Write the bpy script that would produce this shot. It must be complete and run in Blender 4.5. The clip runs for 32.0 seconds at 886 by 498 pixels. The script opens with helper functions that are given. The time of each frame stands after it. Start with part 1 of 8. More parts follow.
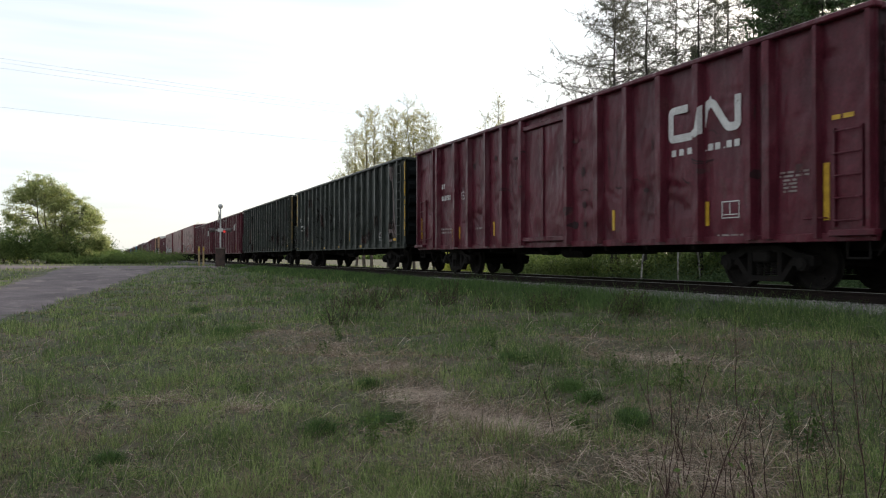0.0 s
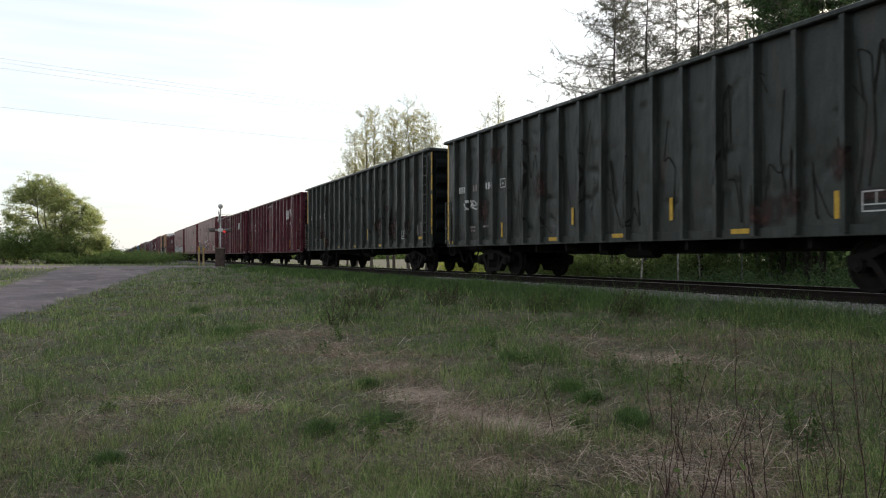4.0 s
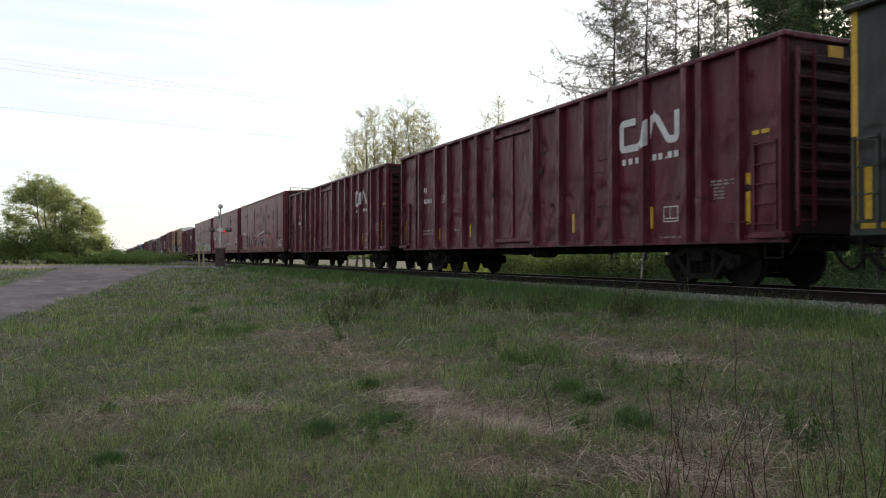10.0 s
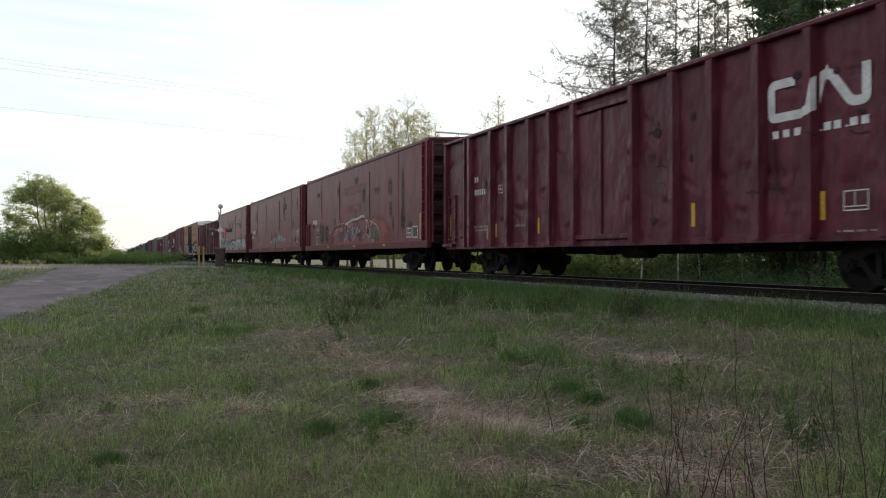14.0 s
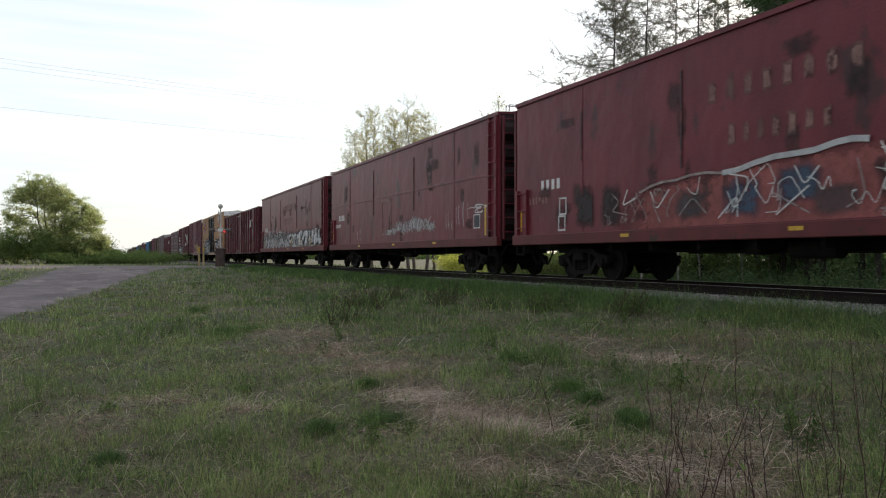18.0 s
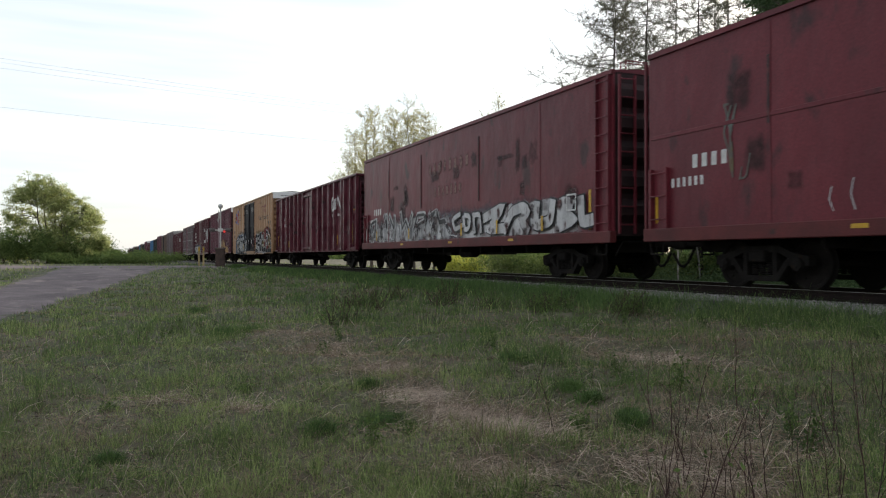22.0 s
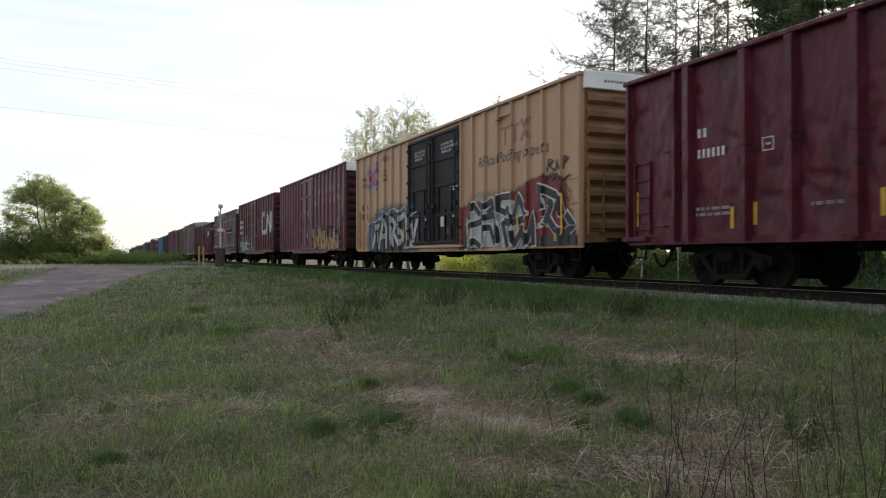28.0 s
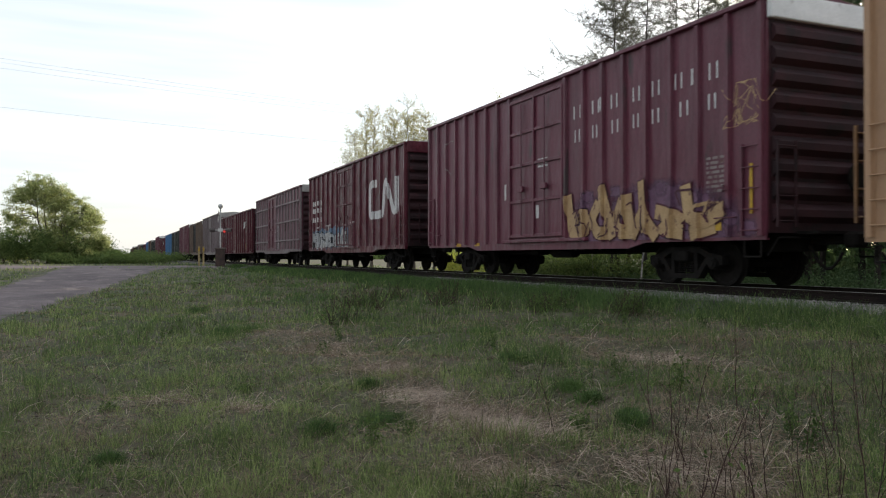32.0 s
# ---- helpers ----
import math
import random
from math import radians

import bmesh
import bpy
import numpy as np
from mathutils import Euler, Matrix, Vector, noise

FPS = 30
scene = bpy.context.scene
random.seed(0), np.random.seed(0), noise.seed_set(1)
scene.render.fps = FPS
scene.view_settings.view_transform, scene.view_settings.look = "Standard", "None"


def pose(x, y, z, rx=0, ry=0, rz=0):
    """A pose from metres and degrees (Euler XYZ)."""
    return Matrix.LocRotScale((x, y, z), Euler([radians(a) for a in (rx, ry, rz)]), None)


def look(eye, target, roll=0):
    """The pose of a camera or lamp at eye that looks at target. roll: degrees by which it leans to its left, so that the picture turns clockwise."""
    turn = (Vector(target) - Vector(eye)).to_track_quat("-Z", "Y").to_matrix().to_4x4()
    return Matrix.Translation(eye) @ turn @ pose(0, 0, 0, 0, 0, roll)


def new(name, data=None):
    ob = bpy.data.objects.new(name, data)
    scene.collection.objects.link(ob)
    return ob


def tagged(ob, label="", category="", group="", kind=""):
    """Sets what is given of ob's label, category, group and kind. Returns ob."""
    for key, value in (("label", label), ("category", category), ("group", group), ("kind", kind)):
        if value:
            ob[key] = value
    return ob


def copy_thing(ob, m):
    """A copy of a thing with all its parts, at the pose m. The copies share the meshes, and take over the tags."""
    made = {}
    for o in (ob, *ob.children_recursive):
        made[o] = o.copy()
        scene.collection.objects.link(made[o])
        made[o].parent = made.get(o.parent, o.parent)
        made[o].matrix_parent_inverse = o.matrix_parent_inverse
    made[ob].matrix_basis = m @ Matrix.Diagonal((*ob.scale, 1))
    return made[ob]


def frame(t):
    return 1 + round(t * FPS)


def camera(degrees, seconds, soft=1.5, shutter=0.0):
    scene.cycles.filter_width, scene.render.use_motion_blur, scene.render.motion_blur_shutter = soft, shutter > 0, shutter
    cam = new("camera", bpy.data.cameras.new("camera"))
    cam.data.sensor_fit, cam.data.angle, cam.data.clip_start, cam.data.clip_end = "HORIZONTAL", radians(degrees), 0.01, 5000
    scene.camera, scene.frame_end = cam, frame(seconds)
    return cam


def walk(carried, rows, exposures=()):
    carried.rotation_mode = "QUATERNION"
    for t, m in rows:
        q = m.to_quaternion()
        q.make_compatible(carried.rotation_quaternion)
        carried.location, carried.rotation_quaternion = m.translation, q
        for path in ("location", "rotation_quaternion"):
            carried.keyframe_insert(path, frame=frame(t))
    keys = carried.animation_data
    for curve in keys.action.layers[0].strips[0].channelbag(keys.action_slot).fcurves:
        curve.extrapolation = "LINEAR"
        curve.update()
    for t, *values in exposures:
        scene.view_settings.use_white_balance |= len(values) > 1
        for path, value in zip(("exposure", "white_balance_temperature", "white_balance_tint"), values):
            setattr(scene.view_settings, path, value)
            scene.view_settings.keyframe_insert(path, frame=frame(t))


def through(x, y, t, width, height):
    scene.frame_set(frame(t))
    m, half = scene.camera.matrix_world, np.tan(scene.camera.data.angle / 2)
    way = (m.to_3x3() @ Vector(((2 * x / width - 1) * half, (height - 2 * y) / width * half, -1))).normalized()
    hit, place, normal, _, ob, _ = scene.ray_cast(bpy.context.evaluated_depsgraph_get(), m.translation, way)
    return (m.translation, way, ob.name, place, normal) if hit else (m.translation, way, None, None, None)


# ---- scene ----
cam = camera(58.5, 32.0, soft=1.15, shutter=0.25)

# ---------------------------------------------------------------- plan
# +Y runs along the track away from the camera, +X across it; z = 0 is the top of the rail.
TRACK = 12.0
YAW = 22.85
CAMERA_POSE = pose(0, 0, 0.59, 90.52, 0, -YAW)
walk(cam, [(0.0, CAMERA_POSE), (32.0, CAMERA_POSE)], [(0.0, 0.15), (32.0, 0.15)])


def advance(t):
    """Metres the train has rolled by t seconds; it slowly gains speed."""
    return 17196 * (3.3395e-4 * t + 1.4707e-6 * t * t - 1.3059e-8 * t ** 3)


def smooth(a, b, v):
    v = np.clip((v - a) / (b - a), 0, 1)
    return v * v * (3 - 2 * v)


def ground_z(x, y):
    x, y = np.asarray(x, float), np.asarray(y, float)
    near = -0.92 + 0.47 * smooth(-1.0, 9.5, x)
    z = near + (-0.2 - near) * smooth(38, 66, y) * (1 - smooth(95, 160, y) * 0.4)
    z = z - 0.25 * smooth(80, 200, y) * smooth(-5, -60, x)
    z = z + (-0.75 - z) * smooth(16, 24, x)
    bumps = (0.05 * np.sin(x * 1.3 + 0.7) * np.sin(y * 1.1 + x * 0.4) + 0.035 * np.sin(x * 2.9 + 1.0) * np.cos(y * 2.3)
             + 0.02 * np.sin(x * 5.1 + y * 3.7))
    off = smooth(3.2, 4.5, np.abs(x - TRACK))
    return z + bumps * off * (1 - smooth(40, 60, y)) + (1 - off) * (-0.42 - z)


# ---------------------------------------------------------------- light
world = bpy.data.worlds.new("world")
scene.world = world
world.use_nodes = True
SUN_EL, SUN_AZ = 17.0, 62.0          # azimuth from +Y towards +X
sky = world.node_tree.nodes.new("ShaderNodeTexSky")
sky.sky_type, sky.sun_disc = "NISHITA", False
sky.sun_elevation, sky.sun_rotation = radians(SUN_EL), radians(SUN_AZ)
sky.air_density, sky.dust_density, sky.ozone_density = 1.0, 2.0, 1.5
back = world.node_tree.nodes["Background"]
world.node_tree.links.new(sky.outputs[0], back.inputs[0])
back.inputs[1].default_value = 0.075
# thin even overcast in front of the clear sky
veil = world.node_tree.nodes.new("ShaderNodeBackground")
veil.inputs[0].default_value, veil.inputs[1].default_value = (0.965, 0.985, 0.985, 1), 0.73
# faint level streaks of greyer cloud in it
where = world.node_tree.nodes.new("ShaderNodeTexCoord")
flat = world.node_tree.nodes.new("ShaderNodeMapping")
flat.inputs["Scale"].default_value = (1.3, 1.3, 16.0)
streaks = world.node_tree.nodes.new("ShaderNodeTexNoise")
streaks.inputs["Scale"].default_value, streaks.inputs["Detail"].default_value = 1.6, 4.0
tone = world.node_tree.nodes.new("ShaderNodeValToRGB")
tone.color_ramp.elements[0].position, tone.color_ramp.elements[0].color = 0.44, (0.965, 0.985, 0.985, 1)
tone.color_ramp.elements[1].position, tone.color_ramp.elements[1].color = 0.66, (0.76, 0.815, 0.85, 1)
world.node_tree.links.new(where.outputs["Generated"], flat.inputs["Vector"])
world.node_tree.links.new(flat.outputs["Vector"], streaks.inputs["Vector"])
world.node_tree.links.new(streaks.outputs[0], tone.inputs[0])
world.node_tree.links.new(tone.outputs[0], veil.inputs[0])
both = world.node_tree.nodes.new("ShaderNodeAddShader")
world.node_tree.links.new(back.outputs[0], both.inputs[0])
world.node_tree.links.new(veil.outputs[0], both.inputs[1])
world.node_tree.links.new(both.outputs[0], world.node_tree.nodes["World Output"].inputs[0])
sun = new("sun", bpy.data.lights.new("sun", "SUN"))
sun.data.energy, sun.data.angle, sun.data.color = 4.0, radians(2.0), (1.0, 0.88, 0.70)
sd = Vector((math.sin(radians(SUN_AZ)) * math.cos(radians(SUN_EL)), math.cos(radians(SUN_AZ)) * math.cos(radians(SUN_EL)), math.sin(radians(SUN_EL))))
sun.matrix_world = look(sd * 100, (0, 0, 0))


# ---------------------------------------------------------------- materials
def surface(name, base, dark, rough=0.8, metal=0.0, scale=3.0, fine=40.0, bump=0.15, streak=1.0, third=None, third_at=0.62, spec=0.3, island=False, grime=0.5, dent=0.0):
    """Two colours mixed by coarse noise, speckled by fine noise, with relief; a third colour shows in worn spots."""
    m = bpy.data.materials.new(name)
    m.use_nodes = True
    nt = m.node_tree
    n, l = nt.nodes, nt.links
    bsdf = n["Principled BSDF"]
    co = n.new("ShaderNodeTexCoord")
    info = n.new("ShaderNodeObjectInfo")
    shift = n.new("ShaderNodeVectorMath")
    shift.operation = "MULTIPLY_ADD"
    shift.inputs[1].default_value = (1, 1, 1.0 / streak)
    l.new(co.outputs["Object"], shift.inputs[0])
    rnd = n.new("ShaderNodeMath")
    rnd.operation = "MULTIPLY"
    rnd.inputs[1].default_value = 37.0
    l.new(info.outputs["Random"], rnd.inputs[0])
    l.new(rnd.outputs[0], shift.inputs[2])
    coarse = n.new("ShaderNodeTexNoise")
    coarse.inputs["Scale"].default_value, coarse.inputs["Detail"].default_value = scale, 5
    small = n.new("ShaderNodeTexNoise")
    small.inputs["Scale"].default_value, small.inputs["Detail"].default_value = fine, 3
    for t in (coarse, small):
        l.new(shift.outputs[0], t.inputs["Vector"])
    ramp = n.new("ShaderNodeValToRGB")
    ramp.color_ramp.elements[0].position, ramp.color_ramp.elements[1].position = 0.32, 0.68
    ramp.color_ramp.elements[0].color, ramp.color_ramp.elements[1].color = (*dark, 1), (*base, 1)
    src = coarse.outputs["Fac"]
    if island:
        geo = n.new("ShaderNodeNewGeometry")
        add = n.new("ShaderNodeMath")
        add.operation = "MULTIPLY_ADD"
        add.inputs[1].default_value, add.inputs[2].default_value = 0.6, -0.3
        l.new(geo.outputs["Random Per Island"], add.inputs[0])
        plus = n.new("ShaderNodeMath")
        l.new(add.outputs[0], plus.inputs[0])
        l.new(coarse.outputs["Fac"], plus.inputs[1])
        src = plus.outputs[0]
    l.new(src, ramp.inputs[0])
    col = ramp.outputs[0]
    if third:
        mask = n.new("ShaderNodeValToRGB")
        mask.color_ramp.elements[0].position, mask.color_ramp.elements[1].position = third_at, third_at + 0.08
        other = n.new("ShaderNodeTexNoise")
        other.inputs["Scale"].default_value, other.inputs["Detail"].default_value = scale * 1.7, 8
        l.new(shift.outputs[0], other.inputs["Vector"])
        l.new(other.outputs["Fac"], mask.inputs[0])
        mix = n.new("ShaderNodeMixRGB")
        mix.inputs[2].default_value = (*third, 1)
        l.new(mask.outputs[0], mix.inputs[0])
        l.new(col, mix.inputs[1])
        col = mix.outputs[0]
    speck = n.new("ShaderNodeMixRGB")
    speck.blend_type = "MULTIPLY"
    speck.inputs[0].default_value = grime
    l.new(col, speck.inputs[1])
    sr = n.new("ShaderNodeValToRGB")
    sr.color_ramp.elements[0].position, sr.color_ramp.elements[1].position = 0.25, 0.75
    sr.color_ramp.elements[0].color, sr.color_ramp.elements[1].color = (0.45, 0.45, 0.45, 1), (1.25, 1.25, 1.25, 1)
    l.new(small.outputs["Fac"], sr.inputs[0])
    l.new(sr.outputs[0], speck.inputs[2])
    l.new(speck.outputs[0], bsdf.inputs["Base Color"])
    bsdf.inputs["Roughness"].default_value, bsdf.inputs["Metallic"].default_value = rough, metal
    bsdf.inputs["Specular IOR Level"].default_value = spec
    if bump:
        b = n.new("ShaderNodeBump")
        b.inputs["Strength"].default_value, b.inputs["Distance"].default_value = bump, 0.02
        l.new(small.outputs["Fac"], b.inputs["Height"])
        l.new(b.outputs[0], bsdf.inputs["Normal"])
        if dent:
            big = n.new("ShaderNodeTexNoise")
            big.inputs["Scale"].default_value, big.inputs["Detail"].default_value = 1.6, 2.5
            l.new(shift.outputs[0], big.inputs["Vector"])
            b2 = n.new("ShaderNodeBump")
            b2.inputs["Strength"].default_value, b2.inputs["Distance"].default_value = 0.7, dent
            l.new(big.outputs["Fac"], b2.inputs["Height"])
            l.new(b.outputs[0], b2.inputs["Normal"])
            l.new(b2.outputs[0], bsdf.inputs["Normal"])
    return m


def leafy(name, base, dark, through=0.5, scale=0.6):
    m = surface(name, base, dark, rough=0.7, scale=scale, fine=9.0, bump=0, island=True, spec=0.2, grime=0.4)
    nt = m.node_tree
    bsdf = nt.nodes["Principled BSDF"]
    tr = nt.nodes.new("ShaderNodeBsdfTranslucent")
    src = bsdf.inputs["Base Color"].links[0].from_socket
    nt.links.new(src, tr.inputs[0])
    mix = nt.nodes.new("ShaderNodeMixShader")
    mix.inputs[0].default_value = through
    out = nt.nodes["Material Output"]
    nt.links.new(bsdf.outputs[0], mix.inputs[1])
    nt.links.new(tr.outputs[0], mix.inputs[2])
    nt.links.new(mix.outputs[0], out.inputs[0])
    return m


def glow(name, colour, power):
    m = bpy.data.materials.new(name)
    m.use_nodes = True
    b = m.node_tree.nodes["Principled BSDF"]
    b.inputs["Base Color"].default_value = (*colour, 1)
    b.inputs["Emission Color"].default_value = (*colour, 1)
    b.inputs["Emission Strength"].default_value = power
    return m


MAROON = surface("maroon_paint", (0.112, 0.0178, 0.0305), (0.064, 0.0113, 0.0192), rough=0.40, scale=1.6, streak=1.8, third=(0.092, 0.025, 0.031), third_at=0.62, dent=0.26, grime=0.7, spec=0.22)
RUSTRED = surface("red_oxide_paint", (0.152, 0.0240, 0.0335), (0.102, 0.0176, 0.0250), rough=0.42, scale=0.8, streak=1.6, third=(0.055, 0.0185, 0.022), third_at=0.60, dent=0.05, bump=0.07, grime=0.6, spec=0.20)
SILLRED = surface("red_sill_paint", (0.11, 0.017, 0.018), (0.07, 0.0135, 0.014), rough=0.6, scale=1.5, third=(0.035, 0.018, 0.016), third_at=0.64)
PLUM = surface("plum_paint", (0.140, 0.0305, 0.0520), (0.096, 0.0215, 0.0370), rough=0.46, scale=1.0, streak=3.0, third=(0.048, 0.022, 0.025), third_at=0.64, dent=0.16, spec=0.4)
GREEN = surface("dark_green_paint", (0.0270, 0.0318, 0.0265), (0.0165, 0.0192, 0.0165), rough=0.46, scale=1.0, streak=2.5, third=(0.036, 0.024, 0.021), third_at=0.62, dent=0.24, grime=0.7, spec=0.3)
TAN = surface("faded_yellow_paint", (0.425, 0.253, 0.146), (0.335, 0.193, 0.108), rough=0.46, scale=0.7, streak=3.0, third=(0.20, 0.118, 0.068), third_at=0.68, dent=0.04, spec=0.4, grime=0.2, bump=0.05)
GREY = surface("grey_primer", (0.14, 0.118, 0.112), (0.08, 0.064, 0.062), rough=0.46, scale=1.5, streak=3.0, third=(0.07, 0.042, 0.033), third_at=0.58, dent=0.1, spec=0.5)
BLUE = surface("blue_paint", (0.07, 0.19, 0.36), (0.05, 0.14, 0.28), rough=0.55, scale=1.2, streak=2.0)
BLACKP = surface("black_door_paint", (0.019, 0.0155, 0.0195), (0.010, 0.0085, 0.011), rough=0.6, scale=1.5, streak=2.0, spec=0.15)
# car ends: road grime plus the shade between cars, put into the colour
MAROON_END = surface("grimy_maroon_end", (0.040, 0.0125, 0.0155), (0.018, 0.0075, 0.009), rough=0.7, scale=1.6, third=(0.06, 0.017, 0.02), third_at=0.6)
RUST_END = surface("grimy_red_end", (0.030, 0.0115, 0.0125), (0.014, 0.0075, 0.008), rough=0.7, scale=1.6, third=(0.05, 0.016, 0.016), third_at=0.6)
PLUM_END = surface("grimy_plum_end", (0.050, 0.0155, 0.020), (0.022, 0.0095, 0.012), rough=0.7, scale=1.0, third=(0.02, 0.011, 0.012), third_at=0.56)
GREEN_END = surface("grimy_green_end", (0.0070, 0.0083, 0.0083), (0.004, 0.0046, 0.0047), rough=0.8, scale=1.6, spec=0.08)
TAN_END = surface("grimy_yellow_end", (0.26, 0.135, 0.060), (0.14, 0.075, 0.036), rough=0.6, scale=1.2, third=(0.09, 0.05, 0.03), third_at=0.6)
PALEB = surface("pale_brown_paint", (0.17, 0.115, 0.085), (0.11, 0.076, 0.06), rough=0.6, scale=1.3, streak=3.0, third=(0.06, 0.04, 0.033), third_at=0.6)
MAUVE = surface("faded_mauve_paint", (0.19, 0.145, 0.15), (0.12, 0.085, 0.09), rough=0.5, scale=1.3, streak=3.0, third=(0.07, 0.045, 0.045), third_at=0.6)
WHITEP = surface("white_lettering_paint", (0.64, 0.62, 0.61), (0.48, 0.46, 0.45), rough=0.6, scale=4, third=(0.10, 0.04, 0.038), third_at=0.67)
DULLW = surface("faded_white_paint", (0.30, 0.26, 0.25), (0.17, 0.12, 0.115), rough=0.7, scale=4, third=(0.12, 0.05, 0.045), third_at=0.6)
FASCIA = surface("white_end_panel", (0.80, 0.79, 0.78), (0.66, 0.65, 0.64), rough=0.55, scale=1.6, third=(0.45, 0.42, 0.40), third_at=0.66, grime=0.25)
ROOFW = surface("galvanized_roof", (0.42, 0.40, 0.385), (0.28, 0.265, 0.255), rough=0.5, metal=0.2, scale=2)
YELLOW = surface("yellow_reflector", (0.56, 0.34, 0.03), (0.42, 0.235, 0.02), rough=0.4, scale=8, third=(0.25, 0.13, 0.03), third_at=0.66)
STEEL = surface("grimy_black_steel", (0.0175, 0.0148, 0.0135), (0.010, 0.0086, 0.008), rough=0.9, scale=4, third=(0.02, 0.0135, 0.010), third_at=0.6, spec=0.1)
WHEEL = surface("wheel_steel", (0.017, 0.0138, 0.0122), (0.010, 0.0085, 0.0078), rough=0.85, scale=6, spec=0.1)
RAILM = surface("rusty_rail_steel", (0.022, 0.0145, 0.0125), (0.013, 0.0095, 0.0085), rough=0.85, scale=3, spec=0.1)
RAILTOP = surface("polished_rail_head", (0.35, 0.34, 0.33), (0.24, 0.23, 0.22), rough=0.4, metal=0.8, scale=3, bump=0.02)
TIE = surface("creosoted_wood", (0.065, 0.05, 0.042), (0.03, 0.024, 0.02), rough=0.9, scale=5, fine=30)
BALLAST = surface("grey_ballast", (0.12, 0.108, 0.10), (0.055, 0.05, 0.047), rough=0.95, scale=2.2, fine=22, bump=1.0)
STONE = surface("crushed_stone", (0.34, 0.31, 0.30), (0.13, 0.12, 0.115), rough=0.95, scale=9, fine=30, island=True)
GRAVEL = surface("gravel_road", (0.168, 0.136, 0.140), (0.092, 0.074, 0.078), rough=0.95, scale=0.5, fine=14, bump=0.6, third=(0.215, 0.175, 0.165), third_at=0.58)
SOIL = surface("thatch_and_soil", (0.112, 0.094, 0.063), (0.055, 0.065, 0.032), rough=0.95, scale=0.5, fine=7, bump=0.6, third=(0.105, 0.078, 0.055), third_at=0.62)
GRASS = leafy("green_grass_blades", (0.335, 0.402, 0.145), (0.105, 0.145, 0.050), 0.4, 0.8)
LUSH = leafy("lush_grass_blades", (0.125, 0.205, 0.060), (0.052, 0.092, 0.030), 0.4, 0.7)
STRAW = leafy("dry_grass_straw", (0.345, 0.252, 0.180), (0.140, 0.104, 0.076), 0.35, 0.8)
PALE = leafy("pale_dead_stalk", (0.62, 0.50, 0.40), (0.27, 0.205, 0.165), 0.3, 0.9)
WEED = leafy("weed_leaf", (0.13, 0.185, 0.055), (0.055, 0.09, 0.028), 0.4, 1.2)
LEAF = leafy("summer_leaf", (0.52, 0.54, 0.25), (0.29, 0.34, 0.145), 0.70, 0.30)
BUSH = leafy("bush_leaf", (0.19, 0.25, 0.075), (0.075, 0.12, 0.036), 0.4, 0.30)
SPRING = leafy("young_spring_leaf", (0.52, 0.49, 0.19), (0.30, 0.28, 0.12), 0.6, 0.4)
DARKP = surface("black_spray_paint", (0.022, 0.02, 0.024), (0.014, 0.013, 0.016), rough=0.5, scale=3, bump=0.02)
REDP = surface("red_spray_paint", (0.20, 0.022, 0.026), (0.13, 0.017, 0.02), rough=0.5, scale=2.5, third=(0.08, 0.02, 0.02), third_at=0.62, bump=0.02)
BLUEP = surface("blue_spray_paint", (0.10, 0.165, 0.25), (0.055, 0.10, 0.17), rough=0.5, scale=2.5, third=(0.14, 0.12, 0.10), third_at=0.6, bump=0.02)
GREYP = surface("silver_spray_paint", (0.45, 0.445, 0.45), (0.27, 0.265, 0.27), rough=0.45, scale=3, third=(0.10, 0.06, 0.06), third_at=0.66, bump=0.02)
GOLDP = surface("yellow_spray_paint", (0.47, 0.31, 0.155), (0.33, 0.20, 0.10), rough=0.5, scale=2.5, third=(0.13, 0.06, 0.05), third_at=0.62, bump=0.02)
EMFADE = surface("faded_rose_emblem_paint", (0.29, 0.125, 0.115), (0.23, 0.10, 0.088), rough=0.6, scale=4, third=(0.34, 0.19, 0.11), third_at=0.55, bump=0.02)
LILACP = surface("lilac_spray_paint", (0.17, 0.085, 0.14), (0.11, 0.05, 0.09), rough=0.5, scale=2.5, bump=0.02)
GHOST = surface("ghost_lettering_paint", (0.25, 0.14, 0.12), (0.16, 0.075, 0.065), rough=0.6, scale=3, third=(0.065, 0.02, 0.022), third_at=0.55)
RUST = surface("dull_rust_blotch", (0.050, 0.022, 0.018), (0.028, 0.015, 0.0135), rough=0.7, scale=3, third=(0.025, 0.026, 0.024), third_at=0.55)
PATCH = surface("dark_repair_patch", (0.052, 0.0175, 0.020), (0.029, 0.0125, 0.0145), rough=0.55, scale=2.6, third=(0.095, 0.025, 0.027), third_at=0.52)
PINKP = surface("faded_red_overspray", (0.27, 0.075, 0.070), (0.18, 0.048, 0.046), rough=0.6, scale=1.6, third=(0.075, 0.024, 0.024), third_at=0.6)
STAINW = surface("stained_white_spray_paint", (0.57, 0.555, 0.56), (0.33, 0.315, 0.32), rough=0.55, scale=2.2, streak=2.5, third=(0.085, 0.03, 0.03), third_at=0.60, bump=0.02)
HAZEB = surface("pale_blue_overspray", (0.20, 0.21, 0.245), (0.11, 0.085, 0.10), rough=0.6, scale=2.0, third=(0.09, 0.025, 0.028), third_at=0.52, bump=0.02)
TEALP = surface("faded_teal_spray_paint", (0.110, 0.130, 0.120), (0.10, 0.07, 0.06), rough=0.6, scale=1.8, third=(0.14, 0.11, 0.06), third_at=0.6, bump=0.02)
EMBLUE = surface("faded_royal_blue_paint", (0.15, 0.17, 0.40), (0.10, 0.12, 0.30), rough=0.6, scale=3, bump=0.02)
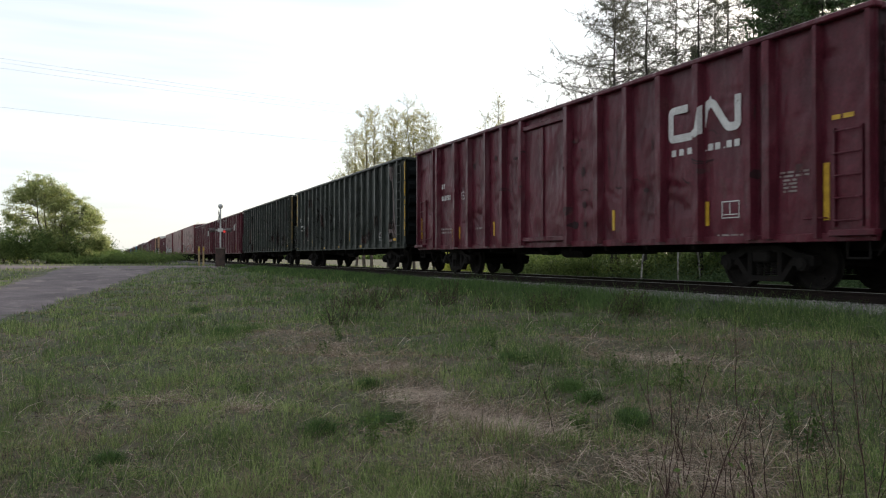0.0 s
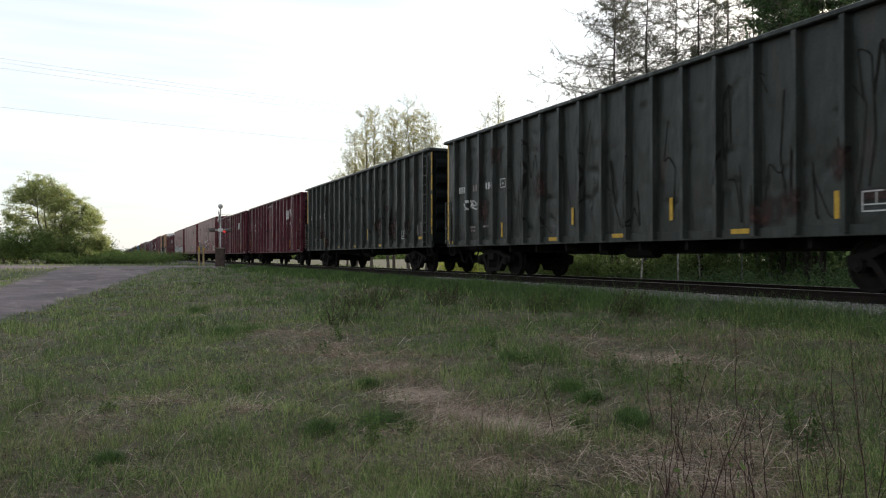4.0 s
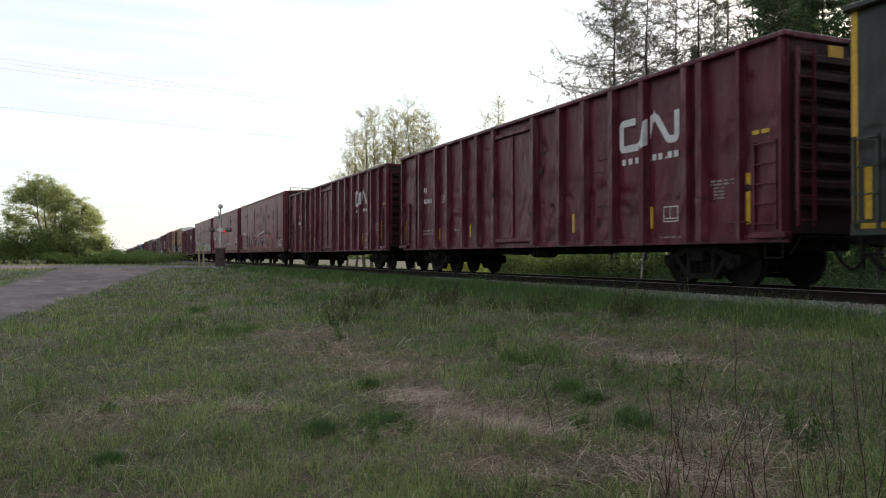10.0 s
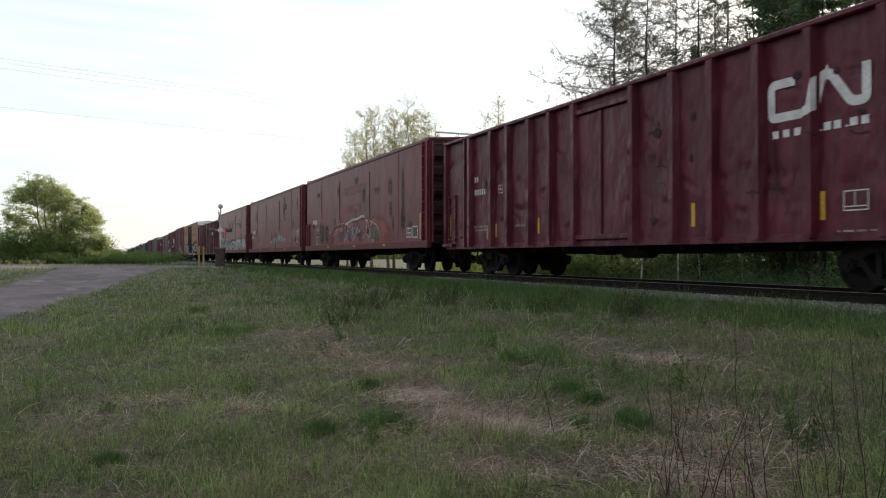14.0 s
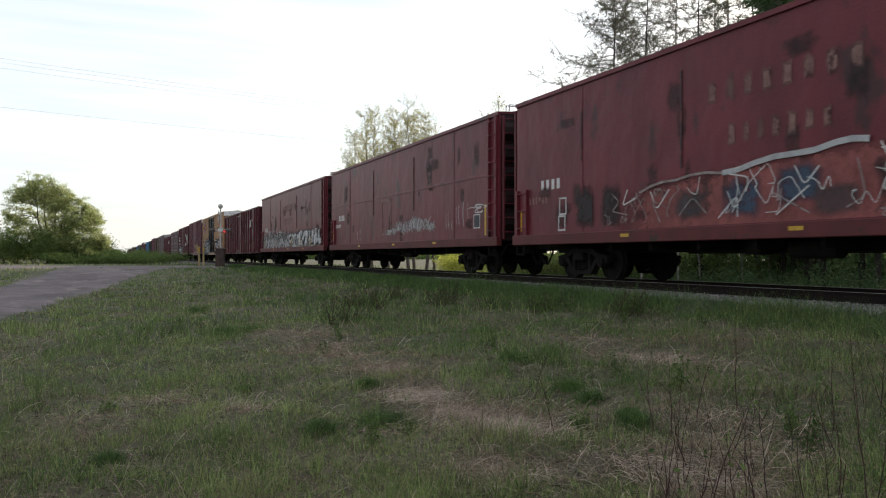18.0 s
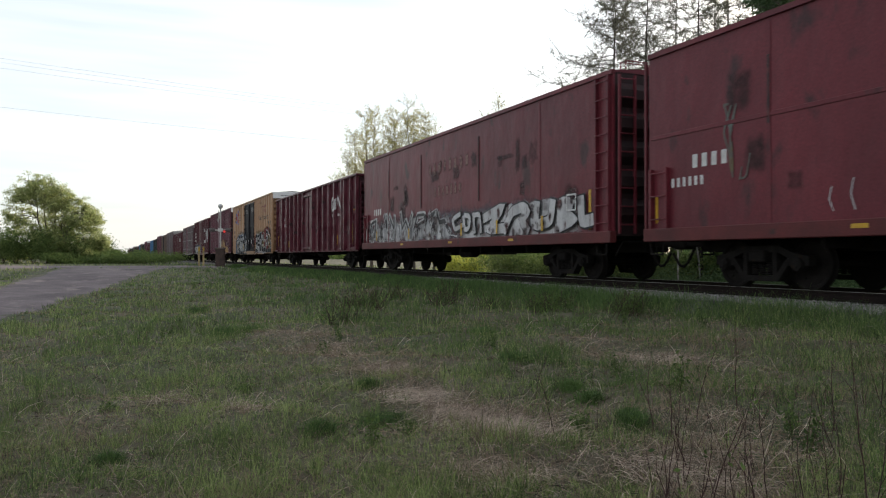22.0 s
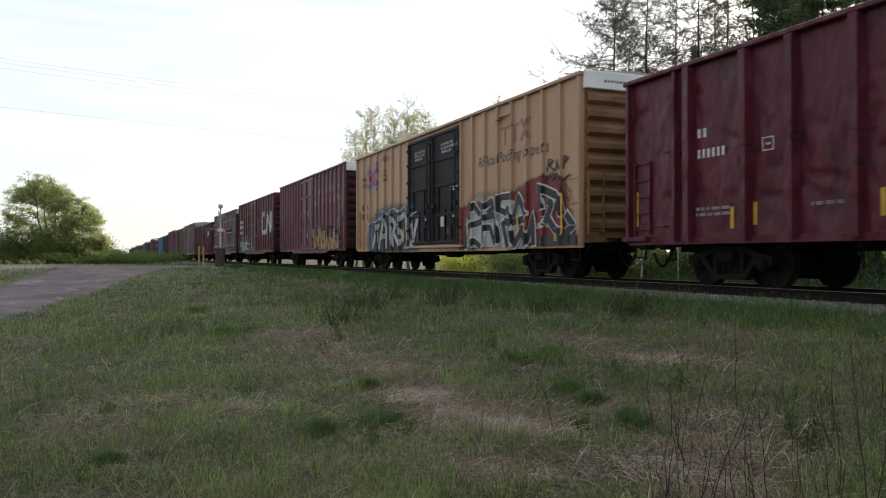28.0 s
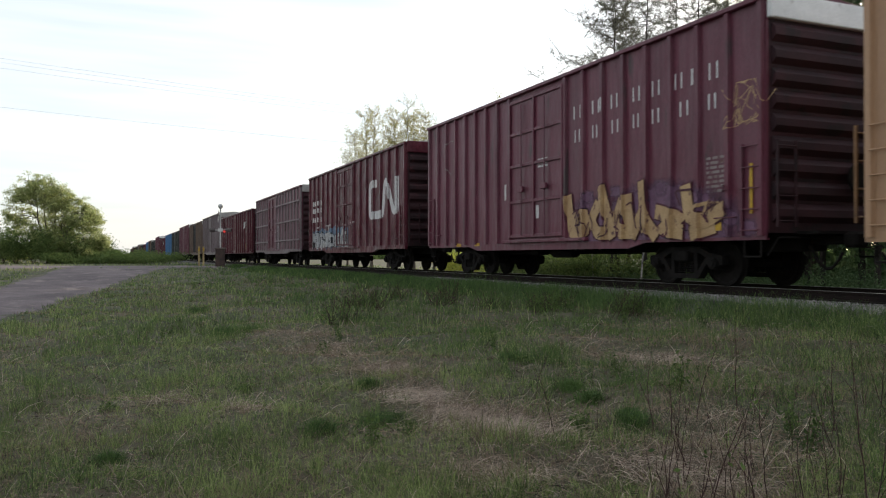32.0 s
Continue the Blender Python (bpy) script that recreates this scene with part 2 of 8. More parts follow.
EMRED = surface("faded_bright_red_paint", (0.42, 0.075, 0.085), (0.30, 0.05, 0.06), rough=0.6, scale=3, bump=0.02)
NAVYP = surface("dull_blue_spray_paint", (0.045, 0.07, 0.115), (0.03, 0.04, 0.07), rough=0.6, scale=2.2, third=(0.08, 0.025, 0.035), third_at=0.58, bump=0.02)
MAGP = surface("dark_crimson_spray_paint", (0.085, 0.013, 0.026), (0.05, 0.012, 0.022), rough=0.55, scale=2.2, third=(0.03, 0.015, 0.03), third_at=0.58, bump=0.02)
# brighter, yellower leaf: sunlight on these shrubs is put into the colour
SUNNY = leafy("sunlit_shrub_leaf", (0.46, 0.48, 0.10), (0.26, 0.31, 0.06), 0.6, 0.6)
NEEDLE = leafy("larch_needles", (0.20, 0.20, 0.14), (0.11, 0.11, 0.08), 0.4, 0.7)
SPRUCE = leafy("spruce_needles", (0.14, 0.21, 0.09), (0.06, 0.105, 0.045), 0.4, 0.7)
BARK = surface("grey_brown_bark", (0.15, 0.12, 0.10), (0.075, 0.062, 0.053), rough=0.95, scale=4, fine=22, bump=0.8)
DARKBARK = surface("dark_conifer_bark", (0.062, 0.052, 0.045), (0.034, 0.029, 0.025), rough=0.95, scale=4, fine=22, bump=0.8)
BIRCH = surface("white_birch_bark", (0.36, 0.335, 0.30), (0.2, 0.185, 0.165), rough=0.9, scale=5, fine=14, third=(0.05, 0.045, 0.04), third_at=0.6)
TWIG = surface("reddish_bare_twig", (0.075, 0.036, 0.031), (0.038, 0.021, 0.019), rough=0.9, scale=9)
POSTY = surface("faded_yellow_post", (0.42, 0.32, 0.15), (0.27, 0.20, 0.10), rough=0.7, scale=5)
ALU = surface("painted_silver_mast", (0.60, 0.59, 0.57), (0.45, 0.44, 0.43), rough=0.45, metal=0.3, scale=4)
CABIN = surface("weathered_brown_case", (0.085, 0.055, 0.045), (0.05, 0.035, 0.03), rough=0.8, scale=4)
WIRE = surface("black_wire", (0.05, 0.05, 0.055), (0.03, 0.03, 0.033), rough=0.8, bump=0)


def thinned(mat, speckle=0.9, scale=7.0):
    """The same paint laid on thinly: it covers where the mesh's own 'cover' is high and breaks up towards its edge."""
    m = mat.copy()
    m.name = "thin_" + mat.name
    nt = m.node_tree
    att = nt.nodes.new("ShaderNodeAttribute")
    att.attribute_name = "cover"
    co = nt.nodes.new("ShaderNodeTexCoord")
    grain = nt.nodes.new("ShaderNodeTexNoise")
    grain.inputs["Scale"].default_value, grain.inputs["Detail"].default_value = scale, 6
    nt.links.new(co.outputs["Object"], grain.inputs["Vector"])
    a = nt.nodes.new("ShaderNodeMath")
    a.operation = "MULTIPLY_ADD"
    a.inputs[1].default_value, a.inputs[2].default_value = speckle, -0.5 * speckle
    nt.links.new(grain.outputs["Fac"], a.inputs[0])
    b = nt.nodes.new("ShaderNodeMath")
    b.use_clamp = True
    nt.links.new(a.outputs[0], b.inputs[0])
    nt.links.new(att.outputs["Fac"], b.inputs[1])
    clear = nt.nodes.new("ShaderNodeBsdfTransparent")
    mix = nt.nodes.new("ShaderNodeMixShader")
    nt.links.new(b.outputs[0], mix.inputs[0])
    nt.links.new(clear.outputs[0], mix.inputs[1])
    nt.links.new(nt.nodes["Principled BSDF"].outputs[0], mix.inputs[2])
    nt.links.new(mix.outputs[0], nt.nodes["Material Output"].inputs[0])
    return m


SMEAR = surface("black_grime_smear", (0.026, 0.014, 0.0155), (0.015, 0.010, 0.011), rough=0.6, scale=2.5)
PALEGREEN = surface("pale_green_overspray", (0.36, 0.35, 0.24), (0.26, 0.24, 0.16), rough=0.6, scale=2, bump=0.02)
DARKGREYP = surface("charcoal_spray_paint", (0.055, 0.055, 0.062), (0.03, 0.03, 0.034), rough=0.55, scale=2.5, bump=0.02)
T_PATCH, T_RUST, T_RED, T_BLUE, T_PINK, T_HAZE, T_PALEG, T_LILAC, T_DARK, T_WHITE, T_GHOST, T_TEAL, T_NAVY, T_SMEAR = [
    thinned(q) for q in (PATCH, RUST, REDP, BLUEP, PINKP, HAZEB, PALEGREEN, LILACP, DARKGREYP, STAINW, GHOST, TEALP, NAVYP, SMEAR)]


# ---------------------------------------------------------------- mesh helpers
def box(bm, x0, x1, y0, y1, z0, z1, bevel=0.0):
    vs = [bm.verts.new((x, y, z)) for x in (x0, x1) for y in (y0, y1) for z in (z0, z1)]
    fs = [bm.faces.new([vs[i] for i in q]) for q in ((0, 1, 3, 2), (4, 6, 7, 5), (0, 4, 5, 1), (2, 3, 7, 6), (0, 2, 6, 4), (1, 5, 7, 3))]
    if bevel:
        edges = list({e for f in fs for e in f.edges})
        bmesh.ops.bevel(bm, geom=edges, offset=bevel, segments=1, affect="EDGES")
    return bm


def rod(bm, a, b, r, r2=None, sides=8):
    a, b = Vector(a), Vector(b)
    d = b - a
    m = Matrix.Translation((a + b) / 2) @ d.to_track_quat("Z", "Y").to_matrix().to_4x4()
    bmesh.ops.create_cone(bm, cap_ends=True, segments=sides, radius1=r, radius2=r if r2 is None else r2, depth=d.length, matrix=m)
    return bm


def prism(bm, outline, x0, x1):
    """A closed outline of (y, z) pushed out from x0 to x1."""
    a = [bm.verts.new((x0, y, z)) for y, z in outline]
    b = [bm.verts.new((x1, y, z)) for y, z in outline]
    n = len(a)
    bm.faces.new(a)
    bm.faces.new(b[::-1])
    for i in range(n):
        bm.faces.new((a[i], b[i], b[(i + 1) % n], a[(i + 1) % n]))
    return bm


def finish(bm, name, material, smoothed=False):
    bmesh.ops.recalc_face_normals(bm, faces=bm.faces)
    me = bpy.data.meshes.new(name)
    bm.to_mesh(me)
    bm.free()
    me.materials.append(material)
    if smoothed:
        me.shade_smooth()
    return me


def part(name, bm, material, parent, label="", at=None, smoothed=False):
    """One mesh object under a thing or under a part."""
    ob = new(name, finish(bm, name, material, smoothed) if isinstance(bm, bmesh.types.BMesh) else bm)
    ob.parent = parent
    if at is not None:
        ob.matrix_basis = at
    if label:
        ob["label"] = label
    return ob


def B():
    return bmesh.new()


def thing(name, label, category, group="", at=None):
    ob = new(name)
    ob.empty_display_size = 0.2
    tagged(ob, label, category, group)
    if at is not None:
        ob.matrix_basis = at
    return ob


def structure(name, bm_or_mesh, material=None, label=""):
    me = finish(bm_or_mesh, name, material) if isinstance(bm_or_mesh, bmesh.types.BMesh) else bm_or_mesh
    return tagged(new(name, me), label, "", "", "structure")


def raw_mesh(name, verts, tris, material, quads=False):
    me = bpy.data.meshes.new(name)
    verts, tris = np.asarray(verts, np.float32), np.asarray(tris, np.int32)
    k = tris.shape[1]
    me.vertices.add(len(verts))
    me.vertices.foreach_set("co", verts.ravel())
    me.loops.add(tris.size)
    me.loops.foreach_set("vertex_index", tris.ravel())
    me.polygons.add(len(tris))
    me.polygons.foreach_set("loop_start", np.arange(0, tris.size, k, dtype=np.int32))
    me.update(calc_edges=True)
    me.materials.append(material)
    return me


# ---------------------------------------------------------------- ground, road, track
def spaced(stops):
    out = []
    for (a, b, n) in stops:
        out += list(np.linspace(a, b, n, endpoint=False))
    return np.array(out + [stops[-1][1]])


def sheet(name, xs, ys, zf, material):
    gx, gy = np.meshgrid(xs, ys)
    v = np.stack([gx, gy, zf(gx, gy)], -1).reshape(-1, 3)
    w, h = len(xs), len(ys)
    i = (np.arange(h - 1)[:, None] * w + np.arange(w - 1)[None]).ravel()
    me = raw_mesh(name, v, np.stack([i, i + 1, i + w + 1, i + w], 1), material)
    me.shade_smooth()
    return me


gx = spaced([(-3500, -300, 8), (-300, -60, 12), (-60, -8, 26), (-8, 30, 190), (30, 80, 25), (80, 400, 12), (400, 3500, 8)])
gy = spaced([(-600, -60, 8), (-60, -4, 28), (-4, 30, 170), (30, 90, 80), (90, 400, 30), (400, 4500, 12)])
structure("ground", sheet("ground", gx, gy, ground_z, SOIL), label="shaded meadow ground with thatch and bare soil")


def edge(points, s):
    p = np.array(points, float)
    return np.stack([np.interp(s, np.linspace(0, 1, len(p)), p[:, k]) for k in (0, 1)], -1)


def strip(name, left, right, material, lift, label, n=60, m=14):
    s = np.linspace(0, 1, n)
    l, r = edge(left, s), edge(right, s)
    wob = 0.25 * np.sin(s * 47) * np.sin(s * 19)
    l[:, 0] += wob
    r[:, 0] += 0.2 * np.sin(s * 37 + 1)
    t = np.linspace(0, 1, m)[None, :, None]
    p = l[:, None] * (1 - t) + r[:, None] * t
    z = ground_z(p[..., 0], p[..., 1]) + lift * np.minimum(1, 8 * np.minimum(t[..., 0], 1 - t[..., 0])) - 0.01
    v = np.concatenate([p, z[..., None]], -1).reshape(-1, 3)
    i = (np.arange(n - 1)[:, None] * m + np.arange(m - 1)[None]).ravel()
    me = raw_mesh(name, v, np.stack([i, i + 1, i + m + 1, i + m], 1), material)
    me.shade_smooth()
    return structure(name, me, label=label)


LANE_R = [(-7.5, -30), (-4.6, 0), (-3.2, 12), (-2.3, 20), (-1.4, 29), (-0.3, 38), (1.4, 50), (4.4, 61.5)]
LANE_L = [(-12.5, -30), (-9.5, 0), (-8.0, 12), (-6.4, 20), (-5.4, 29), (-4.6, 38), (-4.6, 47), (-3.0, 61.5)]
strip("lane", LANE_L, LANE_R, GRAVEL, 0.05, "grey gravel lane beside the track", 90)
CROSS_A = [(-60, 88), (-30, 76), (-6, 60.5), (4, 60.5), (16, 56), (60, 32)]
CROSS_B = [(-60, 106), (-30, 93), (-6, 72), (4, 67), (16, 60), (60, 38)]
strip("road", CROSS_B, CROSS_A, GRAVEL, 0.06, "pale gravel road over the level crossing", 110)

# track bed
prof = [(-3.3, -0.5), (-2.1, -0.2), (-1.6, -0.19), (1.6, -0.19), (2.1, -0.2), (3.3, -0.5)]
bm = B()
ys = spaced([(-120, 0, 6), (0, 60, 60), (60, 900, 20)])
rng = np.random.default_rng(3)
rows = [[bm.verts.new((TRACK + x + rng.normal(0, 0.05), y, z + rng.normal(0, 0.012))) for x, z in prof] for y in ys]
for a, b in zip(rows, rows[1:]):
    for i in range(len(prof) - 1):
        bm.faces.new((a[i], a[i + 1], b[i + 1], b[i]))
bed = structure("ballast", bm, BALLAST, "grey crushed stone track bed")
bm = B()
box(bm, -1.3, 1.3, -0.11, 0.11, -0.36, -0.166, 0.012)
tie_mesh = finish(bm, "tie", TIE)
for k in range(130):
    part("tie", tie_mesh, TIE, bed, "", pose(TRACK + rng.normal(0, 0.02), -2 + 0.53 * k, 0, 0, 0, rng.normal(0, 0.6)))
for side in (-1, 1):
    bm = B()
    o = [(-0.07, -0.165), (0.07, -0.165), (0.07, -0.15), (0.012, -0.135), (0.012, -0.045), (0.036, -0.035), (0.036, -0.004), (-0.036, -0.004), (-0.036, -0.035), (-0.012, -0.045), (-0.012, -0.135), (-0.07, -0.15)]
    a = [bm.verts.new((TRACK + side * 0.755 + x, -120, z)) for x, z in o]
    b = [bm.verts.new((TRACK + side * 0.755 + x, 900, z)) for x, z in o]
    for i in range(len(o)):
        bm.faces.new((a[i], b[i], b[(i + 1) % len(o)], a[(i + 1) % len(o)]))
    rail = structure("rail", bm, RAILM, "rusty steel rail with a worn head")
    bm = B()
    box(bm, TRACK + side * 0.755 - 0.034, TRACK + side * 0.755 + 0.034, -120, 900, -0.004, 0.0)
    part("rail_head", bm, RAILTOP, rail, "polished running surface")


def rough_stones(name, n, pts, size, material, seed):
    rng = np.random.default_rng(seed)
    octa = np.array([(1, 0, 0), (-1, 0, 0), (0, 1, 0), (0, -1, 0), (0, 0, 1), (0, 0, -1)], float)
    tri = np.array([(0, 2, 4), (2, 1, 4), (1, 3, 4), (3, 0, 4), (2, 0, 5), (1, 2, 5), (3, 1, 5), (0, 3, 5)])
    s = size * rng.uniform(0.5, 1.25, (n, 1, 1)) * rng.uniform(0.6, 1.2, (n, 6, 1)) * rng.uniform(0.7, 1.2, (n, 1, 3))
    ang = rng.uniform(0, 6.28, n)
    r = np.stack([np.cos(ang), -np.sin(ang), 0 * ang, np.sin(ang), np.cos(ang), 0 * ang, 0 * ang, 0 * ang, 1 + 0 * ang], -1).reshape(n, 3, 3)
    v = np.einsum("nij,nkj->nki", r, octa[None] * s) + pts[:, None]
    t = tri[None] + (np.arange(n) * 6)[:, None, None]
    return raw_mesh(name, v.reshape(-1, 3), t.reshape(-1, 3), material)


n = 15000
y = rng.uniform(1, 26, n)
u = rng.uniform(-2.2, -0.9, n)
z = np.interp(u, [p[0] for p in prof], [p[1] for p in prof])
tagged(new("ballast_stones", rough_stones("ballast_stones", n, np.stack([TRACK + u, y, z + 0.005], -1), 0.032, STONE, 4)), "loose pale crushed stones on the track shoulder", "stones", kind="stuff")


# ---------------------------------------------------------------- growing things
def blades(name, pts, height, width, material, seed, lean=0.5, segs=2):
    """Bent tapered blades standing on the given points."""
    rng = np.random.default_rng(seed)
    n = len(pts)
    ang = rng.uniform(0, 2 * np.pi, n)
    side = np.stack([np.cos(ang), np.sin(ang), 0 * ang], -1)
    ang2 = rng.uniform(0, 2 * np.pi, n)
    bend = np.stack([np.cos(ang2), np.sin(ang2), 0 * ang], -1) * (rng.uniform(0.1, 1.0, n) * lean)[:, None]
    h = np.asarray(height)[:, None]
    w = np.asarray(width)[:, None]
    up = np.array([0, 0, 1.0])
    mid = pts + h * 0.55 * up + bend * h * 0.3
    tip = pts + h * up * (1 - 0.35 * np.linalg.norm(bend, axis=1, keepdims=True)) + bend * h
    v = np.stack([pts - side * w / 2, pts + side * w / 2, mid - side * w * 0.4, mid + side * w * 0.4, tip], 1)
    b = (np.arange(n) * 5)[:, None, None]
    t = np.array([(0, 1, 3), (0, 3, 2), (2, 3, 4)])[None] + b
    return raw_mesh(name, v.reshape(-1, 3), t.reshape(-1, 3), material)


def on_lane(x, y):
    l = np.interp(y, [p[1] for p in LANE_L], [p[0] for p in LANE_L])
    r = np.interp(y, [p[1] for p in LANE_R], [p[0] for p in LANE_R])
    a = np.interp(x, [p[0] for p in CROSS_A], [p[1] for p in CROSS_A])
    b = np.interp(x, [p[0] for p in CROSS_B], [p[1] for p in CROSS_B])
    return ((x > l) & (x < r) & (y < 60)) | ((y > a) & (y < b))


DRY = [(2.95, 13.6, 0.9), (3.2, 11.8, 0.75), (3.05, 10.2, 0.5), (2.85, 8.8, 0.45), (2.8, 7.6, 0.45), (2.9, 6.4, 0.55), (2.9, 5.6, 0.45), (2.3, 4.6, 0.4), (5.75, 9.3, 0.5), (5.8, 8.2, 0.5), (5.8, 7.2, 0.5), (3.3, 3.9, 0.5), (1.1, 7.3, 0.2), (0.5, 8.2, 0.2), (4.2, 4.6, 0.4), (7.5, 8.0, 0.6)]
SEDGE = [(2.45, 7.9, 0.25), (2.2, 6.4, 0.35), (1.6, 6.2, 0.3), (3.75, 5.0, 0.25), (4.4, 6.6, 0.7), (4.6, 8.2, 0.7), (3.9, 7.6, 0.5), (4.2, 10.0, 0.7), (0.5, 14.0, 1.1), (1.0, 17.0, 1.5), (4.5, 15.5, 1.6), (-0.01, 6.3, 0.25), (-0.6, 10.0, 0.8)]


def dryness(x, y):
    d = 0.08 + 0.17 * np.sin(x * 0.9 + 1.3 * np.sin(y * 0.55)) * np.sin(y * 0.7 + 0.8) + 0.16 * np.sin(2.1 * x - y * 1.4) + 0.1 * np.sin(4.3 * x + 2.0 * y)
    for a, b, r in DRY:
        d = d + 0.95 * np.exp(-(((x - a) ** 2 + (y - b) ** 2) / (r * r)))
    d = d + 0.10 * smooth(1.6, 3.0, x) * (1 - smooth(11, 15, y)) * (1 - smooth(6.5, 8.5, x))
    for a, b, r in SEDGE:
        d = d - 0.6 * np.exp(-(((x - a) ** 2 + (y - b) ** 2) / (r * r)))
    d = d - 0.5 * smooth(8.0, 10, x)
    return np.clip(d, 0.02, 0.97)


def meadow(n, d0, d1, seed, spread=34):
    rng = np.random.default_rng(seed)
    d = d0 * (d1 / d0) ** rng.uniform(0, 1, n)
    az = np.radians(YAW + rng.uniform(-spread, spread, n))
    x, y = d * np.sin(az), d * np.cos(az)
    keep = ~on_lane(x, y) & ((x < TRACK - 1.95) | (x > TRACK + 3.4))
    return x[keep], y[keep], d[keep], rng


def clump(x, y):
    return 0.5 + 0.5 * np.sin(3.1 * x + 1.7 * np.sin(2.3 * y)) * np.sin(2.7 * y + 1.1 * np.sin(3.7 * x))


def tufts(n, d0, d1, seed, each, spread=34):
    """Blade roots gathered in tufts, with the way each leans."""
    x, y, d, rng = meadow(n, d0, d1, seed, spread)
    r = np.maximum(0.03, 0.006 * d)[:, None] * np.abs(rng.normal(0, 1, (len(x), each)))
    a = rng.uniform(0, 2 * np.pi, (len(x), each))
    big = rng.lognormal(0, 0.45, len(x))
    k = rng.uniform(0, 1, len(x))
    X, Y = x[:, None] + r * np.cos(a), y[:, None] + r * np.sin(a)
    rep = lambda v: np.repeat(v, each)
    return X.ravel(), Y.ravel(), rep(d), rep(big), rep(k), rng


x, y, d, big, k, rng = tufts(60000, 2.3, 75, 11, 9)
dry = dryness(x, y)
g = k > dry * 0.85
tall = (0.4 + 0.9 * clump(x, y)) * big * (1 - 0.4 * dry) + 1.9 * smooth(8.1, 9.3, x) * (x < 12)
p = np.stack([x, y, ground_z(x, y) - 0.01], -1)
h = rng.uniform(0.04, 0.125, len(x)) * tall * (0.75 + 0.6 * clump(x * 0.45 + 3, y * 0.4))
w = np.maximum(0.0030, d * 0.00038) * rng.uniform(0.7, 1.5, len(x))
ok = (x < TRACK - 1.95) | (x > TRACK + 3)
rich = smooth(3.5, 7.0, x + 1.5 * np.sin(y * 0.35)) * smooth(9, 15, y) + 0.35 * clump(x * 0.35 + 2, y * 0.3) ** 2
for a, b, r in SEDGE:
    near = np.exp(-(((x - a) ** 2 + (y - b) ** 2) / (r * r)))
    rich = rich + 0.4 * near
    h = h * (1 + 0.25 * near)
rich = rich + 0.25 * smooth(2.6, 5.0, x) + 0.22 * smooth(10, 22, y)
lush = g & ok & (rng.uniform(0, 1, len(x)) < rich)
g2 = g & ok & ~lush
tagged(new("green_grass", blades("green_grass", p[g2], h[g2], w[g2], GRASS, 5, 1.2)), "short green meadow grass in the shade", "grass", kind="stuff")
tagged(new("lush_grass", blades("lush_grass", p[lush], h[lush] * 1.3, w[lush], LUSH, 55, 1.1)), "deeper green lush grass patches", "grass", kind="stuff")
s = ~g & ok
tagged(new("dry_grass", blades("dry_grass", p[s], h[s] * 1.0 + 0.02, w[s] * 0.8, STRAW, 6, 2.4)), "flattened dry straw-coloured grass", "grass", kind="stuff")
# the same sward goes on round and behind the camera
rng = np.random.default_rng(17)
n = 150000
x, y = rng.uniform(-14, 10, n), rng.uniform(-16, 16, n)
d = np.hypot(x, y)
bear = np.degrees(np.arctan2(x, y)) - YAW
keep = ~on_lane(x, y) & ((np.abs(bear) > 31) | (d < 2.6))
x, y, d = x[keep], y[keep], d[keep]
p = np.stack([x, y, ground_z(x, y) - 0.01], -1)
h = rng.uniform(0.05, 0.13, len(x)) * (0.4 + 0.9 * clump(x, y)) * rng.lognormal(0, 0.35, len(x))
g = rng.uniform(0, 1, len(x)) > dryness(x, y) * 0.8
tagged(new("near_grass", blades("near_grass", p[g], h[g], 0.006 * np.ones(g.sum()), GRASS, 18, 0.9)), "short green meadow grass", "grass", kind="stuff")
tagged(new("near_dry_grass", blades("near_dry_grass", p[~g], h[~g] + 0.02, 0.005 * np.ones((~g).sum()), STRAW, 18, 2.4)), "dry straw-coloured grass", "grass", kind="stuff")
x, y, d, rng = meadow(60000, 14, 110, 12, 180)
p = np.stack([x, y, ground_z(x, y) - 0.01], -1)
tagged(new("outer_grass", blades("outer_grass", p, rng.uniform(0.1, 0.3, len(x)), np.maximum(0.01, d * 0.0009), GRASS, 7, 0.8)), "meadow grass round the track", "grass", kind="stuff")


OLDTHATCH = leafy("dark_old_thatch", (0.085, 0.062, 0.045), (0.035, 0.027, 0.02), 0.2, 1.0)


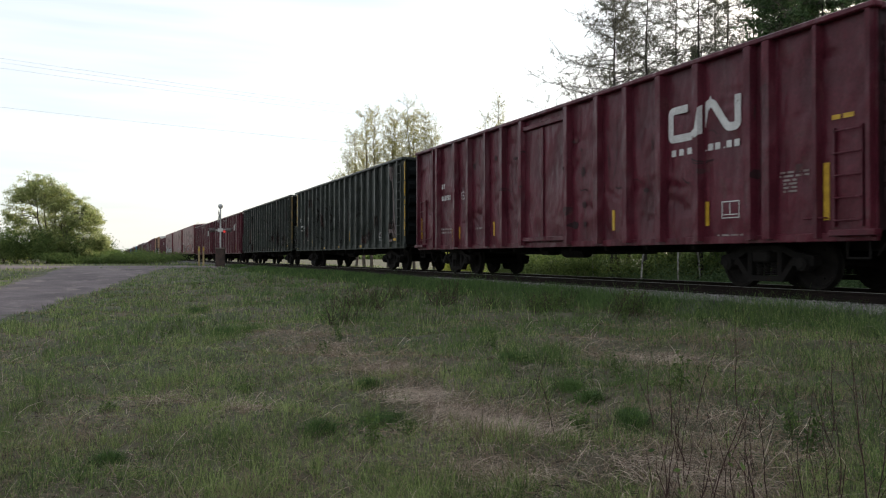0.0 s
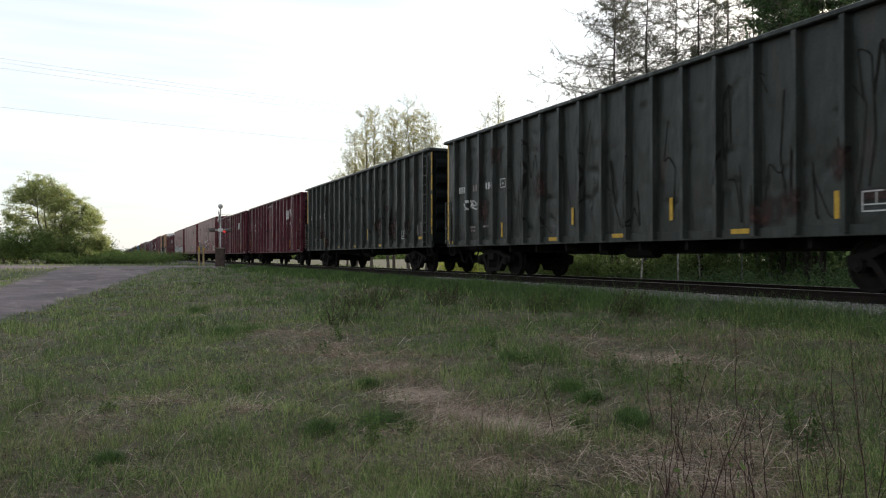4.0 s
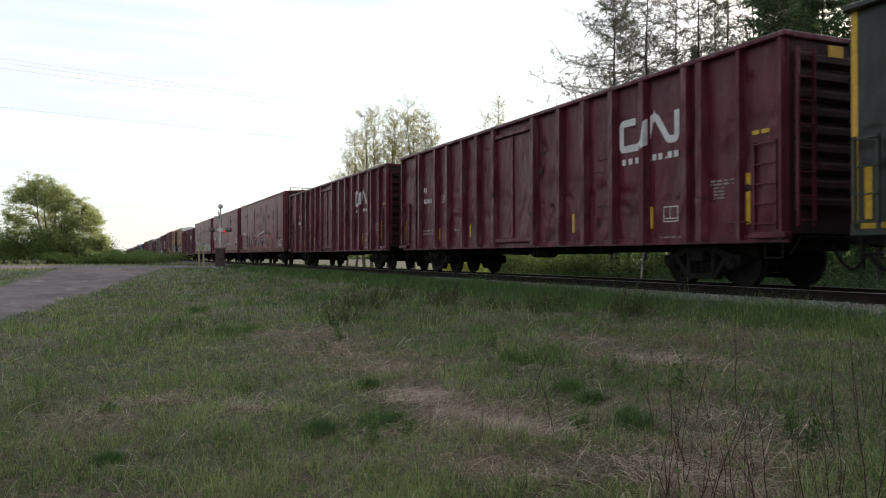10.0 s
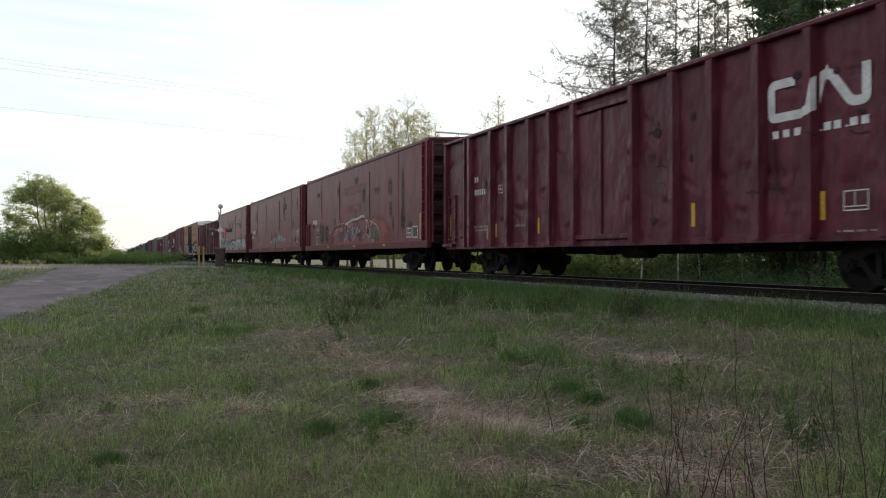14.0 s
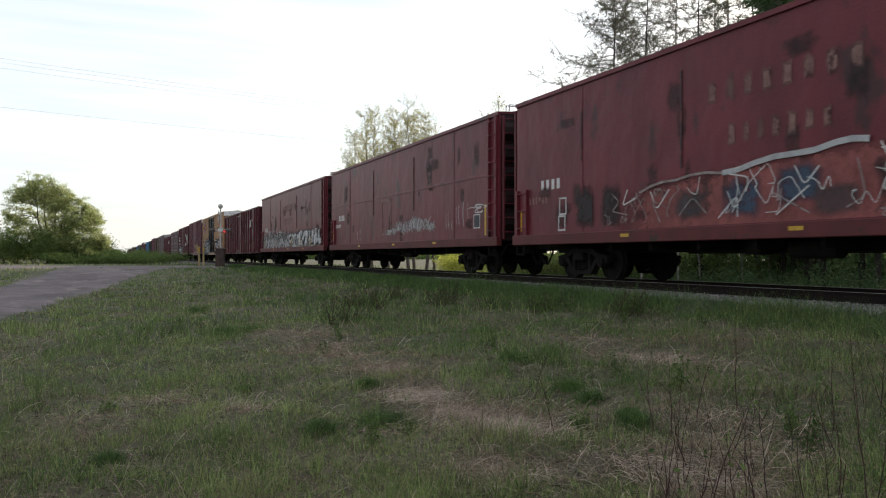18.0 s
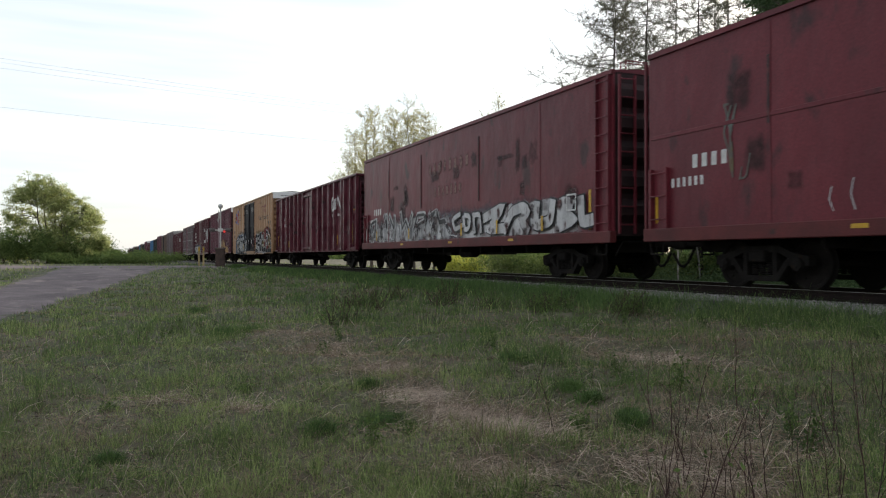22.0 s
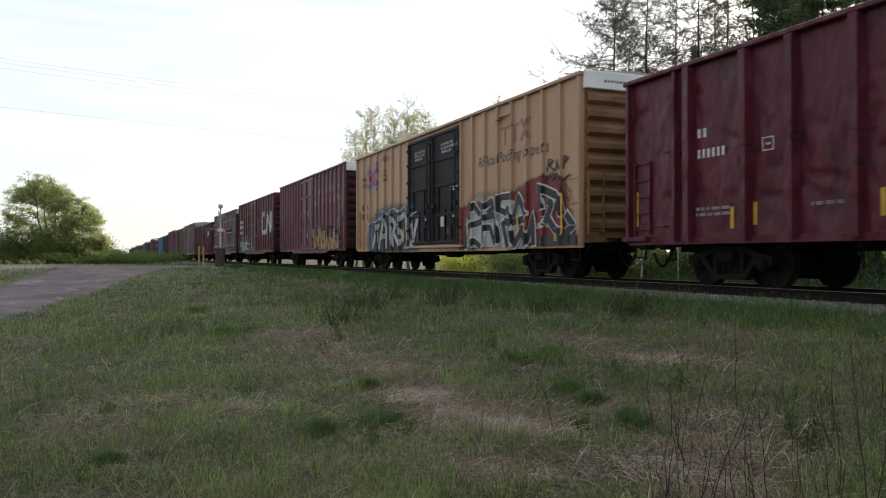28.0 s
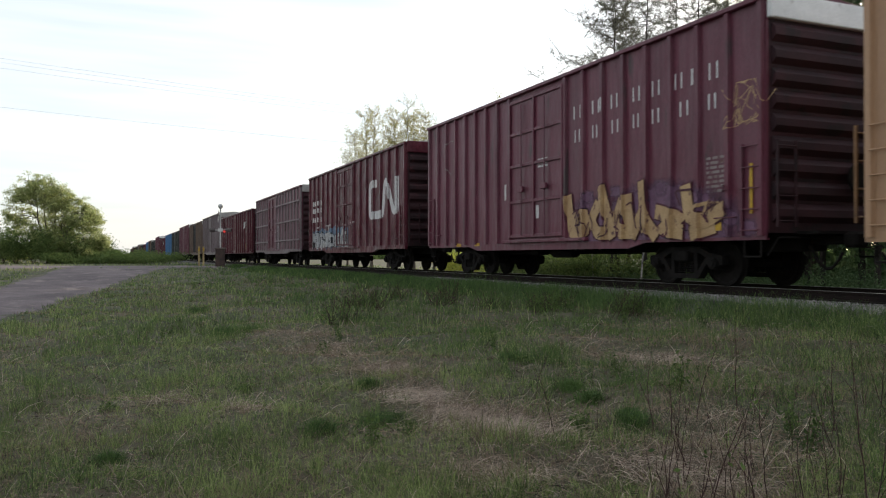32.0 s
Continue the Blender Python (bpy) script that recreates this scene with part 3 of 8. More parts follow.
def straw(name, n, seed, label):
    """Long dead stalks that lie bent over on the sward."""
    rng = np.random.default_rng(seed)
    x, y, d, _ = meadow(n * 3, 2.5, 24, seed)
    keep = rng.uniform(0, 1, len(x)) < dryness(x, y) ** 2.2 + 0.03
    x, y, d = x[keep][:n], y[keep][:n], d[keep][:n]
    m = len(x)
    a = rng.uniform(0, 2 * np.pi, m)
    L = rng.uniform(0.10, 0.36, m)
    turn = rng.normal(0, 0.9, m)
    pts, k = [], 5
    px, py, pz = x.copy(), y.copy(), ground_z(x, y) + 0.01
    up = rng.uniform(0.05, 0.9, m)
    for i in range(k):
        pts.append(np.stack([px, py, pz], -1))
        st = L / (k - 1)
        px, py = px + np.cos(a) * st, py + np.sin(a) * st
        pz = np.maximum(pz + st * up, ground_z(px, py) + 0.015)
        up = up - 0.5 * rng.uniform(0.3, 1.2, m)
        a = a + turn * 0.3
    w = np.maximum(0.0011, d * 0.00019)[:, None] * np.array([[1, 1, 0.9, 0.7, 0.3]])
    P = np.stack(pts, 1)
    side = np.stack([-np.sin(a), np.cos(a), 0.4 + 0 * a], -1)[:, None]
    v = np.stack([P - side * w[..., None], P + side * w[..., None]], 2).reshape(m, k * 2, 3)
    q = np.array([(2 * i, 2 * i + 1, 2 * i + 3, 2 * i + 2) for i in range(k - 1)])[None] + (np.arange(m) * 2 * k)[:, None, None]
    tagged(new(name, raw_mesh(name, v.reshape(-1, 3), q.reshape(-1, 4), PALE)), label, "grass", kind="stuff")


# lush fringe along the track shoulder
rng = np.random.default_rng(19)
n = 90000
y = 2.0 * (70 / 2.0) ** rng.uniform(0, 1, n)
x = TRACK - 1.7 - np.abs(rng.normal(0, 0.8, n))
lump = 0.55 + 0.6 * clump(x * 0.7, y * 0.6)
p = np.stack([x, y, np.maximum(ground_z(x, y), np.interp(x - TRACK, [q[0] for q in prof], [q[1] for q in prof])) - 0.02], -1)
h = rng.uniform(0.10, 0.30, n) * lump * np.interp(x, [8.5, 9.6, 10.05, 10.35], [0.9, 1.1, 0.6, 0.3])
keep = ~on_lane(x, y) & (rng.uniform(0, 1, n) < np.interp(x + 0.45 * (1 - smooth(12, 20, y)), [9.9, 10.3], [1, 0.12]))
tagged(new("fringe_grass", blades("fringe_grass", p[keep], h[keep], np.maximum(0.004, y * 0.00045)[keep], LUSH, 20, 0.8)), "tall bright green grass along the track", "grass", kind="stuff")
# fine thatch of short dead bits over all the open ground
x, y, d, rng = meadow(150000, 2.3, 40, 14)
m = len(x)
a, L = rng.uniform(0, 2 * np.pi, m), rng.uniform(0.02, 0.09, m) * np.maximum(1, d * 0.05)
c = np.stack([x, y, ground_z(x, y) + rng.uniform(0.0, 0.035, m)], -1)
u = np.stack([np.cos(a), np.sin(a), rng.normal(0, 0.35, m)], -1) * L[:, None] / 2
s = np.stack([-np.sin(a), np.cos(a), rng.normal(0, 0.6, m)], -1) * (np.maximum(0.0018, d * 0.00030) * rng.uniform(0.6, 1.5, m))[:, None]
v = np.stack([c - u - s, c - u + s, c + u + s * 0.4, c + u - s * 0.4], 1)
sel = rng.uniform(0, 1, m) < 0.62
for name, k, mat in (("thatch", sel, STRAW), ("old_thatch", ~sel, OLDTHATCH)):
    w = v[k]
    q = np.arange(len(w) * 4).reshape(-1, 4)
    tagged(new(name, raw_mesh(name, w.reshape(-1, 3), q, mat)), "short dead grass litter on the ground", "grass", kind="stuff")


straw("dead_stalks", 17000, 13, "pale bent dead grass stalks lying on the meadow")
# single long stalks that still lean out of the sward
rng = np.random.default_rng(23)
x, y, d, _ = meadow(2600, 2.6, 15, 24)
m = len(x)
a, L, up = rng.uniform(0, 6.28, m), rng.uniform(0.12, 0.38, m), rng.uniform(0.3, 1.5, m)
P = [np.stack([x, y, ground_z(x, y) - 0.01], -1)]
for k in range(4):
    step = np.stack([np.cos(a), np.sin(a), up], -1)
    step /= np.linalg.norm(step, axis=1, keepdims=True)
    q = P[-1] + step * L[:, None] / 4
    q[:, 2] = np.maximum(q[:, 2], ground_z(q[:, 0], q[:, 1]) + 0.015)
    P.append(q)
    up = up - rng.uniform(0.05, 0.7, m)
    a = a + rng.normal(0, 0.18, m)
P = np.stack(P, 1)
w = (rng.uniform(0.0009, 0.0022, m) * np.maximum(1, d / 6))[:, None] * np.array([[1, 0.95, 0.85, 0.65, 0.3]])
side = np.stack([-np.sin(a), np.cos(a), 0.3 + 0 * a], -1)[:, None]
v = np.stack([P - side * w[..., None], P + side * w[..., None]], 2).reshape(m, 10, 3)
q = np.array([(2 * i, 2 * i + 1, 2 * i + 3, 2 * i + 2) for i in range(4)])[None] + (np.arange(m) * 10)[:, None, None]
tagged(new("leaning_stalks", raw_mesh("leaning_stalks", v.reshape(-1, 3), q.reshape(-1, 4), PALE)), "single pale dry stalks leaning out of the grass", "grass", kind="stuff")


def tubes(name, segs, material, sides=5):
    """segs: rows of start, end, start radius, end radius."""
    a, b = np.array([s[0] for s in segs], float), np.array([s[1] for s in segs], float)
    ra, rb = np.array([s[2] for s in segs], float), np.array([s[3] for s in segs], float)
    d = b - a
    d = d / np.maximum(np.linalg.norm(d, axis=1, keepdims=True), 1e-9)
    ref = np.where(np.abs(d[:, 2:]) > 0.9, np.array([[1.0, 0, 0]]), np.array([[0, 0, 1.0]]))
    u = np.cross(d, ref)
    u /= np.linalg.norm(u, axis=1, keepdims=True)
    w = np.cross(d, u)
    ang = np.arange(sides) * 2 * np.pi / sides
    ring = np.cos(ang)[None, :, None] * u[:, None] + np.sin(ang)[None, :, None] * w[:, None]
    v = np.concatenate([a[:, None] + ring * ra[:, None, None], b[:, None] + ring * rb[:, None, None]], 1)
    i = np.arange(sides)
    q = np.stack([i, (i + 1) % sides, (i + 1) % sides + sides, i + sides], 1)
    f = q[None] + (np.arange(len(a)) * 2 * sides)[:, None, None]
    me = raw_mesh(name, v.reshape(-1, 3), f.reshape(-1, 4), material)
    me.shade_smooth()
    return me


def cable(name, pts, radii, material, sides=5):
    """One unbroken tube along a path."""
    p = np.array(pts, float)
    d = np.gradient(p, axis=0)
    d /= np.linalg.norm(d, axis=1, keepdims=True)
    ref = np.array([1.0, 0, 0]) if abs(d[0, 2]) > 0.7 else np.array([0, 0, 1.0])
    u = np.cross(d, ref)
    u /= np.linalg.norm(u, axis=1, keepdims=True)
    w = np.cross(d, u)
    ang = np.arange(sides) * 2 * np.pi / sides
    v = p[:, None] + (np.cos(ang)[None, :, None] * u[:, None] + np.sin(ang)[None, :, None] * w[:, None]) * np.asarray(radii)[:, None, None]
    i = np.arange(sides)
    q = np.stack([i, (i + 1) % sides, (i + 1) % sides + sides, i + sides], 1)
    f = (q[None] + (np.arange(len(p) - 1) * sides)[:, None, None]).reshape(-1, 4)
    me = raw_mesh(name, v.reshape(-1, 3), f, material)
    me.shade_smooth()
    return me


def leaves(name, pts, size, material, seed, droop=0.0):
    """Small folded diamond leaves, one at each point."""
    rng = np.random.default_rng(seed)
    n = len(pts)
    a = rng.normal(size=(n, 3))
    a[:, 2] -= droop
    a /= np.linalg.norm(a, axis=1, keepdims=True)
    b = np.cross(a, rng.normal(size=(n, 3)))
    b /= np.linalg.norm(b, axis=1, keepdims=True)
    s = (size * rng.uniform(0.6, 1.3, n))[:, None]
    p = np.asarray(pts)
    v = np.stack([p - a * s, p + b * s * 0.45, p + a * s, p - b * s * 0.45], 1)
    f = np.array([(0, 1, 2), (0, 2, 3)])[None] + (np.arange(n) * 4)[:, None, None]
    return raw_mesh(name, v.reshape(-1, 3), f.reshape(-1, 3), material)


def lobed_tree(name, label, at, across, seed, leaf_mat, leaf, sides, tops, lobes, per_lobe):
    """A wide crown made of leaf sprays on limbs, under an uneven outline: tops over sides, along the unit vector across."""
    rng = np.random.default_rng(seed)
    tree = thing(name, label, "tree", at=pose(*at))
    segs, pts = [], []
    away = np.array([-across[1], across[0]])
    trunks = []
    for k in range(5):
        s = sides[0] * 0.5 + (sides[-1] - sides[0]) * 0.5 * k / 4 + rng.uniform(-0.4, 0.4)
        p, q = np.array([across[0] * s * 0.3, across[1] * s * 0.3, -0.2]), across * s
        for j in range(1, 6):
            e = np.array([q[0] * (0.3 + 0.12 * j), q[1] * (0.3 + 0.12 * j), float(np.interp(s, sides, tops)) * 0.8 * j / 5]) + rng.normal(0, 0.15, 3)
            segs.append((p, e, 0.12 - 0.018 * (j - 1), 0.12 - 0.018 * j))
            trunks.append(e)
            p = e
    trunks = np.array(trunks)
    for k in range(lobes):
        s = rng.uniform(sides[0] + 0.5, sides[-1] - 0.5)
        lid = float(np.interp(s, sides, tops))
        w = rng.uniform(-1, 1)
        z = (lid - 0.5) * (1 - 0.25 * w * w) * (rng.uniform(0.82, 1.0) if k % 5 < 2 else rng.uniform(0.15, 0.85))
        q = across * s + away * w * 1.7
        c = np.array([q[0], q[1], z])
        gap = np.linalg.norm(trunks - c, axis=1) + 3.0 * (trunks[:, 2] > z)
        root = trunks[int(np.argmin(gap))]
        mid = root + (c - root) * 0.5 + rng.normal(0, 0.12, 3)
        segs += [(root, mid, 0.035, 0.025), (mid, c, 0.025, 0.012)]
        size = rng.uniform(0.55, 0.95)
        for _ in range(per_lobe):
            d = rng.normal(size=3) * np.array([1, 1, 0.75])
            d /= np.linalg.norm(d)
            e = c + d * size * rng.uniform(0.55, 1.15)
            segs.append((c, e, 0.02, 0.006))
            m = rng.integers(26, 58)
            pts.append(e + rng.normal(0, 0.16, (m, 3)) * np.array([1.2, 1.2, 0.7]) + d * rng.uniform(-0.25, 0.15, (m, 1)))
    part("trunk", tubes("trunk", segs, BARK), BARK, tree, "branching bark-covered stems")
    c = np.concatenate(pts)
    c[:, 2] = np.maximum(c[:, 2], 0.1)
    part("crown", leaves("crown", c, leaf, leaf_mat, seed + 1), leaf_mat, tree, "lobed crown of small leaves with gaps")
    return tree


def conifer(name, label, height, seed, needle_mat, density, reach=0.2, gap=0.32, twig=0.35, start=0.12, size=0.07, sweep=0.06, fall=0.75):
    rng = np.random.default_rng(seed)
    tree = thing(name, label, "tree")
    segs, pts = [], []
    lean = rng.normal(0, 0.015, 2)
    prev = np.array([0, 0, -0.3])
    for i in range(1, 13):
        z = height * i / 12
        q = np.array([lean[0] * z + rng.normal(0, 0.03), lean[1] * z + rng.normal(0, 0.03), z])
        segs.append((prev, q, 0.0085 * height * (1.02 - (i - 1) / 12), 0.0085 * height * (1.02 - i / 12)))
        prev = q
    limbs = []
    z = height * start
    while z < height * 0.98:
        for _ in range(rng.integers(3, 6)):
            a = rng.uniform(0, 2 * np.pi)
            L = height * reach * (1 - z / height) ** fall * rng.uniform(0.6, 1.2) + 0.12
            L = min(L, 4.4 * rng.uniform(0.7, 1.05))
            p = np.array([lean[0] * z, lean[1] * z, z + rng.uniform(-0.15, 0.15)])
            d = np.array([math.cos(a), math.sin(a), rng.uniform(-0.15, 0.3) if sweep < 0.1 else rng.uniform(0.0, 0.45)])
            r = 0.007 + 0.007 * L
            for k in range(5):
                q = p + d / np.linalg.norm(d) * L / 5
                d = d + np.array([rng.normal(0, 0.12), rng.normal(0, 0.12), sweep * k - 0.06])
                limbs.append((p, q, r, r * 0.75))
                r *= 0.75
                if k >= 1 or L < 1:
                    for _ in range(2 if sweep < 0.1 else 4):
                        e = d / np.linalg.norm(d) * 0.6 + rng.normal(0, 0.5, 3)
                        e[2] -= 0.2
                        e *= twig * rng.uniform(0.4, 1.2) * (0.5 + 0.5 * min(L, 2))
                        limbs.append((q, q + e, 0.006, 0.004))
                        m = max(1, int(density * np.linalg.norm(e)))
                        pts.append(q + e * rng.uniform(0.1, 1.1, (m, 1)) + rng.normal(0, 0.03, (m, 3)))
                p = q
        z += gap * rng.uniform(0.6, 1.3)
    part("trunk", tubes("trunk", segs, DARKBARK, 8), DARKBARK, tree, "straight rough trunk")
    part("bough_frame", tubes("bough_frame", limbs, DARKBARK, 3), DARKBARK, tree, "thin drooping boughs")
    pts = np.concatenate(pts)
    part("needles", leaves("needles", pts, size, needle_mat, seed + 1, 0.3), needle_mat, tree, "sparse needle tufts")
    return tree


def feather_tree(name, label, at, stems, seed, leaf_mat, leaf, per_m, reach=0.16):
    """Upright spring trees: slim stems with rising twigs. stems: (across, along, height)."""
    rng = np.random.default_rng(seed)
    tree = thing(name, label, "tree", at=pose(*at))
    segs, twigs, pts = [], [], []
    for ox, oy, H in stems:
        p = np.array([ox, oy, -0.2])
        path = [p]
        for i in range(10):
            p = p + np.array([rng.normal(0, 0.10), rng.normal(0, 0.10), (H + 0.2) / 10])
            path.append(p)
        for i, (a, b) in enumerate(zip(path, path[1:])):
            r = 0.011 * H
            segs.append((a, b, r * (1 - i / 10.5), r * (1 - (i + 1) / 10.5)))
        for _ in range(int(H * 6)):
            t = rng.uniform(0.22, 0.99)
            i = min(9, int(t * 10))
            q = path[i] + (path[i + 1] - path[i]) * (t * 10 - i)
            a = rng.uniform(0, 6.28)
            L = H * reach * (1.15 - t) ** 0.7 * rng.uniform(0.5, 1.3)
            d = np.array([math.cos(a), math.sin(a), rng.uniform(0.35, 1.3)])
            d /= np.linalg.norm(d)
            for k in range(3):
                e = q + d * L / 3
                twigs.append((q, e, 0.016 * (1 - k / 4), 0.016 * (1 - (k + 1) / 4)))
                d = d + np.array([rng.normal(0, 0.18), rng.normal(0, 0.18), 0.18])
                d /= np.linalg.norm(d)
                for _ in range(2):
                    f = e + (d * 0.5 + rng.normal(0, 0.5, 3)) * L * 0.3
                    twigs.append((e, f, 0.008, 0.004))
                    m = max(1, int(per_m * L * 0.3))
                    pts.append(e + (f - e) * rng.uniform(0, 1.2, (m, 1)) + rng.normal(0, 0.10, (m, 3)))
                q = e
    for k in range(len(stems)):
        part("trunk", tubes("trunk", segs[k * 10:k * 10 + 10], BARK, 6), BARK, tree, "slim grey upright stem")
    part("twig_frame", tubes("twig_frame", twigs, BARK, 3), BARK, tree, "fine rising twigs")
    part("crown", leaves("crown", np.concatenate(pts), leaf, leaf_mat, seed + 1), leaf_mat, tree, "sparse young leaves")
    return tree


def straw_heap(name, cx, cy, rad, n, seed):
    """A matted heap of pale dead stalks."""
    rng = np.random.default_rng(seed)
    ob = thing(name, "flattened heap of pale dead grass stalks", "dead grass", "straw heaps", pose(cx, cy, float(ground_z(cx, cy))))
    ob["kind"] = "stuff"
    lie = rng.uniform(0, 6.28)
    V = []
    for i in range(n):
        p = np.array([rng.normal(0, rad * 0.62), rng.normal(0, rad * 0.62), rng.uniform(0.0, 0.04)])
        a = lie + rng.normal(0, 0.9)
        L = rng.uniform(0.08, 0.30)
        t = rng.normal(0, 0.35)
        row = []
        w = rng.uniform(0.0010, 0.0021)
        up = rng.uniform(0.0, 0.5)
        for k in range(4):
            s = np.array([-math.sin(a), math.cos(a), 0.5]) * w * (1 - k * 0.22)
            row += [p - s, p + s]
            p = p + np.array([math.cos(a), math.sin(a), up]) * L / 3
            p[2] = max(p[2], 0.005)
            up -= 0.25
            a += t * 0.3
        V.append(row)
    V = np.array(V)
    q = np.array([(2 * k, 2 * k + 1, 2 * k + 3, 2 * k + 2) for k in range(3)])[None] + (np.arange(n) * 8)[:, None, None]
    return part("stalk_mat", raw_mesh("stalk_mat", V.reshape(-1, 3), q.reshape(-1, 4), PALE), PALE, ob)


# ---------------------------------------------------------------- freight cars
# A car's own space: y along the track, rail top at z = 0, the side towards -x faces the road.
HALF = 1.47          # side sheet
# darker end colour per paint: grime and the gap's shade together
GRIME_SHADE = {MAROON: MAROON_END, RUSTRED: RUST_END, PLUM: PLUM_END, GREEN: GREEN_END, TAN: TAN_END}
PROFILE = {}         # what stands proud of each car's side: centre, half width, depth


def lathe(bm, profile, x_sign, segs=24):
    """profile: (x, radius) pairs turned about the x axis."""
    rings = []
    for x, r in profile:
        rings.append([bm.verts.new((x * x_sign, r * math.cos(2 * math.pi * k / segs), r * math.sin(2 * math.pi * k / segs))) for k in range(segs)])
    for a, b in zip(rings, rings[1:]):
        for k in range(segs):
            bm.faces.new((a[k], a[(k + 1) % segs], b[(k + 1) % segs], b[k]))
    bm.faces.new(rings[0])
    bm.faces.new(rings[-1])


def wheelset_mesh():
    bm = B()
    for s in (-1, 1):
        lathe(bm, [(0.66, 0.11), (0.66, 0.15), (0.69, 0.2), (0.70, 0.36), (0.675, 0.40), (0.675, 0.475), (0.70, 0.48), (0.715, 0.455), (0.81, 0.45), (0.815, 0.40), (0.775, 0.37), (0.765, 0.2), (0.80, 0.15), (0.82, 0.11)], s)
        for k in range(3):
            a = 2 * math.pi * k / 3
            rod(bm, (s * 0.745, 0.28 * math.cos(a), 0.28 * math.sin(a)), (s * 0.80, 0.28 * math.cos(a), 0.28 * math.sin(a)), 0.025, sides=6)
    rod(bm, (-1.03, 0, 0), (1.03, 0, 0), 0.08, sides=12)
    return finish(bm, "wheelset", WHEEL)


def frame_mesh():
    """Cast side frame with its openings, at both ends of the bolster."""
    bm = B()
    for s in (-1, 1):
        x0, x1 = s * 0.93, s * 1.10
        prism(bm, [(-1.08, 0.60), (-0.72, 0.66), (-0.45, 0.78), (0.45, 0.78), (0.72, 0.66), (1.08, 0.60), (1.08, 0.50), (0.70, 0.53), (0.42, 0.66), (-0.42, 0.66), (-0.70, 0.53), (-1.08, 0.50)], x0, x1)
        prism(bm, [(-0.74, 0.54), (-0.62, 0.55), (-0.36, 0.24), (0.36, 0.24), (0.62, 0.55), (0.74, 0.54), (0.42, 0.14), (-0.42, 0.14)], x0, x1)
        for e in (-1, 1):
            prism(bm, [(e * 0.30, 0.20), (e * 0.40, 0.20), (e * 0.40, 0.70), (e * 0.30, 0.70)], x0, x1)
            prism(bm, [(e * 1.00, 0.60), (e * 1.10, 0.60), (e * 1.10, 0.42), (e * 1.02, 0.42)], x0, x1)
            prism(bm, [(e * 0.66, 0.60), (e * 0.74, 0.60), (e * 0.72, 0.42), (e * 0.66, 0.42)], x0, x1)
    box(bm, -1.2, 1.2, -0.2, 0.2, 0.48, 0.70, 0.03)
    box(bm, -0.3, 0.3, -0.3, 0.3, 0.70, 0.86, 0.02)
    return finish(bm, "truck_frame", STEEL)


def spring_mesh():
    bm = B()
    prof = []
    for k in range(6):
        prof += [(0.25 + k * 0.04, 0.05), (0.265 + k * 0.04, 0.075), (0.275 + k * 0.04, 0.075), (0.288 + k * 0.04, 0.05)]
    lathe(bm, prof, 1, 10)
    bmesh.ops.rotate(bm, verts=bm.verts, cent=(0, 0, 0), matrix=Matrix.Rotation(radians(-90), 3, "Y"))
    return finish(bm, "spring", STEEL)


def bearing_mesh():
    bm = B()
    lathe(bm, [(0.92, 0.09), (0.94, 0.13), (1.09, 0.13), (1.10, 0.115), (1.16, 0.115), (1.165, 0.07), (1.19, 0.065)], 1, 14)
    return finish(bm, "bearing", STEEL)


M_WHEEL, M_FRAME, M_SPRING, M_BEAR = wheelset_mesh(), frame_mesh(), spring_mesh(), bearing_mesh()


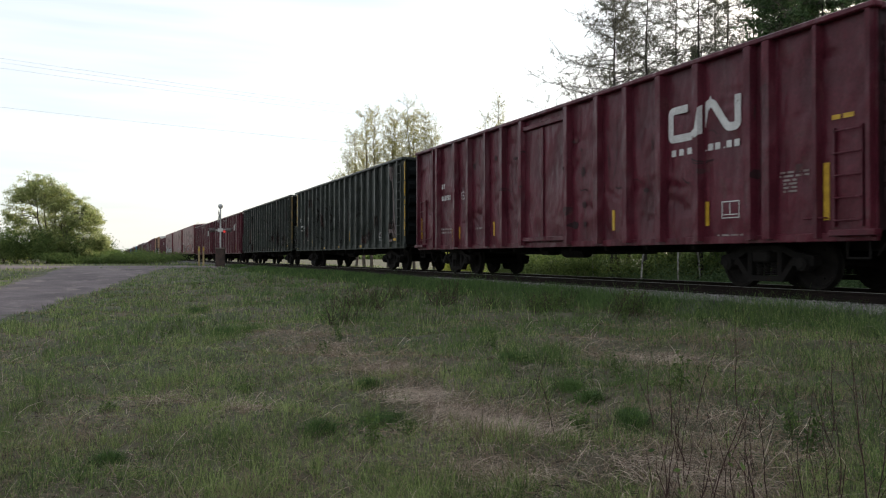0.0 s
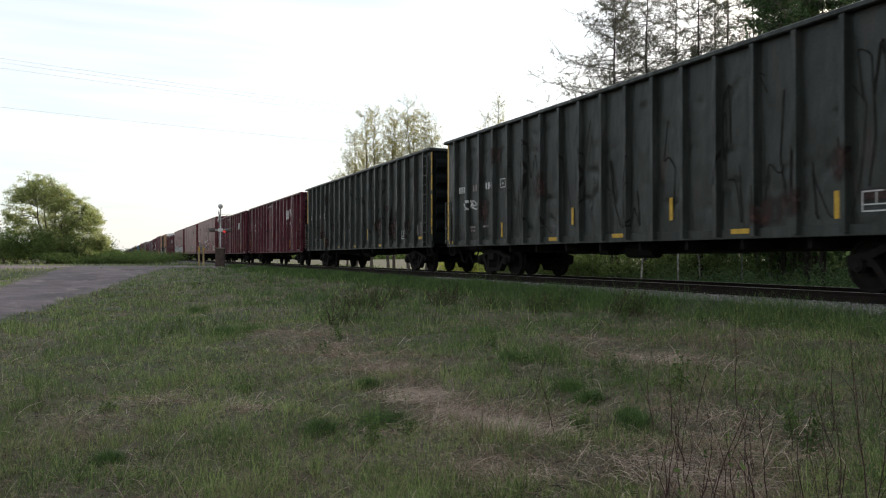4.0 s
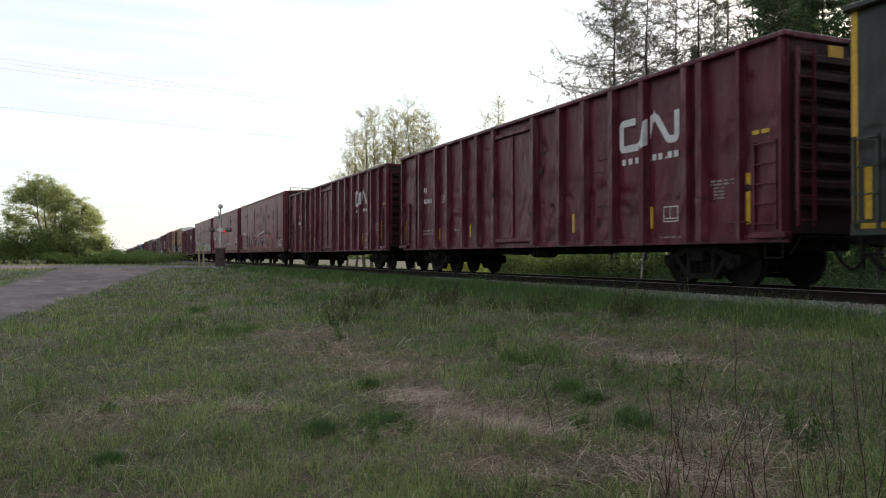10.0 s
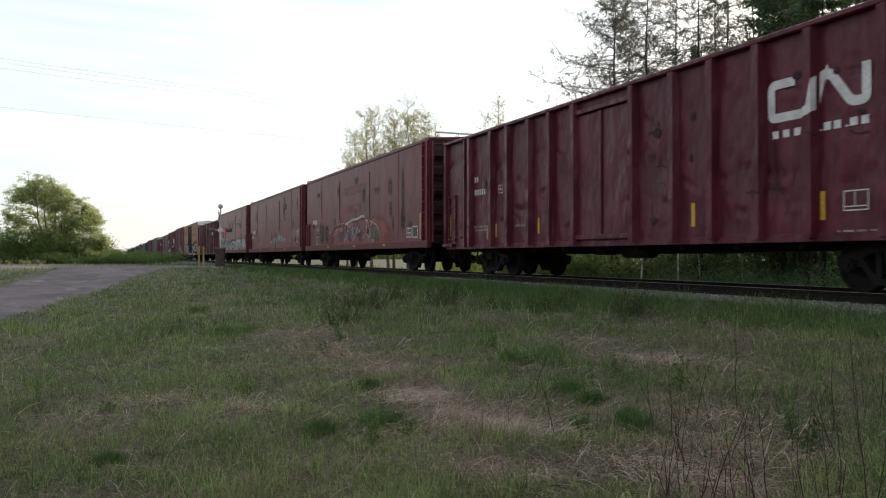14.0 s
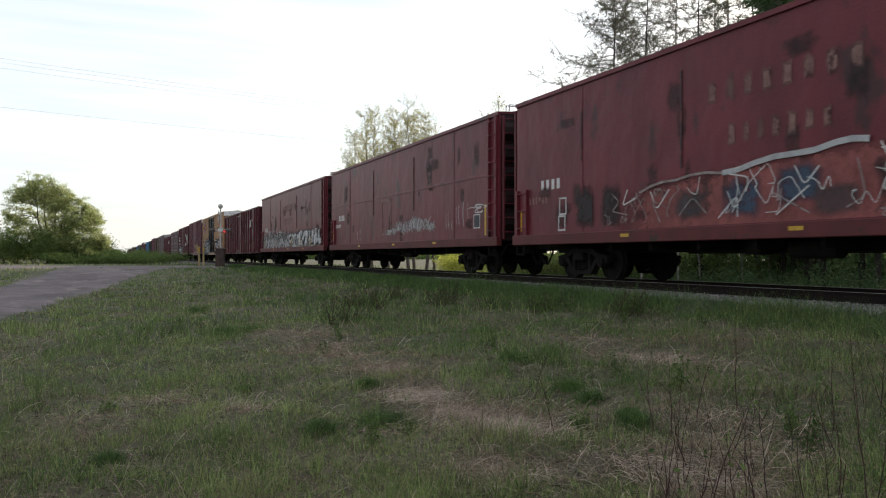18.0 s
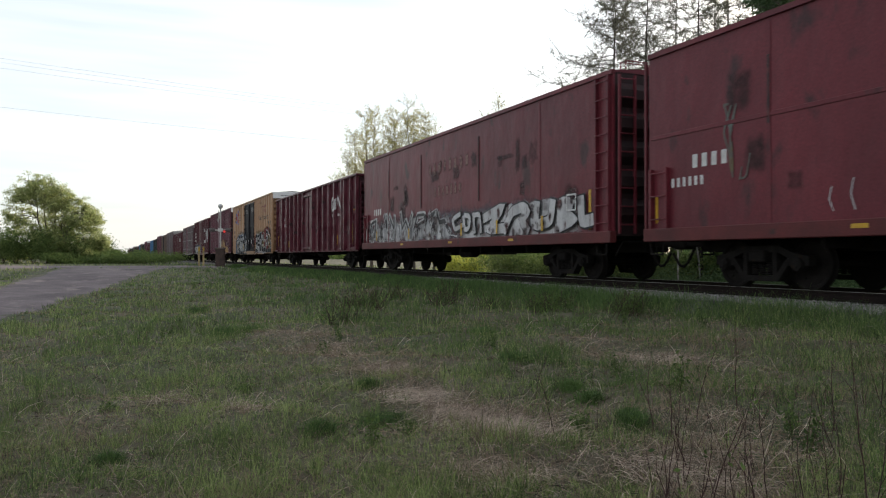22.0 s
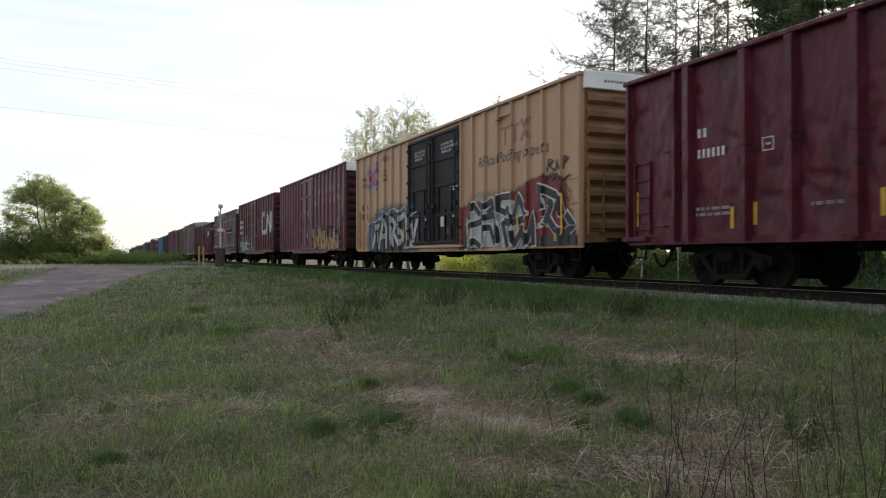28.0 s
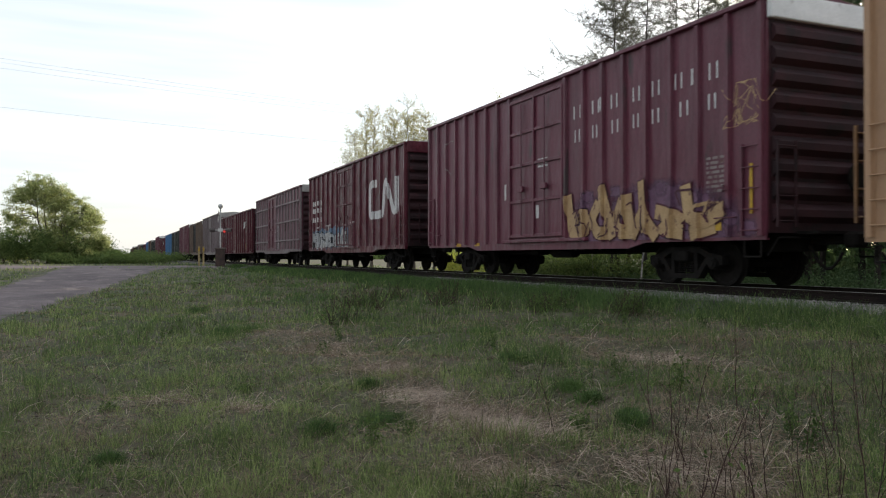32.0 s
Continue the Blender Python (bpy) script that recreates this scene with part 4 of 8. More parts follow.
def running_gear(car, length, centre):
    """Two trucks on turning wheelsets, couplers, hoses, brake gear and centre sill."""
    for e in (-1, 1):
        yc = e * (length / 2 - centre)
        truck = part("truck", M_FRAME, STEEL, car, "grimy cast steel freight truck", pose(0, yc, 0))
        for s in (-1, 1):
            for dy in (-0.17, 0.0, 0.17):
                part("spring", M_SPRING, STEEL, truck, "", pose(s * 1.015, dy, 0))
        for k in (-1, 1):
            for s in (0, 180):
                part("bearing", M_BEAR, STEEL, truck, "", pose(0, k * 0.875, 0.45, 0, 0, s))
            part("wheelset", M_WHEEL, WHEEL, truck, "steel wheels on an axle", pose(0, k * 0.875, 0.45))
        bm = B()
        y0 = e * (length / 2 - 0.3)
        box(bm, -0.12, 0.12, min(y0, y0 + e * 0.85), max(y0, y0 + e * 0.85), 0.80, 0.98, 0.03)
        box(bm, -0.17, 0.17, min(y0 + e * 0.72, y0 + e * 1.02), max(y0 + e * 0.72, y0 + e * 1.02), 0.74, 1.02, 0.05)
        part("coupler", bm, STEEL, car, "rusty knuckle coupler")
        bm = B()
        pts = [Vector((-0.35, y0 + e * (0.2 + 0.7 * t), 0.78 - 0.42 * math.sin(math.pi * t * 0.9))) for t in np.linspace(0, 1, 7)]
        for a, b in zip(pts, pts[1:]):
            rod(bm, a, b, 0.03, sides=6)
        part("air_hose", bm, STEEL, car, "black rubber brake hose")
        bm = B()
        rod(bm, (-1.25, y0 + e * 0.35, 0.92), (1.25, y0 + e * 0.35, 0.92), 0.016, sides=6)
        rod(bm, (-1.25, y0 + e * 0.35, 0.92), (-1.35, y0 + e * 0.2, 0.6), 0.016, sides=6)
        part("uncoupling_lever", bm, STEEL, car)
    bm = B()
    box(bm, -0.33, 0.33, -length / 2 + 0.3, length / 2 - 0.3, 0.68, 0.98, 0.02)
    for k in np.linspace(-length / 2 + centre + 1.6, length / 2 - centre - 1.6, 8):
        prism(bm, [(k - 0.04, 0.72), (k + 0.04, 0.72), (k + 0.04, 1.0), (k - 0.04, 1.0)], -1.35, 1.35)
    part("centre_sill", bm, STEEL, car, "black centre sill and cross-bearers")
    bm = B()
    rod(bm, (-0.75, -0.6, 0.72), (-0.75, 0.4, 0.72), 0.17, sides=14)
    box(bm, -0.95, -0.6, 1.0, 1.4, 0.62, 0.9, 0.02)
    rod(bm, (-0.6, -3.2, 0.66), (-0.6, 3.4, 0.66), 0.018, sides=6)
    part("brake_reservoir", bm, STEEL, car, "black air reservoir and brake valve")


def ladder(car, x, y, z0, z1, width, mat, n):
    bm = B()
    s = -1 if x < 0 else 1
    for dy in (-width / 2, width / 2):
        box(bm, min(x, x + s * 0.05), max(x, x + s * 0.05), y + dy - 0.025, y + dy + 0.025, z0, z1)
    for z in np.linspace(z0 + 0.1, z1 - 0.05, n):
        rod(bm, (x + s * 0.06, y - width / 2, z), (x + s * 0.06, y + width / 2, z), 0.014, sides=6)
    return part("ladder", bm, mat, car)


def grab(car, x, y0, y1, z, mat, drop=0.0):
    bm = B()
    s = -1 if x < 0 else 1
    rod(bm, (x + s * 0.08, y0, z), (x + s * 0.08, y1, z - drop), 0.013, sides=6)
    for yy, zz in ((y0, z), (y1, z - drop)):
        rod(bm, (x, yy, zz), (x + s * 0.08, yy, zz), 0.013, sides=6)
    return part("grab_iron", bm, mat, car)


def plate(car, name, y0, y1, z0, z1, mat, x=-HALF, label="", thick=0.004):
    bm = B()
    box(bm, x - thick, x + 0.001, y0, y1, z0, z1)
    return part(name, bm, mat, car, label)


def reflectors(car, spots, mat=YELLOW, x=-HALF):
    for y, z, w, h in spots:
        plate(car, "reflector", y - w / 2, y + w / 2, z - h / 2, z + h / 2, mat, x, "yellow reflective strip", 0.006)


def stencil(car, y, z, wide, rows, mat=WHITEP, x=-HALF, h=0.06, seed=1):
    """Rows of small unreadable lettering as bars."""
    rng = random.Random(seed)
    bm = B()
    for r in range(rows):
        yy = y - wide / 2
        while yy < y + wide / 2:
            w = rng.uniform(0.08, 0.22)
            box(bm, x - 0.004, x + 0.001, yy, min(yy + w, y + wide / 2), z - r * h * 1.8 - h / 2, z - r * h * 1.8 + h / 2)
            yy += w + 0.05
    return tagged(part("lettering", bm, mat, car, "small worn stencilled lettering"), kind="stuff")


def marks(car, y, z, n, w, h, mat=WHITEP, x=-HALF, gap=0.55, rise=0.0):
    """A reporting mark shown as one bar for each character, from the far end towards the near end."""
    bm = B()
    for k in range(n):
        yy = y - k * w * (1 + gap)
        zz = z + k * rise
        box(bm, x - 0.004, x + 0.001, yy - w * 0.8, yy, zz, zz + h)
    return tagged(part("reporting_mark", bm, mat, car, "white painted mark as plain bars"), kind="stuff")


def ribbon(bm, pts, width, x, closed=False, thick=0.004):
    """A flat painted band along (y, z) points with mitred corners."""
    p = [Vector((a, b)) for a, b in pts]
    left, right = [], []
    for i in range(len(p)):
        d1 = (p[i] - p[i - 1]).normalized() if i > 0 else (p[1] - p[0]).normalized()
        d2 = (p[i + 1] - p[i]).normalized() if i < len(p) - 1 else d1
        n = Vector((-(d1 + d2).y, (d1 + d2).x))
        n = n.normalized() if n.length > 1e-6 else Vector((-d1.y, d1.x))
        c = max(0.5, n.dot(Vector((-d1.y, d1.x))))
        left.append(p[i] + n * width / 2 / c)
        right.append(p[i] - n * width / 2 / c)
    for i in range(len(p) - 1):
        q = [bm.verts.new((x - thick, v.x, v.y)) for v in (left[i], left[i + 1], right[i + 1], right[i])]
        bm.faces.new(q)
    return bm


def rounded(pts, r=0.12, k=4):
    out = [Vector(pts[0])]
    for a, b, c in zip(pts, pts[1:], pts[2:]):
        a, b, c = Vector(a), Vector(b), Vector(c)
        p, q = b + (a - b).normalized() * min(r, (a - b).length / 2), b + (c - b).normalized() * min(r, (c - b).length / 2)
        for i in range(k + 1):
            t = i / k
            out.append((1 - t) ** 2 * p + 2 * t * (1 - t) * b + t * t * q)
    out.append(Vector(pts[-1]))
    return [(v.x, v.y) for v in out]


def drape(bm, car):
    """Lays flat painted shapes over the side sheet and its posts."""
    bmesh.ops.triangulate(bm, faces=bm.faces)
    lo, hi = min(v.co.y for v in bm.verts), max(v.co.y for v in bm.verts)
    prof = [q for q in PROFILE.get(car.name, ()) if lo - 0.5 < q[0] < hi + 0.5 or q[0] - q[1] < hi and q[0] + q[1] > lo]
    for c, w, d in prof:
        for y in (c - w, c - w * (0.72 if w < 0.5 else 0.99), c + w * (0.72 if w < 0.5 else 0.99), c + w):
            if lo < y < hi:
                bmesh.ops.bisect_plane(bm, geom=bm.verts[:] + bm.edges[:] + bm.faces[:], plane_co=(0, y, 0), plane_no=(0, 1, 0))
    for v in bm.verts:
        out = 0.0
        for c, w, d in prof:
            k = abs(v.co.y - c) / w
            inner = 0.72 if w < 0.5 else 0.99
            if k < 1:
                out = max(out, d * min(1.0, (1 - k) / (1 - inner) + 0.001))
        v.co.x = -HALF - out + v.co.x
    return bm


import itertools

COATS = itertools.count()      # no two coats of paint lie in one plane


def painted(car, name, bm, mat, label="", layer=1):
    bmesh.ops.remove_doubles(bm, verts=bm.verts, dist=0.0002)
    base = -0.004 * layer - 0.0003 * (next(COATS) % 8)
    for i, face in enumerate(bm.faces):
        for v in face.verts:
            v.co.x = base - 0.00008 * (i % 12)
    drape(bm, car)
    return part(name, bm, mat, car, label)


def emblem(car, y, z, w, h, band, mat=WHITEP, x=-HALF):
    """The railway's white continuous band, drawn as a plain bent ribbon. y is its far end."""
    P = [(0.27, 1.0), (0.0, 1.0), (0.0, 0.0), (0.49, 0.0), (0.56, 0.97), (0.65, 0.97), (0.86, 0.05), (1.0, 0.05), (1.0, 1.05)]
    bm = B()
    ribbon(bm, rounded([(y - a * w, z + b * h) for a, b in P], h * 0.16), band, 0)
    return painted(car, "emblem", bm, mat, "white painted ribbon emblem")


def dented_sheet(side, half, L, z0, z1, mat):
    """A steel sheet pushed in by years of loads: shallow dishes, slanting creases and a few sharp knocks, all inwards."""
    rng = np.random.default_rng(int(L * 100) + 7)
    ys, zs = np.linspace(-L, L, 260), np.linspace(z0, z1, 48)
    Y, Z = np.meshgrid(ys, zs)
    D = 0.006 + 0.006 * np.sin(Y * 2.9 + 1.3 * np.sin(Z * 2.1)) * np.sin(Z * 1.7 + 0.6 * np.sin(Y))
    for _ in range(95):
        c, h = rng.uniform(-L, L), rng.uniform(z0 + 0.4, z1 - 0.4)
        w, t, a = rng.uniform(0.12, 0.45), rng.uniform(0.035, 0.12), rng.normal(0, 0.4)
        u, v = (Y - c) * math.cos(a) + (Z - h) * math.sin(a), -(Y - c) * math.sin(a) + (Z - h) * math.cos(a)
        D = D + rng.uniform(0.015, 0.055) * np.exp(-(u / w) ** 2) * np.clip(1 - np.abs(v) / t, 0, 1)
    D = np.clip(D, 0.0, 0.07)
    X = side * (half - D)
    v = np.stack([X, Y, Z], -1).reshape(-1, 3)
    back = v * np.array([0, 1, 1]) + np.array([side * (half - 0.08), 0, 0])
    n, m = len(ys), len(zs)
    i = (np.arange(m - 1)[:, None] * n + np.arange(n - 1)[None]).ravel()
    q = np.stack([i, i + 1, i + n + 1, i + n], 1)
    me = raw_mesh("side_sheet", np.concatenate([v, back]), np.concatenate([q, q[:, ::-1] + len(v)]), mat)
    me.shade_smooth()
    return me


def trough(car, length, half, z0, z1, mat, inner, open_top=True, roof_mat=None, peak=0.0):
    """Side sheets, ends, floor, and a roof where there is one."""
    L = length / 2
    for s in (-1, 1):
        if open_top:
            part("side_sheet", dented_sheet(s, half, L, z0, z1, mat), mat, car, "side sheet with dents and creases")
        else:
            bm = B()
            box(bm, s * (half - 0.05), s * half, -L, L, z0, z1)
            part("side_sheet", bm, mat, car)
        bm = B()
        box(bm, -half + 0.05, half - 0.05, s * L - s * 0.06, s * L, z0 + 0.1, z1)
        part("end_sheet", bm, GRIME_SHADE.get(mat, mat), car, "end wall darkened for grime and the shade between cars")
    bm = B()
    box(bm, -half + 0.05, half - 0.05, -L + 0.06, L - 0.06, z0 + 0.12, z0 + 0.2)
    part("floor", bm, inner, car)
    if not open_top:
        bm = B()
        prism_y(bm, [(-half - 0.03, z1), (-half - 0.03, z1 + 0.05), (0, z1 + 0.05 + peak), (half + 0.03, z1 + 0.05), (half + 0.03, z1)], -L - 0.02, L + 0.02)
        for k in np.linspace(-L + 0.4, L - 0.4, int(length / 1.15)):
            prism_y(bm, [(-half - 0.02, z1 + 0.052), (-half - 0.02, z1 + 0.08), (0, z1 + 0.085 + peak), (half + 0.02, z1 + 0.08), (half + 0.02, z1 + 0.052), (0, z1 + 0.052 + peak)], k - 0.04, k + 0.04)
        part("roof", bm, roof_mat or mat, car, "ribbed sheet roof")


def prism_y(bm, outline, y0, y1):
    a = [bm.verts.new((x, y0, z)) for x, z in outline]
    b = [bm.verts.new((x, y1, z)) for x, z in outline]
    n = len(a)
    bm.faces.new(a)
    bm.faces.new(b[::-1])
    for i in range(n):
        bm.faces.new((a[i], b[i], b[(i + 1) % n], a[(i + 1) % n]))


def post_mesh(width, depth, z0, z1, mat):
    """A pressed hat-section side post, standing proud of x = 0 towards -x."""
    bm = B()
    w = width / 2
    o = [(0.02, -w - 0.03), (-0.006, -w - 0.03), (-0.006, -w), (-depth, -w * 0.72), (-depth, w * 0.72), (-0.006, w), (-0.006, w + 0.03), (0.02, w + 0.03)]
    a = [bm.verts.new((x, y, z0)) for x, y in o]
    b = [bm.verts.new((x, y, z1)) for x, y in o]
    for i in range(len(o) - 1):
        bm.faces.new((a[i], a[i + 1], b[i + 1], b[i]))
    bm.faces.new(a)
    bm.faces.new(b[::-1])
    return finish(bm, "post", mat)


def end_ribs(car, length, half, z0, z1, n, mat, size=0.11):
    mat = GRIME_SHADE.get(mat, mat)
    bm0 = B()
    h = (z1 - z0) / n
    prof = [(0, -h * 0.42), (size, -h * 0.16), (size, h * 0.16), (0, h * 0.42)]
    a = [bm0.verts.new((-half + 0.12, y, z)) for y, z in prof]
    b = [bm0.verts.new((half - 0.12, y, z)) for y, z in prof]
    for i in range(3):
        bm0.faces.new((a[i], a[i + 1], b[i + 1], b[i]))
    bm0.faces.new(a)
    bm0.faces.new(b)
    me = finish(bm0, "end_rib", mat)
    for s in (-1, 1):
        for k in range(n):
            part("end_rib", me, mat, car, "", pose(0, s * length / 2, z0 + h * (k + 0.5), 0, 0, 0 if s > 0 else 180))


def steps(car, length, half, z, mat):
    for s in (-1, 1):
        for e in (-1, 1):
            bm = B()
            x, yc = s * (half - 0.02), e * (length / 2 - 0.35)
            for dy in (-0.2, 0.2):
                rod(bm, (x, yc + dy, z + 0.05), (x, yc + dy, z - 0.32), 0.016, sides=6)
            rod(bm, (x, yc - 0.2, z - 0.32), (x, yc + 0.2, z - 0.32), 0.018, sides=6)
            part("stirrup_step", bm, mat, car)


MAROON_POSTS = (2.0, 3.5, 4.55, 5.8, 6.9, 8.05, 10.4, 11.73, 12.85, 14.0, 15.12, 16.47, 16.9)


def chip_gondola():
    """Roofless box car that now carries wood chips, maroon."""
    L, z0, z1 = 18.95, 0.88, 4.40
    car = thing("gondola_car", "maroon ribbed open-top wood chip car with white lettering", "freight car", "freight train")
    trough(car, L, HALF, z0, z1 - 0.1, MAROON, STEEL)
    R = L / 2
    PROFILE[car.name] = [(R - d, 0.11, 0.15) for d in MAROON_POSTS]
    me, thin = post_mesh(0.22, 0.15, z0, z1 - 0.1, MAROON), post_mesh(0.10, 0.12, z0, z1 - 0.1, MAROON)
    for d in MAROON_POSTS:
        for s in (0, 180):
            part("side_post", me, MAROON, car, "", pose(-HALF if s == 0 else HALF, R - d, 0, 0, 0, s))
    for d in (0.08, 1.6, 17.9, 18.87):
        for s in (0, 180):
            part("side_post", thin, MAROON, car, "", pose(-HALF if s == 0 else HALF, R - d, 0, 0, 0, s))
    for s in (-1, 1):
        bm = B()
        box(bm, s * (HALF - 0.06), s * (HALF + 0.14), -R - 0.06, R + 0.06, z1 - 0.1, z1, 0.02)
        part("top_chord", bm, MAROON, car, "worn maroon top rail")
        bm = B()
        box(bm, -HALF + 0.05, HALF - 0.05, s * (R - 0.08), s * (R + 0.07), z1 - 0.12, z1 - 0.01, 0.02)
        part("end_chord", bm, MAROON, car)
        bm = B()
        box(bm, s * (HALF - 0.05), s * (HALF + 0.025), -R, R, z0 - 0.06, z0 + 0.08, 0.01)
        part("side_sill", bm, MAROON, car)
        # welded-up door
        door = None
        bm = B()
        box(bm, s * HALF, s * (HALF + 0.03), R - 10.25, R - 8.15, z0 + 0.22, z1 - 0.42, 0.01)
        door = part("door", bm, MAROON, car, "dented welded-up door")
        for zz in (z0 + 0.1, z1 - 0.4):
            bm = B()
            box(bm, s * HALF, s * (HALF + 0.11), R - 10.35, R - 8.0, zz, zz + 0.12, 0.015)
            part("door_rail", bm, MAROON, door)
        bm = B()
        box(bm, s * (HALF + 0.03), s * (HALF + 0.075), R - 9.2, R - 9.1, z0 + 0.22, z1 - 0.42, 0.01)
        part("door_stile", bm, MAROON, door)
    end_ribs(car, L, HALF, 1.35, 4.1, 9, MAROON)
    for s in (-1, 1):
        for e in (-1, 1):
            ladder(car, s * HALF, e * (R - 0.5), 1.05, 2.6, 0.5, MAROON, 5)
            grab(car, s * HALF, e * (R - 0.9), e * (R - 1.3), 1.2, MAROON)
            bm = B()
            box(bm, min(s * HALF, s * (HALF + 0.16)), max(s * HALF, s * (HALF + 0.16)), min(e * (R - 0.75), e * (R + 0.06)), max(e * (R - 0.75), e * (R + 0.06)), z0 + 0.02, z0 + 0.12, 0.01)
            part("corner_bracket", bm, MAROON, car)
            bm = B()
            for z in np.linspace(1.2, 4.0, 8):
                rod(bm, (s * 1.05, e * (R + 0.18), z), (s * 1.42, e * (R + 0.18), z), 0.014, sides=6)
            for x in (1.05, 1.42):
                box(bm, s * x - 0.02, s * x + 0.02, e * (R + 0.15) - 0.03, e * (R + 0.15) + 0.03, 1.1, 4.1)
            part("end_ladder", bm, MAROON, car)
    steps(car, L, HALF, z0, STEEL)
    bm = B()
    box(bm, -0.68, -0.34, -R - 0.13, -R - 0.115, 4.0, 4.2)
    part("end_placard", bm, YELLOW, car, "yellow notice on the end")
    reflectors(car, [(R - 0.3, 1.6, 0.07, 0.75), (R - 3.12, 1.3, 0.09, 0.4), (R - 3.68, 1.35, 0.09, 0.4), (R - 6.2, 1.4, 0.09, 0.42), (R - 9.24, 1.4, 0.09, 0.42),
                     (R - 12.25, 1.4, 0.10, 0.46), (R - 15.3, 1.4, 0.10, 0.46), (R - 18.03, 1.62, 0.12, 0.92)])
    stencil(car, R - 18.34, 2.78, 0.4, 1, YELLOW, h=0.075, seed=6)
    emblem(car, R - 14.25, 2.95, 1.86, 0.57, 0.155)
    bm = B()
    for k, y in enumerate((14.27, 14.5, 14.74, 15.24, 15.33, 15.52, 15.74, 15.82, 16.02)):
        box(bm, -HALF - 0.004, -HALF + 0.001, R - y - (0.04 if k in (3, 6) else 0.13), R - y, 2.6, 2.73 if k not in (3, 6) else 2.63)
    tagged(part("lettering", bm, WHITEP, car, "white painted line as bars"), kind="stuff")
    marks(car, R - 2.2, 2.88, 2, 0.10, 0.17)
    marks(car, R - 2.2, 2.48, 6, 0.085, 0.17)
    bm = B()
    frame_box(bm, R - 16.13, R - 15.7, 1.3, 1.6, 0.02, -HALF)
    ribbon(bm, [(R - 15.9, 1.36), (R - 15.9, 1.58)], 0.018, -HALF)
    ribbon(bm, [(R - 15.72, 1.36), (R - 16.1, 1.36)], 0.018, -HALF)
    part("inspection_stencil", bm, WHITEP, car, "white boxed inspection stencil")
    bm = B()
    frame_box(bm, R - 4.1, R - 3.86, 2.44, 2.66, 0.02, -HALF)
    ribbon(bm, [(R - 3.94, 2.55), (R - 4.03, 2.55)], 0.04, -HALF)
    part("plate_stencil", bm, WHITEP, car)
    stencil(car, R - 2.6, 1.5, 0.9, 2, DULLW, seed=2)
    stencil(car, R - 5.2, 1.45, 0.6, 1, DULLW, seed=3)
    stencil(car, R - 17.38, 2.0, 0.62, 2, DULLW, seed=4, h=0.035)
    stencil(car, R - 17.3, 1.87, 0.28, 4, DULLW, seed=14, h=0.035)
    stencil(car, R - 15.95, 0.98, 0.75, 1, DULLW, seed=5, h=0.03)
    running_gear(car, L, 2.6)
    return car, L


def frame_box(bm, y0, y1, z0, z1, t, x):
    ribbon(bm, [(y0, z0), (y1, z0)], t, x)
    ribbon(bm, [(y0, z1), (y1, z1)], t, x)
    ribbon(bm, [(y0, z0 - t / 2), (y0, z1 + t / 2)], t, x)
    ribbon(bm, [(y1, z0 - t / 2), (y1, z1 + t / 2)], t, x)


